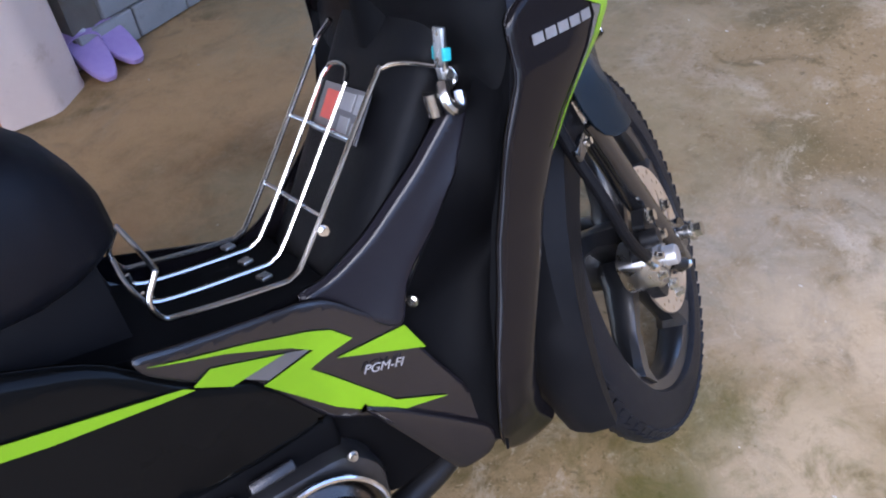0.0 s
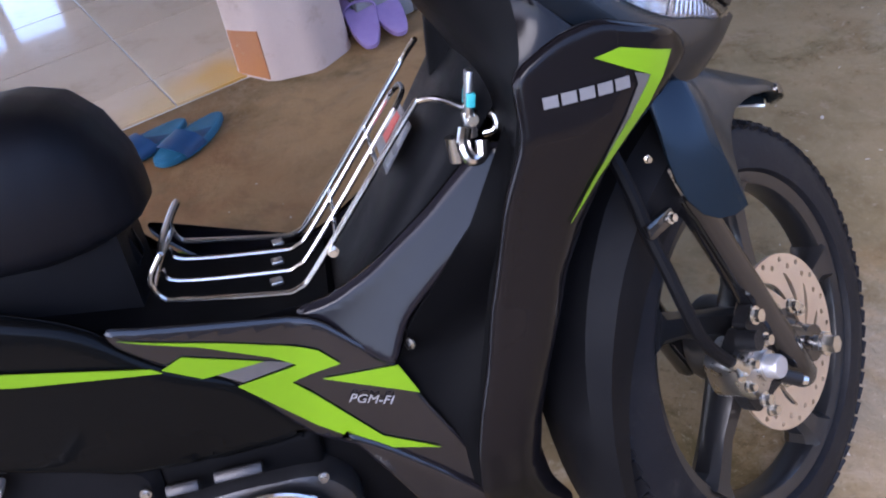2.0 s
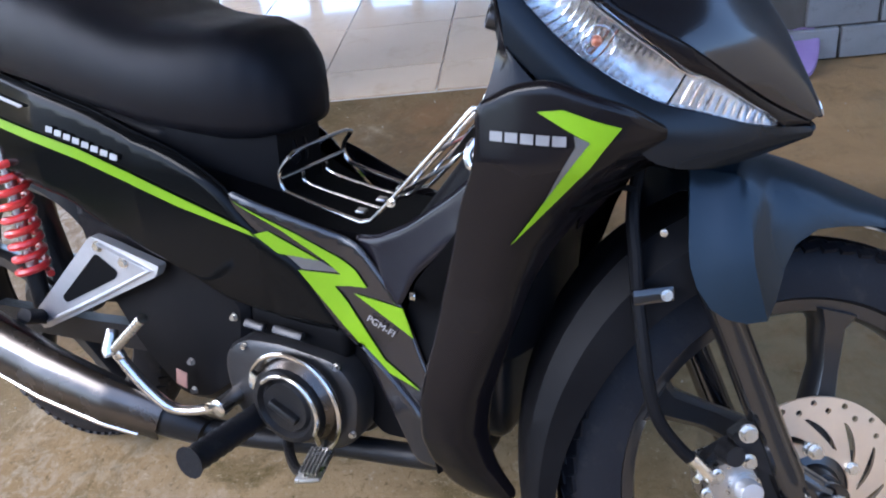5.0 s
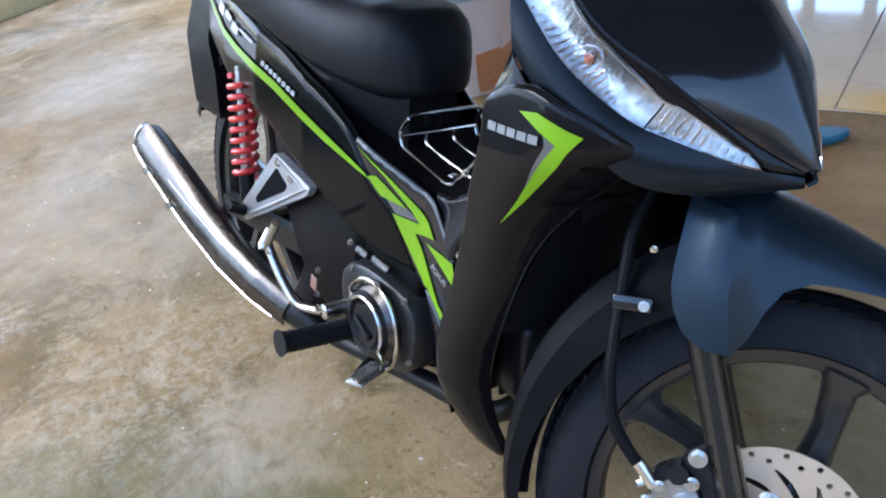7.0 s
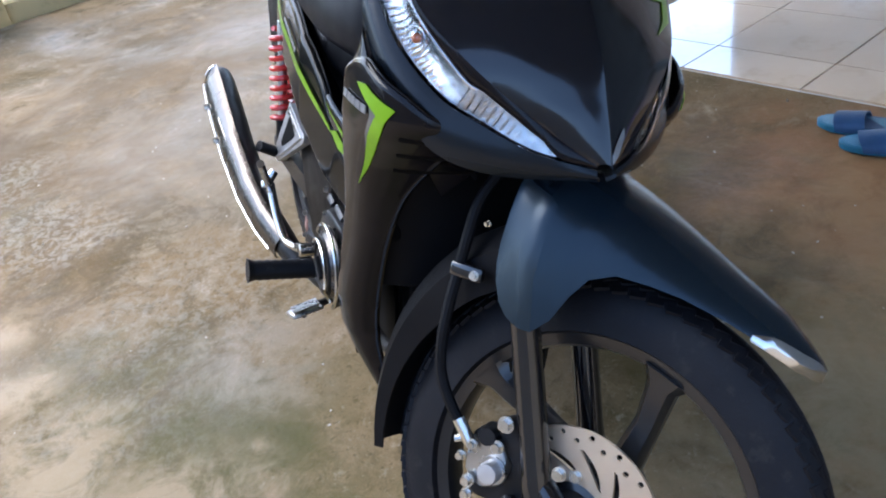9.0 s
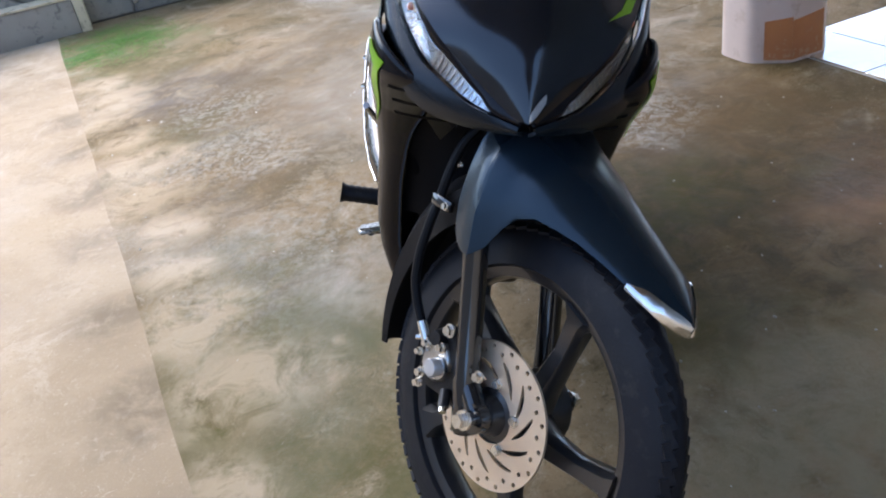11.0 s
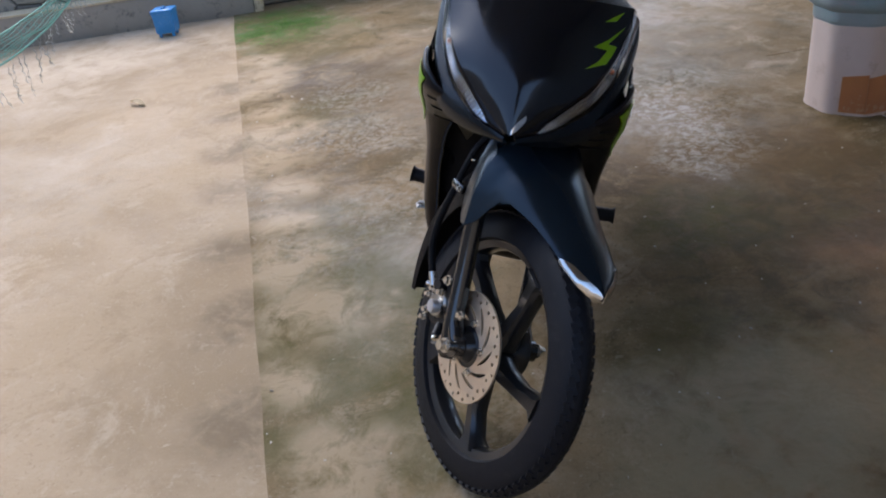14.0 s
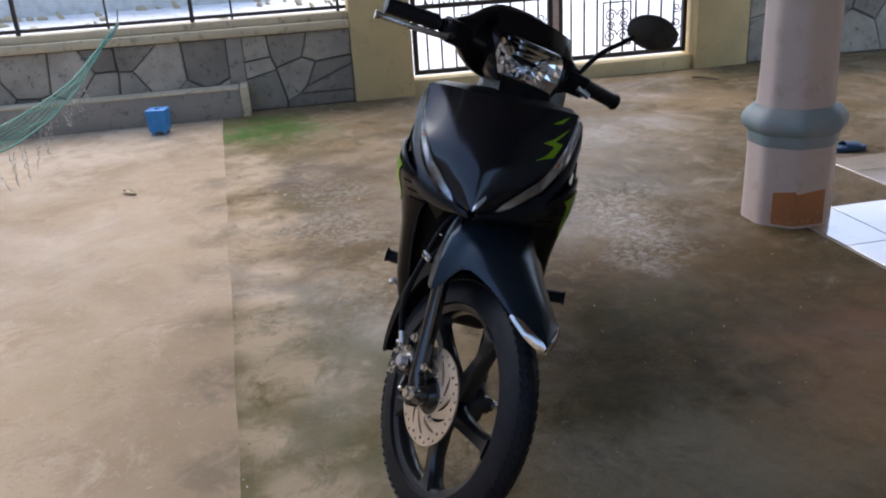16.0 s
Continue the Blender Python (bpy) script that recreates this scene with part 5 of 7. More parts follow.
part("disc_carrier", lathe([(0.0, -0.075), (0.024, -0.075), (0.030, -0.058), (0.052, -0.052), (0.052, -0.046), (0.0, -0.046)], 30, "Y", FW), "rim", wheel_f, m=FORK)

# fork, axle, caliper, hose
fork = part("fork", tube(bmesh.new(), [FW + Vector((0, -0.108, 0)), FW + Vector((0, 0.108, 0))], 0.009, 14), "steel", bike, "black telescopic front fork", m=FORK)
for s in (-1, 1):
    y = 0.080 * s
    base = FW + Vector((-0.033, y, 0))
    bm = bmesh.new()
    tube(bm, [base + S_AXIS * a for a in (-0.045, -0.036, 0.03, 0.06, 0.235, 0.245, 0.262, 0.266)], [0.014, 0.0185, 0.0195, 0.0180, 0.0180, 0.0205, 0.0205, 0.016], 18)
    tube(bm, [base + Vector((0.033, -0.016 * s, 0)), base + Vector((0.033, 0.014 * s, 0))], 0.022, 18)
    tube(bm, [base + S_AXIS * 0.03 + Vector((0.005, 0, 0)), base + Vector((0.028, 0, 0.004))], [0.016, 0.018], 12)
    part("lower_leg", bm, "fork", fork, m=FORK)
    part("upper_tube", rod(base + S_AXIS * 0.26, base + S_AXIS * 0.30, 0.0135, 16), "steel", fork, m=FORK)
    part("axle_bolt", hex_bolt(FW + Vector((0, 0.106 * s, 0)), (0, s, 0), 0.0105, 0.016), "zinc", fork, m=FORK)
caliper = part("brake_caliper", loft(bmesh.new(), [[(1.116 + f * x, y, 0.302 + f * z) for x, z in rounded([(-0.030, 0.020), (-0.022, -0.026), (0.004, -0.038), (0.030, -0.020), (0.034, 0.012), (0.012, 0.036)], 0.010)] for y, f in ((-0.040, 0.9), (-0.044, 1.0), (-0.084, 1.0), (-0.090, 0.88))]), "steel", bike, "silver front brake caliper", m=FORK)
part("piston_boss", tube(bmesh.new(), [(1.132, -0.086, 0.300), (1.132, -0.106, 0.300), (1.132, -0.109, 0.300), (1.132, -0.1095, 0.300)], [0.0135, 0.0135, 0.0120, 0.008], 28), "alloy", caliper, m=FORK)
part("boss_collar", tube(bmesh.new(), [(1.132, -0.086, 0.300), (1.132, -0.094, 0.300)], 0.0175, 24), "steel", caliper, m=FORK)
part("caliper_arm", loft(bmesh.new(), [[(x, y, z) for x, z in rounded([(1.112, 0.356), (1.135, 0.374), (1.176, 0.352), (1.190, 0.300), (1.150, 0.318)], 0.008)] for y in (-0.088, -0.072)]), "engine", caliper, m=FORK)
part("caliper_bracket", loft(bmesh.new(), [[(x, y, z) for x, z in rounded([(1.088, 0.330), (1.120, 0.352), (1.150, 0.330), (1.196, 0.300), (1.195, 0.258), (1.160, 0.262), (1.110, 0.250), (1.094, 0.280)], 0.010)] for y in (-0.082, -0.064)]), "engine", caliper, m=FORK)
part("pad_pin_cover", tube(bmesh.new(), [(1.112, -0.080, 0.338), (1.114, -0.102, 0.339)], [0.013, 0.011], 16), "engine", caliper, m=FORK)
part("slide_pin", rod((1.158, -0.086, 0.276), (1.176, -0.098, 0.262), 0.0085, 12), "engine", caliper, "black rubber slide pin boot", m=FORK)
part("pin_end", rod((1.176, -0.098, 0.262), (1.182, -0.102, 0.258), 0.0060, 8), "zinc", caliper, m=FORK)
part("bleed_nipple", rod((1.086, -0.088, 0.318), (1.074, -0.098, 0.312), 0.0045, 8), "zinc", caliper, m=FORK)
for p, r in (((1.129, -0.092, 0.362), 0.0078), ((1.130, -0.096, 0.333), 0.0062), ((1.207, -0.088, 0.340), 0.0065), ((1.107, -0.094, 0.272), 0.0062), ((1.088, -0.092, 0.296), 0.0048), ((1.112, -0.096, 0.257), 0.0056), ((1.098, -0.094, 0.318), 0.0050)):
    part("caliper_bolt", hex_bolt(p, (0, -1, 0), r, 0.010), "zinc", caliper, m=FORK)
hose = part("brake_hose", wire([(1.035, -0.040, 0.690), (1.006, -0.059, 0.630), (0.997, -0.074, 0.589), (1.000, -0.082, 0.547), (1.004, -0.086, 0.504), (1.009, -0.092, 0.463), (1.016, -0.096, 0.420), (1.030, -0.096, 0.378), (1.056, -0.094, 0.346), (1.088, -0.090, 0.318)], 0.0072, 10), "plastic", bike, "black brake hose", m=FORK)
part("hose_clip", box(0.044, 0.010, 0.017, pose(1.018, -0.090, 0.508, 0, -8, 0), 0.003), "fork", hose, m=FORK)
part("clip_bolt", hex_bolt((1.031, -0.094, 0.509), (0, -1, 0), 0.0046, 0.007), "zinc", hose, m=FORK)
part("hose_ferrule", rod((1.068, -0.093, 0.336), (1.092, -0.090, 0.314), 0.0082, 12), "zinc", hose, m=FORK)

# front fender with chrome tip, and rear flap
FEND = ((1.050, 0.096, 0.560, 0.664), (1.053, 0.097, 0.538, 0.667), (1.061, 0.099, 0.516, 0.670), (1.074, 0.103, 0.497, 0.672), (1.090, 0.108, 0.487, 0.672), (1.110, 0.115, 0.484, 0.671), (1.128, 0.119, 0.488, 0.667), (1.141, 0.108, 0.507, 0.664), (1.151, 0.101, 0.540, 0.661), (1.163, 0.097, 0.564, 0.657),
        (1.188, 0.091, 0.579, 0.650), (1.222, 0.083, 0.582, 0.639), (1.256, 0.075, 0.582, 0.627), (1.300, 0.066, 0.577, 0.611), (1.347, 0.056, 0.568, 0.594), (1.375, 0.040, 0.558, 0.577), (1.396, 0.016, 0.549, 0.563), (1.403, 0.003, 0.546, 0.556))
ROOF = ((1.0, 0.0), (0.97, 0.18), (0.88, 0.36), (0.74, 0.55), (0.52, 0.76), (0.34, 0.90), (0.14, 0.985))


def tip_row(x, side):
    """The chrome crescent that caps the lower edge of the fender's beak and climbs towards its point."""
    xs = [r[0] for r in FEND]
    w, z0, z1 = (lerp_table(x, xs, [r[k] for r in FEND]) for k in (1, 2, 3))
    up = lerp_table(x, (1.330, 1.350, 1.380, 1.400), (0.10, 0.42, 0.66, 0.94))
    out = []
    for k in range(5):
        q = up * k / 4
        p = lerp_table(q, [b for a, b in ROOF], [a for a, b in ROOF])
        out.append(Vector((x + 0.002, side * (w * p + 0.0016), z0 + (z1 - z0) * q - (0.004 if k == 0 else -0.0005))))
    return out


def fender_ring(x, w, z0, z1):
    """An inverted trough: flat crest and upright sides over the fork, a ridged roof towards the beak."""
    h = z1 - z0
    k = max(0.0, min(1.0, (x - 1.11) / 0.13))
    a = ((1.0, 0.0), (0.99, 0.34), (0.95, 0.66), (0.88, 0.80), (0.66, 0.93), (0.55, 0.97), (0.28, 0.99))
    pts = [(-w * (p + (r - p) * k), z0 + h * (q + (v - q) * k)) for (p, q), (r, v) in zip(a, ROOF)] + [(0, z1)]
    pts += [(-y, z) for y, z in reversed(pts[:-1])]
    lean = 0.40 * lerp_table(x, (1.05, 1.128, 1.20), (0.1, 1.0, 0.0))
    return [(x - lean * (z - z0) * (1 - 0.8 * (z - z0) / max(h, 0.01)), y, z) for y, z in pts]


def open_loft(rows, thick):
    bm = bmesh.new()
    vs = [[bm.verts.new(q) for q in ring] for ring in rows]
    for a, b in zip(vs, vs[1:]):
        for i in range(len(a) - 1):
            bm.faces.new((a[i], a[i + 1], b[i + 1], b[i]))
    bm.normal_update()
    if sum(f.normal.z * f.calc_area() for f in bm.faces) < 0:
        bmesh.ops.reverse_faces(bm, faces=bm.faces)
    return thicken(bm, thick)


fender = part("front_fender", open_loft([fender_ring(*r) for r in FEND], 0.003), "paint_fender", bike, "dark satin front fender with chrome tip", m=FORK, angle=28)
for side_k in (-1, 1):
    part("fender_tip", open_loft([tip_row(1.330 + 0.073 * k / 12, side_k) for k in range(13)], 0.002), "chrome", fender, "chrome fender tip", m=FORK)


def flap_row(t):
    a = radians(112 + 85 * t)
    r1 = lerp_table(t, (0, 0.25, 0.5, 0.75, 0.92, 1), (0.352, 0.350, 0.338, 0.325, 0.320, 0.318))
    r0 = lerp_table(t, (0, 0.5, 0.8, 1), (0.275, 0.276, 0.288, 0.296))
    w = lerp_table(t, (0, 0.4, 1), (0.092, 0.066, 0.030))
    d = Vector((math.cos(a), 0, math.sin(a)))
    pts = [(-w, r0), (-w * 1.02, r0 + (r1 - r0) * 0.6), (-w * 0.7, r1 - 0.004), (0, r1), (w * 0.7, r1 - 0.004), (w * 1.02, r0 + (r1 - r0) * 0.6), (w, r0)]
    return [FW + d * r + Vector((0, y, 0)) for y, r in pts]


part("rear_flap", open_loft([flap_row(k / 16) for k in range(17)], 0.003), "plastic", fender, "matt black rear fender flap", m=FORK)

# handlebar cowl, headlamp, grips
HB = FORK
COWL = ((-0.210, 0.812, 0.842, 0.950, 0.980), (-0.185, 0.806, 0.846, 0.944, 0.990), (-0.150, 0.790, 0.852, 0.930, 1.008), (-0.115, 0.772, 0.846, 0.908, 1.034), (-0.075, 0.762, 0.838, 0.892, 1.054), (0.0, 0.758, 0.832, 0.886, 1.062))


def cowl_ring(y, x0, x1, z0, z1):
    """A rounded section of the cowl, its front leaning back towards the top."""
    out = []
    for k in range(20):
        c, s_ = math.cos(2 * math.pi * k / 20), math.sin(2 * math.pi * k / 20)
        z = (z0 + z1) / 2 + (z1 - z0) / 2 * math.copysign(abs(s_) ** 0.7, s_)
        out.append(((x0 + x1) / 2 + (x1 - x0) / 2 * math.copysign(abs(c) ** 0.75, c) - 0.16 * (z - 0.97) * (c > 0), y, z))
    return out


def smooth_cowl():
    rows = list(COWL) + [(-r[0], *r[1:]) for r in reversed(COWL[:-1])]
    return [cowl_ring(*q) for q in (tuple(v) for v in catmull5(rows))]


def catmull5(rows, n=4):
    """Rows of numbers with smooth rows put between them."""
    p = np.array([rows[0], *rows, rows[-1]], float)
    out = []
    for i in range(1, len(p) - 2):
        for k in range(n):
            t = k / n
            a, b, c, d = p[i - 1:i + 3]
            out.append(0.5 * (2 * b + (c - a) * t + (2 * a - 5 * b + 4 * c - d) * t * t + (3 * b - a - 3 * c + d) * t ** 3))
    return [[float(c) for c in q] for q in out + [p[-2]]]


cowl = part("handlebar_cowl", loft(bmesh.new(), smooth_cowl()), "paint_satin", bike, "black handlebar cowl with headlamp", m=HB, angle=50)
LAMP_OUT = rounded([(-0.090, 1.010), (0.090, 1.010), (0.097, 0.962), (0.066, 0.912), (0.0, 0.898), (-0.066, 0.912), (-0.097, 0.962)], 0.026, 5)
LAMP_C = (0.0, 0.958)


def lamp_face(k, depth):
    """The lamp's outline at the scale k, set back from its leaning face."""
    pts = [(LAMP_C[0] + (y - LAMP_C[0]) * k, LAMP_C[1] + (z - LAMP_C[1]) * k) for y, z in LAMP_OUT]
    return [Vector((0.932 - 0.36 * (z - 0.90) - 1.7 * y * y - depth, y, z)) for y, z in pts]


def lamp_rings(rows):
    bm = bmesh.new()
    vs = [[bm.verts.new(q) for q in lamp_face(k, d)] for k, d in rows]
    n = len(LAMP_OUT)
    for a, b in zip(vs, vs[1:]):
        for i in range(n):
            bm.faces.new((a[i], a[(i + 1) % n], b[(i + 1) % n], b[i]))
    bmesh.ops.recalc_face_normals(bm, faces=bm.faces)
    return bm


part("lamp_housing", lamp_rings(((1.20, 0.100), (1.15, 0.05), (1.09, 0.008), (1.04, -0.003), (1.00, 0.000), (0.98, 0.010))), "paint_satin", cowl, "black rim round the headlamp", m=HB)
rnd_f = random.Random(21)
bm = bmesh.new()
BOWL = [lamp_face(k, 0.006 + 0.036 * (1 - k * k)) for k in (0.10, 0.28, 0.46, 0.64, 0.82, 0.985)]
for a, b in zip(BOWL, BOWL[1:]):
    for i in range(0, len(a), 2):
        j = (i + 2) % len(a)
        bm.faces.new([bm.verts.new(q - Vector((rnd_f.uniform(-0.0022, 0.0022), 0, 0))) for q in (a[i], a[j], b[j], b[i])])
bmesh.ops.triangulate(bm, faces=bm.faces[:])
bowl = part("headlamp_bowl", bm, "facets", cowl, "faceted headlamp bowl", flat=True, m=HB)
part("headlamp_bulb", tube(bmesh.new(), [(0.868, 0, 0.952), (0.892, 0, 0.956), (0.900, 0, 0.957), (0.903, 0, 0.9575)], [0.010, 0.010, 0.008, 0.003], 16), "reflector", bowl, "bare headlamp bulb cap", m=HB)
bm = bmesh.new()
rows_l = [(k, -0.014 * (1 - k * k)) for k in (0.02, 0.3, 0.55, 0.78, 0.92, 1.0)]
loft(bm, [lamp_face(k, d) for k, d in rows_l] + [lamp_face(k, d + 0.0025) for k, d in reversed(rows_l)])
part("headlamp_lens", bm, "lens", cowl, "clear headlamp lens", m=HB, angle=60)
part("visor", thicken(grid(lambda s, t: Vector((0.850 + 0.044 * t - 1.7 * ((2 * s - 1) * 0.104) ** 2, (2 * s - 1) * 0.104, 1.058 - 0.040 * t - 0.012 * (2 * s - 1) ** 2)), 18, 6), 0.005), "paint_satin", cowl, "black brow over the headlamp", m=HB)
part("steering_neck", loft(bmesh.new(), [[(x + dx, y, z) for dx, y in ((-0.05, -0.06), (0.05, -0.07), (0.05, 0.07), (-0.05, 0.06))] for x, z in ((0.905, 0.86), (0.865, 0.93))]), "plastic", cowl, m=HB)
bar = part("handlebar", wire([(0.80, -0.335, 0.955), (0.815, -0.22, 0.965), (0.85, -0.10, 0.965), (0.86, 0, 0.965), (0.85, 0.10, 0.965), (0.815, 0.22, 0.965), (0.80, 0.335, 0.955)], 0.011, 12), "engine", bike, "black handlebar with rubber grips", m=HB)
for s in (-1, 1):
    a, b = Vector((0.817, s * 0.215, 0.965)), Vector((0.800, s * 0.335, 0.955))
    n = 14
    tube_pts = [a.lerp(b, k / n) for k in range(n + 1)]
    part("grip", tube(bmesh.new(), tube_pts, [0.0175 + (0.0012 if k % 2 else 0) for k in range(n)] + [0.021], 14), "rubber", bar, m=HB)
    part("lever", wire([(0.86, s * 0.19, 0.958), (0.885, s * 0.23, 0.952), (0.882, s * 0.30, 0.945), (0.865, s * 0.375, 0.938)], [0.0065] * 18 + [0.010], 10) if s < 0 else wire([(0.86, s * 0.17, 0.958), (0.875, s * 0.20, 0.952)], 0.008, 8), "steel", bar, "silver brake lever", m=HB)
    part("switch_box", box(0.05, 0.062, 0.052, pose(0.833, s * 0.172, 0.963, 0, 0, 0), 0.010, 3), "plastic", bar, m=HB)
mirror = part("mirror_stalk", wire([(0.835, 0.17, 0.985), (0.835, 0.20, 1.05), (0.82, 0.255, 1.095), (0.805, 0.285, 1.115)], 0.006, 10), "plastic", bike, "black oval rear-view mirror on a stalk", m=HB)
bm = bmesh.new()
bmesh.ops.create_uvsphere(bm, u_segments=28, v_segments=14, radius=1)
part("mirror_shell", bm, "mirror_back", mirror, m=HB @ pose(0.802, 0.335, 1.145, 8, 0, -12) @ Matrix.Diagonal((0.018, 0.070, 0.042, 1)))
part("mirror_glass", lathe([(0.0, 0.0), (1.0, 0.0), (1.0, 0.03), (0.0, 0.03)], 32, "Y"), "mirror", mirror, m=HB @ pose(0.786, 0.334, 1.145, 8, 0, -12) @ Matrix.Rotation(radians(-90), 4, "Z") @ Matrix.Diagonal((0.060, 0.06, 0.035, 1)))

# chrome foot rack on the tunnel
rack = part("foot_rack", wire([(0.604, -0.072, 0.622), (0.588, -0.074, 0.600), (0.592, -0.074, 0.580), (0.610, -0.074, 0.573), (0.690, -0.074, 0.556), (0.715, -0.074, 0.555), (0.740, -0.074, 0.575), (0.850, -0.074, 0.693), (0.866, -0.076, 0.706), (0.885, -0.090, 0.705), (0.905, -0.122, 0.697)], 0.0031, 10, 5), "chrome", bike, "chrome wire rack on the step-through tunnel")
part("rack_wire", wire([(0.604, 0.066, 0.622), (0.588, 0.068, 0.600), (0.592, 0.068, 0.580), (0.610, 0.068, 0.573), (0.690, 0.068, 0.556), (0.715, 0.068, 0.555), (0.740, 0.068, 0.575), (0.850, 0.068, 0.693), (0.870, 0.068, 0.715), (0.885, 0.05, 0.735)], 0.0031, 10, 5), "chrome", rack)
for y in (-0.030, 0.022):
    part("rack_wire", wire([(0.590, y, 0.590), (0.600, y, 0.574), (0.690, y, 0.558), (0.715, y, 0.558), (0.740, y, 0.578), (0.845, y, 0.692)], 0.0027, 8, 5), "chrome", rack)
part("rack_wire", wire([(0.604, -0.072, 0.622), (0.604, -0.05, 0.627), (0.604, 0.045, 0.627), (0.604, 0.066, 0.622)], 0.0031, 8, 4), "chrome", rack)
part("rack_wire", wire([(0.588, -0.073, 0.592), (0.584, 0.0, 0.590), (0.588, 0.067, 0.592)], 0.0029, 8, 4), "chrome", rack)
part("rack_wire", wire([(0.845, -0.030, 0.692), (0.856, -0.018, 0.703), (0.856, 0.012, 0.703), (0.845, 0.022, 0.692)], 0.0027, 8, 4), "chrome", rack)
for x, z in ((0.762, 0.600), (0.815, 0.657)):
    part("rack_bar", rod((x, -0.074, z - 0.004), (x, 0.068, z - 0.004), 0.0025, 8), "chrome", rack)
for y in (-0.052, -0.004, 0.045):
    part("rack_clamp", box(0.012, 0.014, 0.004, pose(0.694, y, 0.558, 0, 4, 10), 0.0015), "steel", rack, "small steel clamp plate")
part("rack_foot", hex_bolt((0.756, -0.078, 0.586), (0, -1, 0), 0.0042, 0.007), "zinc", rack)
# bag hook on the leg shield
hook = part("bag_hook", box(0.006, 0.016, 0.040, pose(0.9015, -0.125, 0.716, 0, 12, 0), 0.002), "steel", bike, "steel bag hook with teal tape")
part("tape", box(0.0075, 0.0215, 0.012, pose(0.9015, -0.125, 0.712, 0, 12, 0), 0.001), "teal", hook, "teal tape")
part("hook_plate", box(0.010, 0.009, 0.024, pose(0.898, -0.126, 0.690), 0.002), "steel", hook)
part("hook_loop", wire([(0.893, -0.129, 0.688), (0.888, -0.136, 0.675), (0.892, -0.139, 0.664), (0.901, -0.138, 0.665), (0.904, -0.135, 0.677)], 0.0062, 10, 5), "chrome", hook)
part("hook_bolt", hex_bolt((0.900, -0.128, 0.694), (0, -1, 0), 0.0045, 0.007), "zinc", hook)
part("hook_loop", wire([(0.916, -0.090, 0.688), (0.925, -0.096, 0.684), (0.925, -0.098, 0.672), (0.914, -0.092, 0.668)], 0.0038, 10, 5), "chrome", hook)
part("hook_band", tube(bmesh.new(), [(0.884, -0.118, 0.680), (0.884, -0.118, 0.658)], 0.0085, 14), "chrome", hook, "bright round band of the hook")
LOCK = pose(0.900, -0.106, 0.806, 0, -74, 30)
lock = part("ignition_switch", lathe([(0.0, 0.002), (0.007, 0.002), (0.008, 0.005), (0.011, 0.005), (0.0125, 0.002), (0.0125, -0.012), (0.0, -0.012)], 24, "Z"), "engine_grey", bike, "round ignition lock with a grey ring", m=LOCK)
part("key_slot", box(0.008, 0.0022, 0.003, LOCK @ pose(0, 0, 0.0022)), "dark", lock)
# warning label under the rack
LABEL = pose(0.838, -0.012, 0.661, 0, 38.6, 0)
label = part("warning_label", box(0.0012, 0.098, 0.052, LABEL, 0.0004, 1), "label_grey", bike, "grey warning label with a red field")
part("label_field", box(0.0012, 0.030, 0.030, LABEL @ pose(-0.0009, 0.022, 0.004)), "tag_red", label, "red field")
for y, z, w, h in ((-0.010, 0.012, 0.024, 0.018), (-0.036, 0.012, 0.018, 0.020), (-0.014, -0.012, 0.020, 0.018), (-0.038, -0.014, 0.014, 0.014)):
    part("label_bar", box(0.0012, w, h, LABEL @ pose(-0.0009, y, z)), "white_decal", label, "pale bar of unreadable print")

# engine
engine = part("engine", box(0.30, 0.17, 0.20, pose(0.56, 0, 0.335, 0, 0, 0), 0.03, 3), "engine", bike, "black engine with round grey clutch cover")
part("cylinder", loft(bmesh.new(), [[(x, 0.062 * math.cos(2 * math.pi * k / 20), z + 0.055 * math.sin(2 * math.pi * k / 20)) for k in range(20)] for x, z in ((0.68, 0.330), (0.86, 0.350))]), "engine", engine)
for s in (-1, 1):
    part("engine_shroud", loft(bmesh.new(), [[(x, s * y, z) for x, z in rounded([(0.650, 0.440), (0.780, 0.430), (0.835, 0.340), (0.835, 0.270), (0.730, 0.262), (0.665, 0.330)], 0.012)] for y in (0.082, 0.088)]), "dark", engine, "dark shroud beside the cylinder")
for k in range(7):
    x = 0.72 + 0.022 * k
    part("cooling_fin", box(0.006, 0.150, 0.130, pose(x, 0, 0.335 + 0.1 * (x - 0.68), 0, -6, 0), 0.002), "engine", engine)
part("cylinder_head", box(0.07, 0.15, 0.13, pose(0.868, 0, 0.352), 0.02, 3), "engine_grey", engine, "grey cylinder head")
CASE = rounded([(0.500, 0.352), (0.537, 0.378), (0.600, 0.384), (0.690, 0.378), (0.722, 0.340), (0.715, 0.270), (0.680, 0.236), (0.560, 0.232), (0.505, 0.258), (0.494, 0.320)], 0.020)
CASE_C = Vector((0.607, 0.308))
part("case_cover", loft(bmesh.new(), [[(CASE_C.x + (x - CASE_C.x) * f, y, CASE_C.y + (z - CASE_C.y) * f) for x, z in CASE] for y, f in ((-0.070, 1.0), (-0.112, 1.0), (-0.122, 0.96), (-0.126, 0.88))]), "engine_grey", engine, "grey engine side cover")
part("clutch_cover", lathe([(0.0, -0.152), (0.034, -0.152), (0.038, -0.147), (0.040, -0.147), (0.044, -0.154), (0.052, -0.152), (0.058, -0.142), (0.062, -0.120), (0.0, -0.120)], 44, "Y", (0.622, 0, 0.308)), "engine", engine, "round black clutch cover")
GC = Vector((0.630, 0, 0.310))


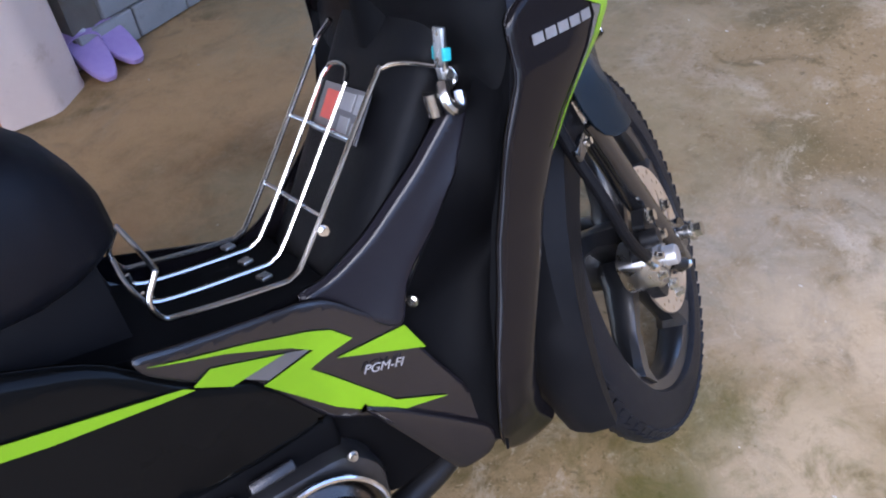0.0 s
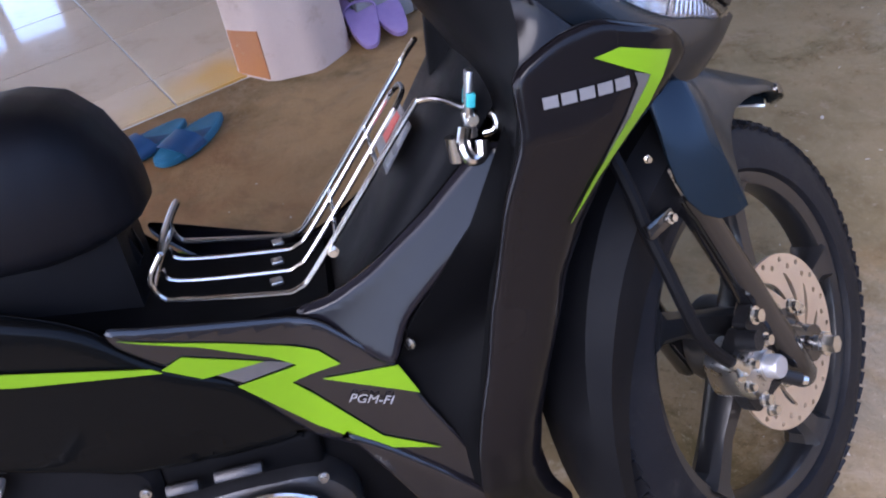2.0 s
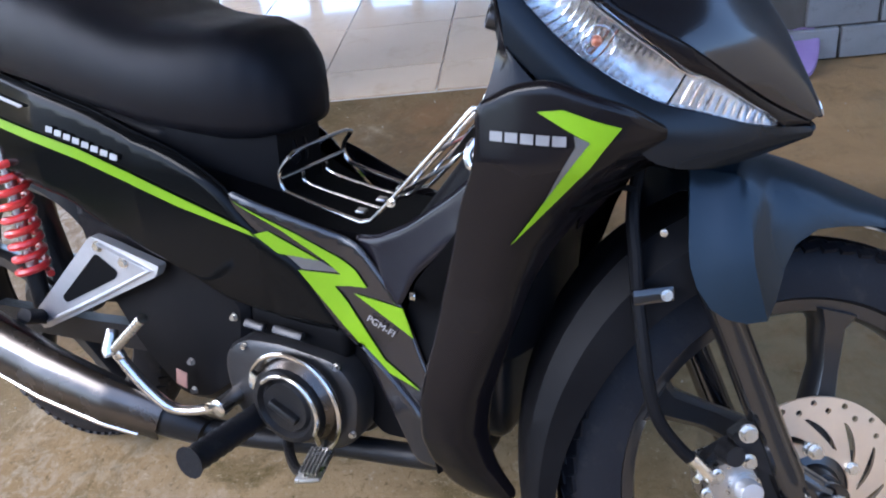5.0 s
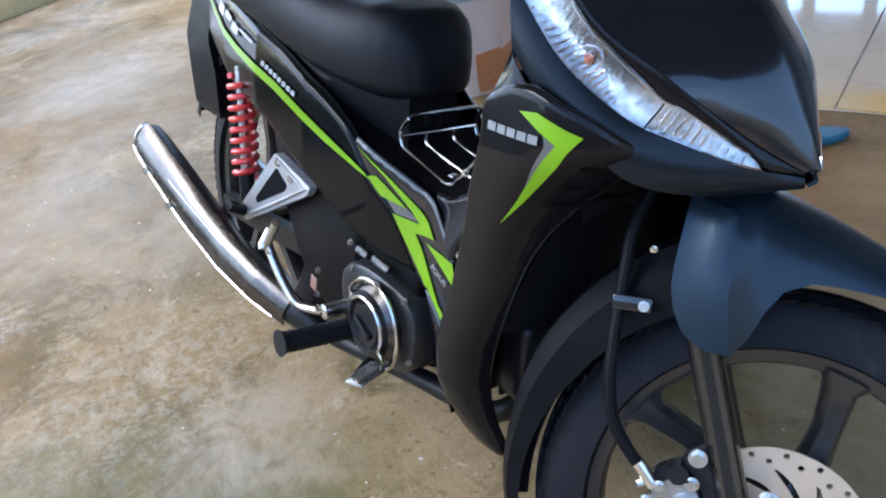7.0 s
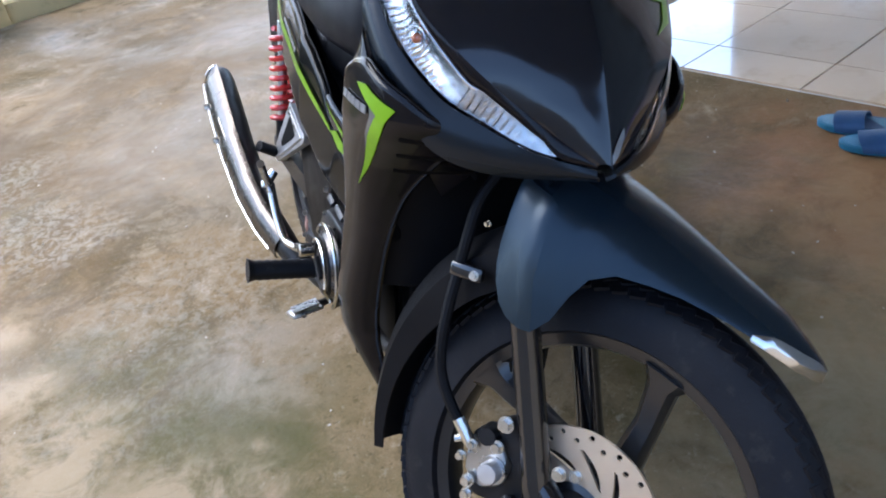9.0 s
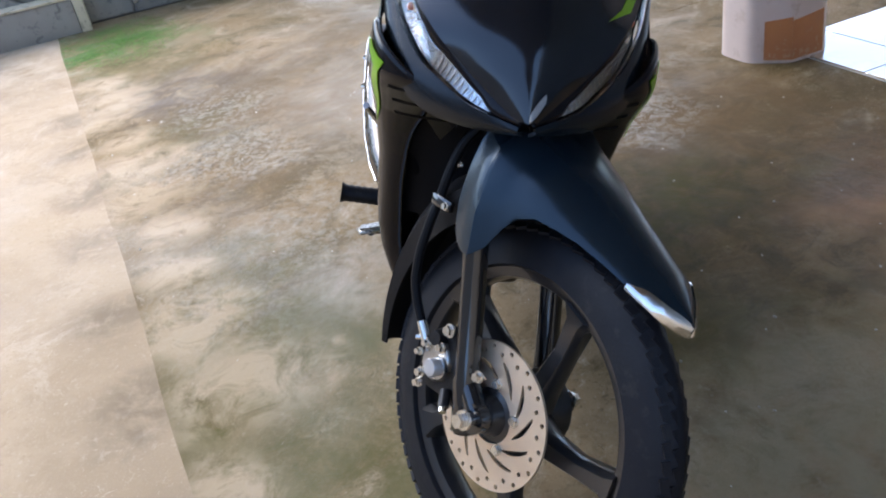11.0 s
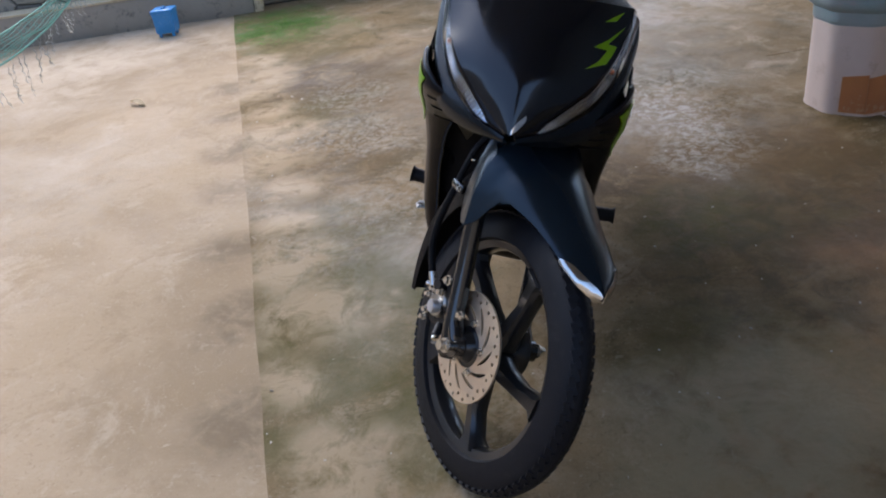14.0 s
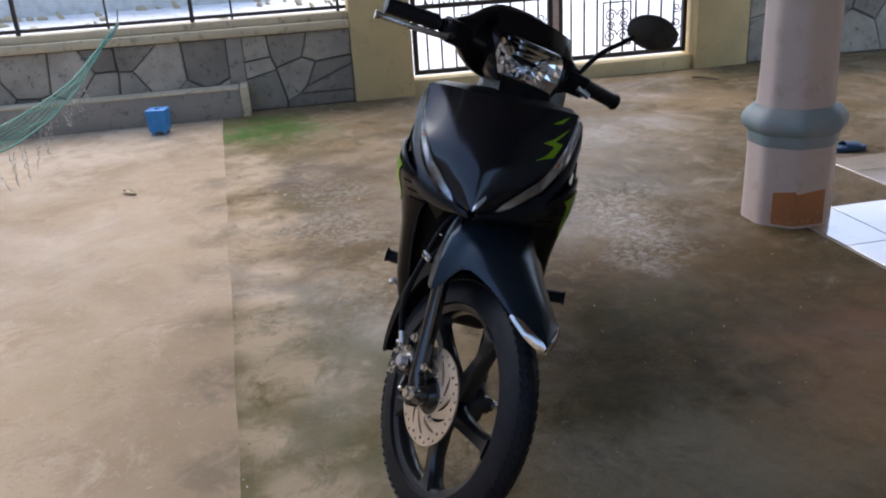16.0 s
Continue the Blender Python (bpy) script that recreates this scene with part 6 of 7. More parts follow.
def guard(r, y, a0, a1):
    return [(GC.x + r * math.cos(radians(a)), y, GC.z + r * math.sin(radians(a))) for a in [a0 + (a1 - a0) * k / 30 for k in range(31)]]


part("chrome_guard", tube(bmesh.new(), [(0.566, -0.126, 0.318)] + guard(0.073, -0.145, 150, -52) + [(0.666, -0.128, 0.256)], 0.0034, 8), "chrome", engine, "chrome wire guard round the clutch cover")
part("chrome_guard", tube(bmesh.new(), [(0.562, -0.130, 0.322)] + guard(0.048, -0.158, 140, -30) + [(0.668, -0.146, 0.262)], 0.0034, 8), "chrome", engine, "chrome wire guard round the clutch cover")
part("guard_plate", thicken(grid(lambda s, t: Vector((GC.x + (0.056 + 0.014 * t) * math.cos(radians(150 - 190 * s)), -0.150 + 0.014 * t, GC.z + (0.056 + 0.014 * t) * math.sin(radians(150 - 190 * s)))), 40, 3), 0.002), "cover", engine, "glossy dark guard band")
part("guard_clamp", box(0.016, 0.014, 0.030, pose(0.561, -0.134, 0.326, 0, 12, 0), 0.004), "zinc", engine, "small zinc guard clamp")
part("oil_cap", box(0.046, 0.012, 0.012, pose(0.622, -0.155, 0.304, 0, 25, 0), 0.003), "engine", engine)
for a in range(0, 360, 45):
    part("cover_bolt", hex_bolt((0.622 + 0.0595 * math.cos(radians(a + 10)), -0.126, 0.308 + 0.0595 * math.sin(radians(a + 10))), (0, -1, 0), 0.0042, 0.007), "engine", engine)
for p in ((0.453, -0.140, 0.329), (0.450, -0.140, 0.282), (0.522, -0.118, 0.403), (0.690, -0.124, 0.372), (0.706, -0.122, 0.275), (0.540, -0.124, 0.366)):
    part("case_bolt", hex_bolt(p, (0, -1, 0), 0.0042, 0.006), "steel", engine)
for x0, x1, z in ((0.540, 0.573, 0.398), (0.588, 0.636, 0.399)):
    part("case_rib", box(x1 - x0, 0.010, 0.012, pose((x0 + x1) / 2, -0.118, z, -35, 2, 0), 0.003), "engine_grey", engine, "bare alloy rib")
part("upper_case", box(0.16, 0.19, 0.05, pose(0.615, -0.010, 0.395, 0, 2, 0), 0.012, 3), "dark", engine)
part("warning_tag", box(0.020, 0.002, 0.026, pose(0.418, -0.132, 0.288, 0, 10, 0), 0.0005, 1), "tag_faded", engine, "faded pinkish sticker")
for s in (-1, 1):
    part("rear_inner_cover", loft(bmesh.new(), [[(cx + (x - cx) * f, s * y, cz + (z - cz) * f) for cx, cz in ((0.40, 0.38),) for x, z in rounded([(0.22, 0.52), (0.45, 0.470), (0.540, 0.420), (0.520, 0.300), (0.450, 0.244), (0.395, 0.236), (0.322, 0.300), (0.250, 0.410)], 0.018)] for y, f in ((0.080, 1.0), (0.102, 1.0), (0.112, 0.93))]), "plastic", bike, "black inner cover behind the engine")
part("crankcase_rear", box(0.16, 0.18, 0.15, pose(0.44, 0, 0.335), 0.02, 3), "dark", engine)
part("chain_case", loft(bmesh.new(), [[(x, y, z + h * s) for y, s in ((0.085, -1), (0.085, 1), (0.115, 1), (0.115, -1))] for x, z, h in ((0.46, 0.33, 0.05), (0.25, 0.31, 0.045), (0.0, 0.288, 0.06), (-0.06, 0.285, 0.03))]), "engine", bike)

# kick starter, pedals, pegs
kick = part("kick_starter", wire([(0.515, -0.158, 0.284), (0.490, -0.166, 0.276), (0.462, -0.174, 0.271), (0.441, -0.180, 0.274), (0.415, -0.184, 0.292), (0.393, -0.187, 0.313), (0.359, -0.190, 0.351)], [0.0072] * 18 + [0.0085] * 18 + [0.009], 12, 6), "chrome", bike, "chrome kick starter lever")
PED_A, PED_B = Vector((0.372, -0.196, 0.358)), Vector((0.473, -0.226, 0.440))
part("kick_pedal", tube(bmesh.new(), [PED_A.lerp(PED_B, k / 40) for k in range(41)], [0.0048 + (0.0022 if k % 4 < 2 else 0) for k in range(41)], 12), "chrome", kick, "ribbed chrome kick pedal")
part("kick_boss", tube(bmesh.new(), [(0.515, -0.122, 0.284), (0.515, -0.166, 0.284), (0.515, -0.168, 0.284)], [0.013, 0.013, 0.010], 16), "chrome", kick)
part("boss_bolt", hex_bolt((0.503, -0.166, 0.286), (0, -1, 0), 0.005, 0.008), "zinc", kick)
part("kick_knuckle", tube(bmesh.new(), [(0.352, -0.180, 0.374), (0.359, -0.198, 0.350), (0.362, -0.200, 0.344)], [0.0085, 0.0105, 0.008], 14), "chrome", kick)
part("knuckle_tab", box(0.018, 0.010, 0.014, pose(0.376, -0.194, 0.348, 0, -35, 0), 0.003), "chrome", kick)
for s in (-1, 1):
    peg = part("foot_peg", tube(bmesh.new(), [Vector((0.560, s * (0.13 + 0.137 * k / 20), 0.268 + 0.010 * k / 20)) for k in range(21)], [0.017 + (0.0015 if k % 2 else 0.0) for k in range(20)] + [0.022], 16), "rubber", bike, "black rubber foot peg")
    part("peg_stem", rod((0.575, s * 0.06, 0.235), (0.562, s * 0.135, 0.268), 0.009, 10), "engine", peg)
part("peg_bar", wire([(0.575, -0.08, 0.225), (0.585, 0, 0.215), (0.575, 0.08, 0.225)], 0.012, 12), "engine", bike)
brake = part("brake_pedal", wire([(0.585, -0.112, 0.222), (0.620, -0.150, 0.232), (0.665, -0.190, 0.250), (0.695, -0.198, 0.262)], 0.007, 10, 5), "engine", bike, "black brake pedal with a steel pad")
part("pedal_pad", box(0.036, 0.055, 0.008, pose(0.698, -0.196, 0.271, 6, -14, 14), 0.004, 2), "steel", brake, "steel pedal pad")
for k in range(5):
    part("pad_rib", box(0.003, 0.046, 0.003, pose(0.686 + 0.006 * k, -0.196, 0.2765 + 0.0014 * k, 6, -14, 14)), "steel", brake)
part("side_stand", wire([(0.50, 0.10, 0.235), (0.47, 0.19, 0.14), (0.455, 0.262, 0.078)], 0.010, 10, 4), "engine", bike, "black side stand, down")
part("stand_foot", box(0.055, 0.03, 0.008, pose(0.455, 0.268, 0.071, 14, 0, 0), 0.003), "engine", bike)

# exhaust
part("exhaust_pipe", wire([(0.868, -0.02, 0.300), (0.850, -0.045, 0.250), (0.80, -0.062, 0.228), (0.66, -0.080, 0.215), (0.54, -0.112, 0.212), (0.47, -0.140, 0.222), (0.43, -0.152, 0.238)], 0.0165, 16, 6), "engine", bike, "dark exhaust pipe")
MUF = ((0.47, 0.018, 0.020, -0.150, 0.222), (0.43, 0.022, 0.026, -0.165, 0.238), (0.34, 0.027, 0.033, -0.188, 0.262), (0.24, 0.030, 0.038, -0.202, 0.288), (0.10, 0.033, 0.042, -0.210, 0.328), (-0.05, 0.034, 0.043, -0.212, 0.368), (-0.13, 0.033, 0.042, -0.213, 0.390), (-0.160, 0.030, 0.039, -0.213, 0.398), (-0.172, 0.022, 0.030, -0.213, 0.401))
MUF_ROWS = smooth_rows(MUF, 3)


def muffler_at(x, ang, grow=0.0):
    xs = [r[0] for r in reversed(MUF_ROWS)]
    a, b, y, z = (lerp_table(x, xs, [r[k] for r in reversed(MUF_ROWS)]) for k in (1, 2, 3, 4))
    t = radians(ang)
    return Vector((x + 0.25 * b * math.sin(t), y + (a + grow) * math.cos(t), z + (b + grow) * math.sin(t)))


muffler = part("muffler", loft(bmesh.new(), [[muffler_at(r[0], 360 * k / 28) for k in range(28)] for r in MUF_ROWS]), "engine", bike, "muffler with polished outer cover and black inner side", angle=45)


def rim_angle(x):
    """The lower edge of the cover turns under towards the engine."""
    return 186 + 62 * max(0.0, x + 0.16)


part("polished_cover", thicken(grid(lambda s, t: muffler_at(-0.158 + 0.578 * s, 100 + (rim_angle(-0.158 + 0.578 * s) - 100) * t, 0.005 - 0.004 * math.sin(math.pi * t)), 90, 14), 0.003), "cover", muffler, "polished grey steel muffler cover")
part("cover_rim", tube(bmesh.new(), [muffler_at(-0.158 + 0.55 * k / 80, rim_angle(-0.158 + 0.55 * k / 80), 0.0075) for k in range(81)], 0.0036, 10), "chrome", muffler, "chrome lower rim")
part("cover_rim", tube(bmesh.new(), [muffler_at(-0.160, 102 + 84 * k / 14, 0.005) for k in range(15)], 0.0034, 8), "chrome", muffler, "chrome end rim")
part("cover_crease", tube(bmesh.new(), [muffler_at(0.02 + 0.39 * k / 50, 150 - 20 * k / 50, 0.0025) for k in range(51)], 0.0022, 8), "chrome", muffler, "bright pressed crease")
for x in (-0.072, 0.047):
    p = muffler_at(x, rim_angle(x), 0.009)
    part("cover_bolt", hex_bolt(p, (0, -0.95, -0.1), 0.0070, 0.008), "zinc", muffler)
part("muffler_outlet", lathe([(0.012, -0.02), (0.015, -0.02), (0.015, 0.02), (0.012, 0.02)], 20, "Y", (0, 0, 0), True), "dark", muffler, m=pose(-0.182, -0.213, 0.404, 0, 14, 90))
# alloy step bracket
for s in (-1, 1):
    br = part("step_bracket", loft(bmesh.new(), [[(x, s * y, z) for x, z in rounded([(0.284, 0.487), (0.308, 0.484), (0.414, 0.464), (0.404, 0.446), (0.146, 0.310), (0.112, 0.312), (0.122, 0.334)], 0.006)] for y in (0.121, 0.136)]), "alloy", bike, "silver cast step bracket")
    # thin dark plate laid on the bracket, painting the shade of an opening
    part("bracket_window", loft(bmesh.new(), [[(x, s * y, z) for x, z in rounded([(0.290, 0.462), (0.330, 0.440), (0.322, 0.428), (0.204, 0.366), (0.196, 0.374)], 0.006)] for y in (0.1352, 0.1372)]), "dark", br, "dark plate that paints the shade of the bracket's window")
    part("bracket_lip", wire([(0.300, s * 0.1375, 0.478), (0.398, s * 0.1375, 0.456), (0.290, s * 0.1375, 0.396), (0.150, s * 0.1375, 0.322)], 0.0035, 8, 0), "alloy", br)
    for p in ((0.298, s * 0.136, 0.474), (0.346, s * 0.136, 0.458), (0.140, s * 0.136, 0.324)):
        part("bracket_bolt", hex_bolt(p, (0, s, 0), 0.0065, 0.006), "zinc", br)
    part("rear_peg", rod((0.134, s * 0.125, 0.322), (0.152, s * 0.176, 0.350), 0.012, 12), "rubber", br)
# swing arm, shocks, rear fender, tail lamp
for s in (-1, 1):
    part("swing_arm", loft(bmesh.new(), [[(x, s * 0.098 + y, z + h) for y, h in ((-0.012, -0.02), (0.012, -0.02), (0.012, 0.02), (-0.012, 0.02))] for x, z in ((0.42, 0.330), (0.2, 0.305), (-0.03, 0.284))]), "engine", bike)
    a, b = Vector((0.120, s * 0.118, 0.300)), Vector((0.090, s * 0.112, 0.600))
    shock = part("rear_shock", rod(a, b, 0.010, 12), "steel", bike, "rear shock with a red coil spring")
    part("shock_body", rod(a.lerp(b, 0.02), a.lerp(b, 0.34), 0.015, 16), "engine", shock)
    n = 120
    d = (b - a).normalized()
    up = d.orthogonal().normalized()
    side_ = d.cross(up)
    coil = [a.lerp(b, 0.28 + 0.66 * k / n) + 0.0225 * (math.cos(9.5 * 2 * math.pi * k / n) * up + math.sin(9.5 * 2 * math.pi * k / n) * side_) for k in range(n + 1)]
    part("coil_spring", tube(bmesh.new(), coil, 0.0060, 8), "red", shock, "red coil spring")
part("rear_fender", open_loft([[RW + Vector((math.cos(a) * r, y, math.sin(a) * r)) for y, r in ((-0.062, 0.300), (-0.060, 0.318), (-0.035, 0.328), (0.035, 0.328), (0.060, 0.318), (0.062, 0.300))] for a in (radians(60 + 8 * k) for k in range(13))], 0.003), "plastic", bike)
part("plate_flap", loft(bmesh.new(), [[(x, s * w, z) for s in (-1, 1) for x, z in (((xa, za), (xb, za)) if s < 0 else ((xb, za), (xa, za)))] for xa, xb, w, za in ((-0.28, -0.18, 0.055, 0.690), (-0.285, -0.16, 0.075, 0.60), (-0.275, -0.13, 0.075, 0.54), (-0.265, -0.13, 0.070, 0.450), (-0.255, -0.15, 0.060, 0.432))]), "plastic", bike, "black tail piece under the rear lamp", angle=20)
part("tail_lamp", loft(bmesh.new(), [[(x, 0.062 * w * math.cos(2 * math.pi * k / 16), 0.735 + 0.030 * w * math.sin(2 * math.pi * k / 16)) for k in range(16)] for x, w in ((-0.28, 1.0), (-0.335, 0.9), (-0.350, 0.6))]), "orange_lens", bike, "red tail lamp lens")
for s in (-1, 1):
    part("grab_rail", wire([(0.02, s * 0.125, 0.760), (-0.10, s * 0.128, 0.800), (-0.24, s * 0.105, 0.830), (-0.33, s * 0.05, 0.840), (-0.345, 0, 0.840)], 0.010, 12, 5), "plastic", bike)
# readable lettering on the centre cover
def lettering(text, size, mat, place, parent):
    cu = bpy.data.curves.new("lettering", "FONT")
    cu.body, cu.size, cu.extrude, cu.shear, cu.align_x = text, size, 0.0004, 0.25, "LEFT"
    tmp = new("lettering", cu)
    me = bpy.data.meshes.new_from_object(tmp.evaluated_get(bpy.context.evaluated_depsgraph_get()))
    bpy.data.objects.remove(tmp)
    me.materials.clear()
    me.materials.append(M[mat])
    me.transform(place)
    ob = new("lettering", me)
    ob.parent = parent
    ob["label"] = "silver lettering " + text
    return ob


def on_side(x0, z0, x1, z1, width, lift=0.006):
    """The pose of writing on the right flank that runs from (x0, z0) to (x1, z1)."""
    a, b = Vector((x0, -width(x0, z0) - lift, z0)), Vector((x1, -width(x1, z1) - lift, z1))
    ex = (b - a).normalized()
    q = Vector((x0, -width(x0, z0 + 0.02) - lift, z0 + 0.02))
    ey = (q - a - ex * (q - a).dot(ex)).normalized()
    ez = ex.cross(ey)
    m = Matrix((ex, ey, ez)).transposed().to_4x4()
    m.translation = a
    return m


lettering("PGM-FI", 0.0140, "white_decal", on_side(0.733, 0.443, 0.793, 0.425, w_body), bike)
# small caption above the stripe and a large script badge on the tail, as plain bars
for k in range(8):
    x0 = 0.236 + 0.0185 * k
    z0 = lerp_table(x0, (0.234, 0.38), (0.630, 0.605)) + 0.004
    part("model_bar", skin([(x0, z0), (x0 + 0.014, z0 - 0.001), (x0 + 0.016, z0 + 0.007), (x0 + 0.002, z0 + 0.008)], w_body, -1, thick=0.001, lift=0.005), "white_decal", bike, "silver white decal")
for x0, z0, x1, z1, h in ((-0.150, 0.704, -0.110, 0.696, 0.020), (-0.100, 0.698, -0.066, 0.700, 0.010), (-0.055, 0.684, -0.012, 0.676, 0.018), (0.000, 0.684, 0.040, 0.674, 0.010), (0.050, 0.664, 0.090, 0.656, 0.016), (0.100, 0.670, 0.180, 0.660, 0.004)):
    part("script_bar", skin([(x0, z0), (x1, z1), (x1 + 0.010, z1 + h), (x0 + 0.010, z0 + h)], w_body, -1, thick=0.001, lift=0.005), "white_decal", bike, "silver script decal")


# ---- loose things in the yard ----
def slipper(name, label, m, sole_mat, strap_mat, group, buckle=False, length=0.25):
    s = thing(name, label, "slipper", group, m=m)
    bm = bmesh.new()
    out = []
    n = 28
    for k in range(n):
        t = 2 * math.pi * k / n
        x = length / 2 * math.cos(t)
        w = 0.043 * (1 + (0.07 if buckle else 0.16) * math.cos(t)) * (1 - 0.10 * math.cos(2 * t))
        out.append((x, w * math.copysign(abs(math.sin(t)) ** (0.62 if buckle else 0.8), math.sin(t))))
    rings = [[(x * k, y * k, z + 0.004 * (abs(x) / 0.125) ** 2) for x, y in out] for z, k in ((0.0, 0.96), (0.004, 1.0), (0.018, 1.0), (0.021, 0.96))]
    part("sole", loft(bm, rings), sole_mat, s)
    rings = [[(x * 0.9, y * 0.86, z) for x, y in out] for z in (0.0212, 0.0225)]
    part("footbed", loft(bmesh.new(), rings), strap_mat if not buckle else sole_mat, s)

    def strap(a, t):
        ang = math.pi * t
        x = (0.018 if buckle else -0.005) + (0.062 if buckle else 0.075) * a + 0.012 * math.sin(ang)
        return Vector((x, -0.048 * math.cos(ang), 0.010 + (0.033 - 0.008 * a) * math.sin(ang) ** 0.7))

    part("strap", thicken(grid(strap, 8, 16), -0.004), strap_mat, s)
    if buckle:
        part("buckle", lathe([(0.0, 0.004), (0.010, 0.003), (0.013, 0.0), (0.0, 0.0)], 16, "Z", (0.050, -0.008, 0.0435)), "buckle", s, "pearly round buckle")
    return s


def slippers():
    slipper("slipper", "blue rubber slipper on the concrete by the porch", pose(0.280, 1.447, 0.002, 0, 0, 217), "slipper_blue", "slipper_navy", "blue slippers")
    slipper("slipper", "blue rubber slipper on the concrete by the porch", pose(0.395, 1.418, 0.002, 0, 0, 230), "slipper_blue", "slipper_navy", "blue slippers")
    slipper("slipper", "lilac rubber slipper leaning on the column foot", pose(0.915, 1.828, 0.046, 0, -19, 92), "slipper_lilac", "slipper_lilac", "lilac slippers", True, 0.265)
    slipper("slipper", "lilac rubber slipper leaning on the block wall", pose(0.990, 1.866, 0.046, 0, -19, 102), "slipper_lilac", "slipper_lilac", "lilac slippers", True, 0.265)
    slipper("slipper", "dark rubber slipper beside the porch tiles", YARD @ pose(-1.05, 2.22, 0.002, 0, 0, 80), "slipper_navy", "slipper_navy", "dark slippers")


def blue_box():
    m = pose(-2.40, -2.53, 0.0, 0, 0, 12) @ Matrix.Diagonal((0.74, 0.74, 1.0, 1))
    b = thing("plastic_box", "small blue plastic box on feet by the kerb", "box", m=m)
    part("body", loft(bmesh.new(), [[(sx * w, sy * w * 1.05, z) for sx, sy in ((-1, -1), (1, -1), (1, 1), (-1, 1))] for w, z in ((0.070, 0.022), (0.076, 0.03), (0.082, 0.150))]), "blue_box", b)
    part("lid", box(0.176, 0.184, 0.022, pose(0, 0, 0.158), 0.006), "blue_box", b)
    part("lid_handle", box(0.07, 0.02, 0.012, pose(0, 0, 0.174), 0.004), "blue_box", b)
    for x in (-0.055, 0.055):
        for y in (-0.055, 0.055):
            part("foot", box(0.024, 0.024, 0.024, pose(x, y, 0.012), 0.003), "blue_box", b)


def hammock():
    """A green net gathered between ropes, with loose meshes that hang down."""
    h = thing("net_hammock", "green net hammock tied to the railing, with loose hanging meshes", "hammock", m=YARD.copy())
    upper = catmull([(-3.62, -1.667, 0.70), (-3.40, -1.785, 0.565), (-3.10, -1.87, 0.465), (-2.80, -1.93, 0.415), (-2.40, -2.00, 0.385), (-1.80, -2.12, 0.370), (-1.20, -2.24, 0.42), (-0.9, -2.32, 0.47)], 10)
    lower = catmull([(-3.62, -1.667, 0.69), (-3.40, -1.785, 0.540), (-3.10, -1.86, 0.410), (-2.80, -1.91, 0.340), (-2.40, -1.97, 0.285), (-1.80, -2.08, 0.265), (-1.20, -2.21, 0.36), (-0.9, -2.32, 0.46)], 10)
    part("rope", wire([(-3.66, -1.655, 0.80), (-3.64, -1.66, 0.74), (-3.61, -1.672, 0.69), (-3.54, -1.71, 0.645)], 0.006, 8), "rope", h, "pale rope knot")
    part("rope", wire([(-0.9, -2.32, 0.465), (-0.4, -2.8, 0.60), (0.4, -3.9, 0.90), (1.1, -5.04, 1.25)], 0.006, 8), "rope", h, "pale rope to the wall")
    rnd = random.Random(5)
    n = len(upper)
    for line, r in ((upper, 0.004), (lower, 0.0055)):
        part("edge_cord", tube(bmesh.new(), line, r, 6), "net", h, "thick green edge cord")
    bm = bmesh.new()
    for row in range(1, 9):
        f = row / 9
        sag = [upper[i].lerp(lower[i], f) + Vector((0, 0.018 * math.sin(f * 9 + i * 0.21), 0.006 * math.sin(i * 0.9 + row))) for i in range(n)]
        tube(bm, sag, 0.0018, 4)
    for i in range(2, n - 3):
        for d in (-2, 2):
            j = min(n - 1, max(0, i + d))
            tube(bm, [upper[i], upper[i].lerp(lower[j], 0.5) + Vector((0, rnd.uniform(-.012, .012), 0)), lower[j]], 0.0012, 4)
    part("net_sheet", bm, "net", h, "gathered green net")
    bm = bmesh.new()
    for k in range(34):
        f = 0.28 + 0.62 * k / 34
        p = lower[min(n - 1, int(f * (n - 1)))]
        ln = rnd.uniform(0.05, 0.12) if f < 0.55 else rnd.uniform(0.12, 0.24)
        off = rnd.uniform(-0.05, 0.09)
        zig = [p + Vector((0.012 * j + (0.010 if j % 2 else -0.010), off * j / 7 + (0.008 if j % 2 else -0.008), -ln * j / 7)) for j in range(8)]
        tube(bm, zig, 0.0017, 4)
        for q in zig[2::2]:
            tube(bm, [q, q + Vector((rnd.uniform(-.012, .012), 0.012, -0.012))], 0.0026, 4)
    part("loose_mesh", bm, "rope", h, "loose hanging net ends")


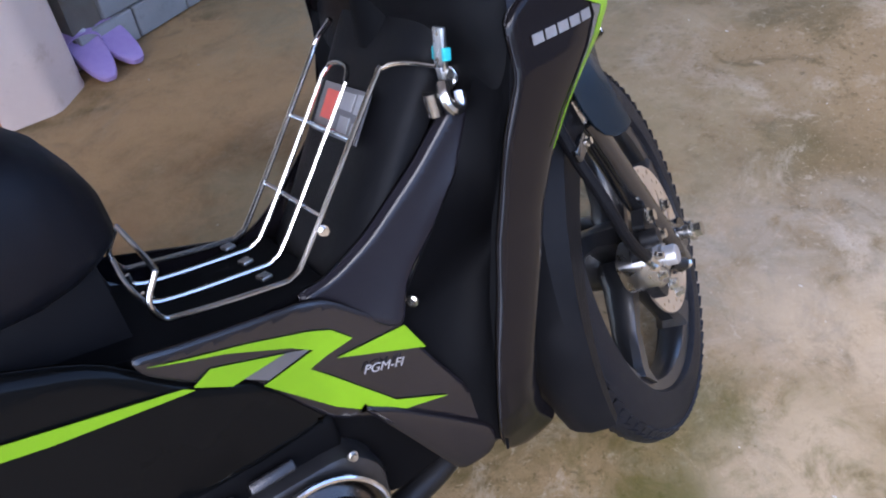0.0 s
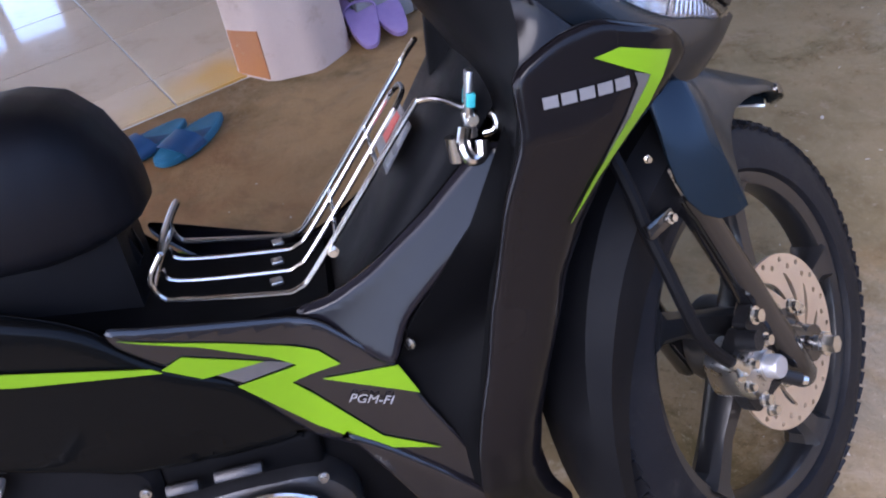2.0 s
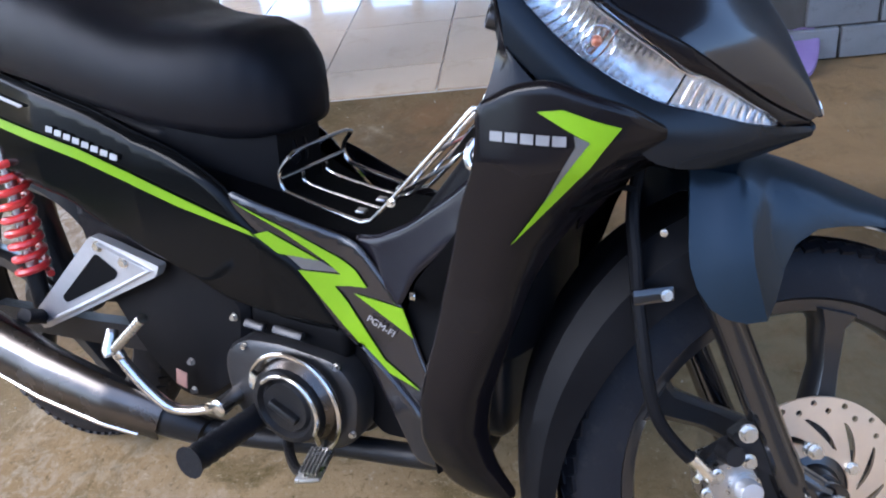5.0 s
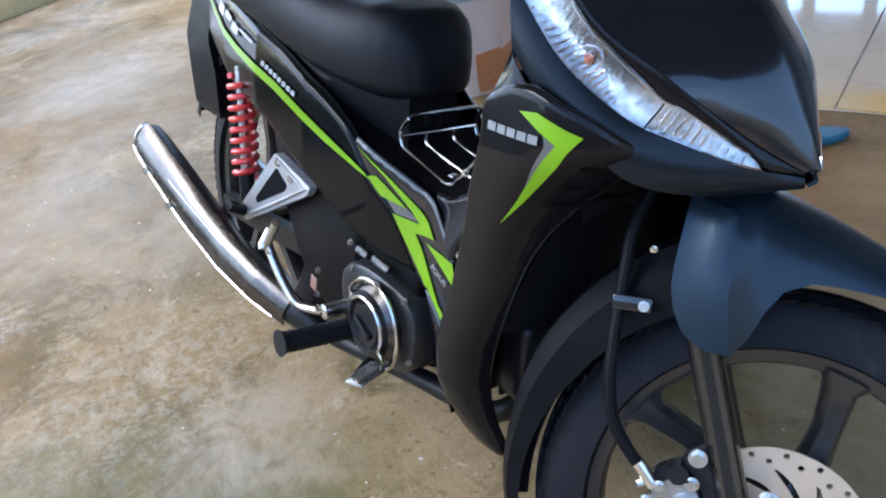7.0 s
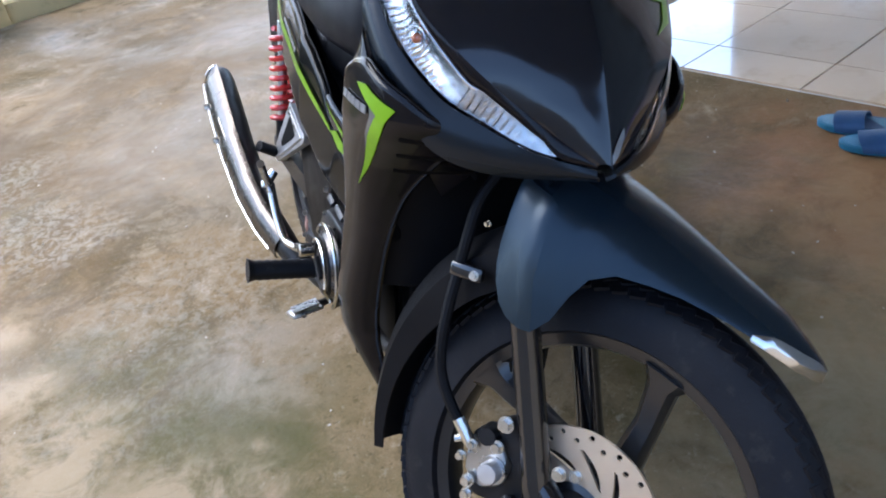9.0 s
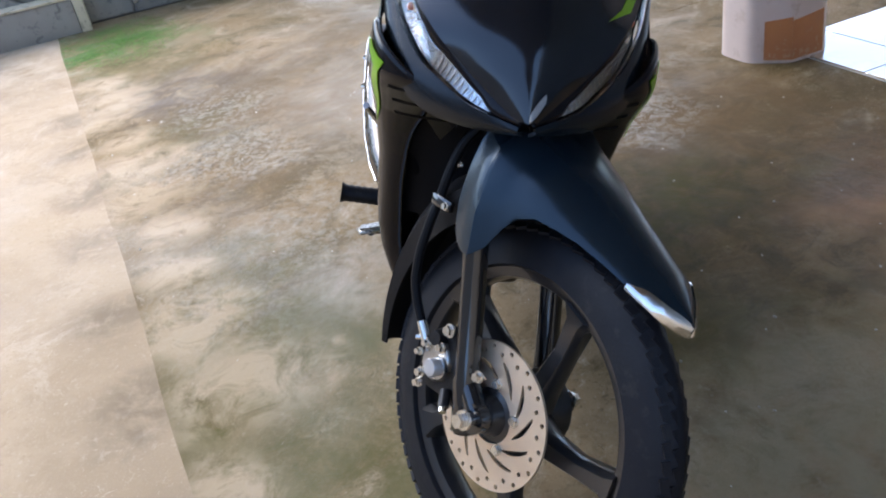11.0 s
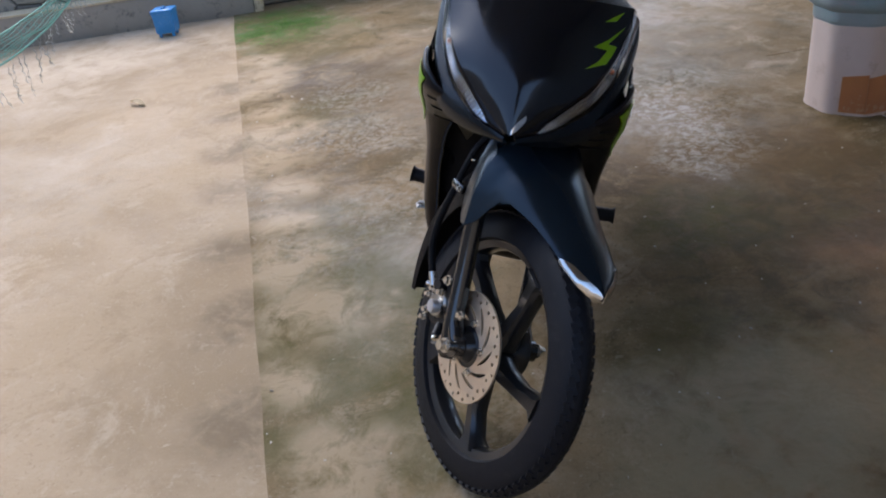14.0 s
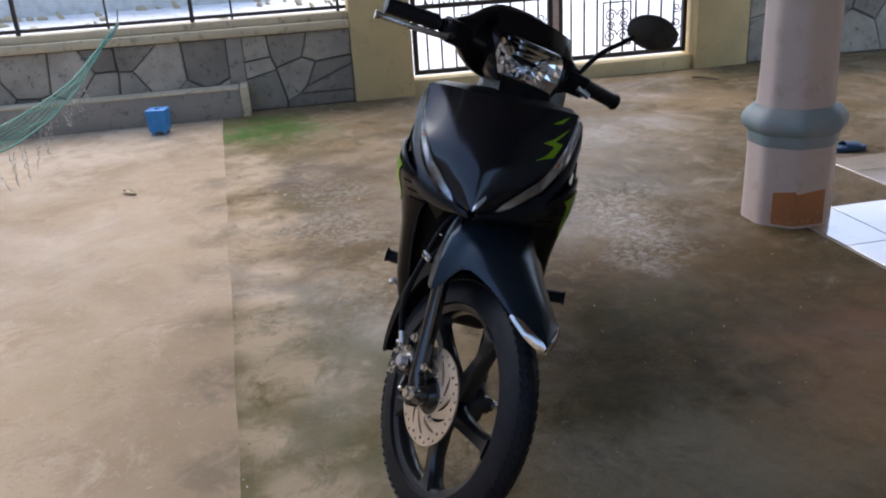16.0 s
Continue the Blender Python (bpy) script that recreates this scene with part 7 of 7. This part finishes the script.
def scatter():
    rnd = random.Random(9)
    bm = bmesh.new()
    for k in range(200):
        u, v = rnd.uniform(-1.5, 3.0), rnd.uniform(-0.9, 1.36)
        s = rnd.uniform(0.0010, 0.0032) * (1.6 if rnd.random() < 0.08 else 1)
        bmesh.ops.create_icosphere(bm, subdivisions=1, radius=1, matrix=YARD @ pose(u, v, s * 0.3, rnd.uniform(0, 90), 0, rnd.uniform(0, 180)) @ Matrix.Diagonal((s * rnd.uniform(1, 2.2), s, s * 0.5, 1)))
    tagged(part("grit", bm, "grit"), "pale grit and paint crumbs on the concrete", "grit", kind="stuff")
    bm = bmesh.new()
    for k in range(4200):
        a, r = rnd.uniform(0, 6.28), math.sqrt(rnd.random())
        u, v = -2.98 + 0.50 * r * r * math.cos(a), -0.70 + 0.33 * r * r * math.sin(a)
        h = rnd.uniform(0.001, 0.005)
        q = YARD @ Vector((u, v, 0))
        d = Vector((rnd.uniform(-1, 1), rnd.uniform(-1, 1), 0)).normalized() * rnd.uniform(0.003, 0.008)
        e = Vector((-d.y, d.x, 0)) * 0.5
        vs = [bm.verts.new(q - e), bm.verts.new(q + e), bm.verts.new(q + d + Vector((0, 0, h)))]
        bm.faces.new(vs)
    tagged(part("moss", bm, "moss", flat=True), "low green moss on the damp concrete", "moss", kind="stuff")


def leaf():
    q = grid(lambda s, t: Vector((0.055 * (s - 0.5) * 2, 0.018 * (2 * t - 1) * math.sin(math.pi * (0.06 + 0.88 * s)), 0.006 + 0.010 * (2 * t - 1) ** 2 + 0.006 * math.sin(5 * s))), 10, 4)
    tagged(part("dry_leaf", thicken(q, 0.0012), "leaf", m=pose(-1.065, -2.01, 0, 0, 0, 65)), "curled dry leaf on the drive", "leaf")
    tagged(part("stick", wire([(0, 0, 0.008), (0.10, 0.02, 0.010), (0.22, 0.0, 0.008)], [0.007] * 12 + [0.004], 6), "twig", m=pose(-3.95, 1.10, 0.002, 0, 0, 55)), "dark stick on the concrete", "stick")


slippers()
blue_box()
hammock()
leaf()
scatter()

# ---- repeated pieces of floor and walls ----
tiles()
blocks()
flagstones(stone_wall, -3.9, -0.960, 0.0, 0.538, 0.27, 3)
flagstones(stone_wall, -0.845, -0.058, 0.0, 0.538, 0.24, 8)
flagstones(dark_wall, 3.2, 5.2, 0.0, 1.1, 0.34, 8)
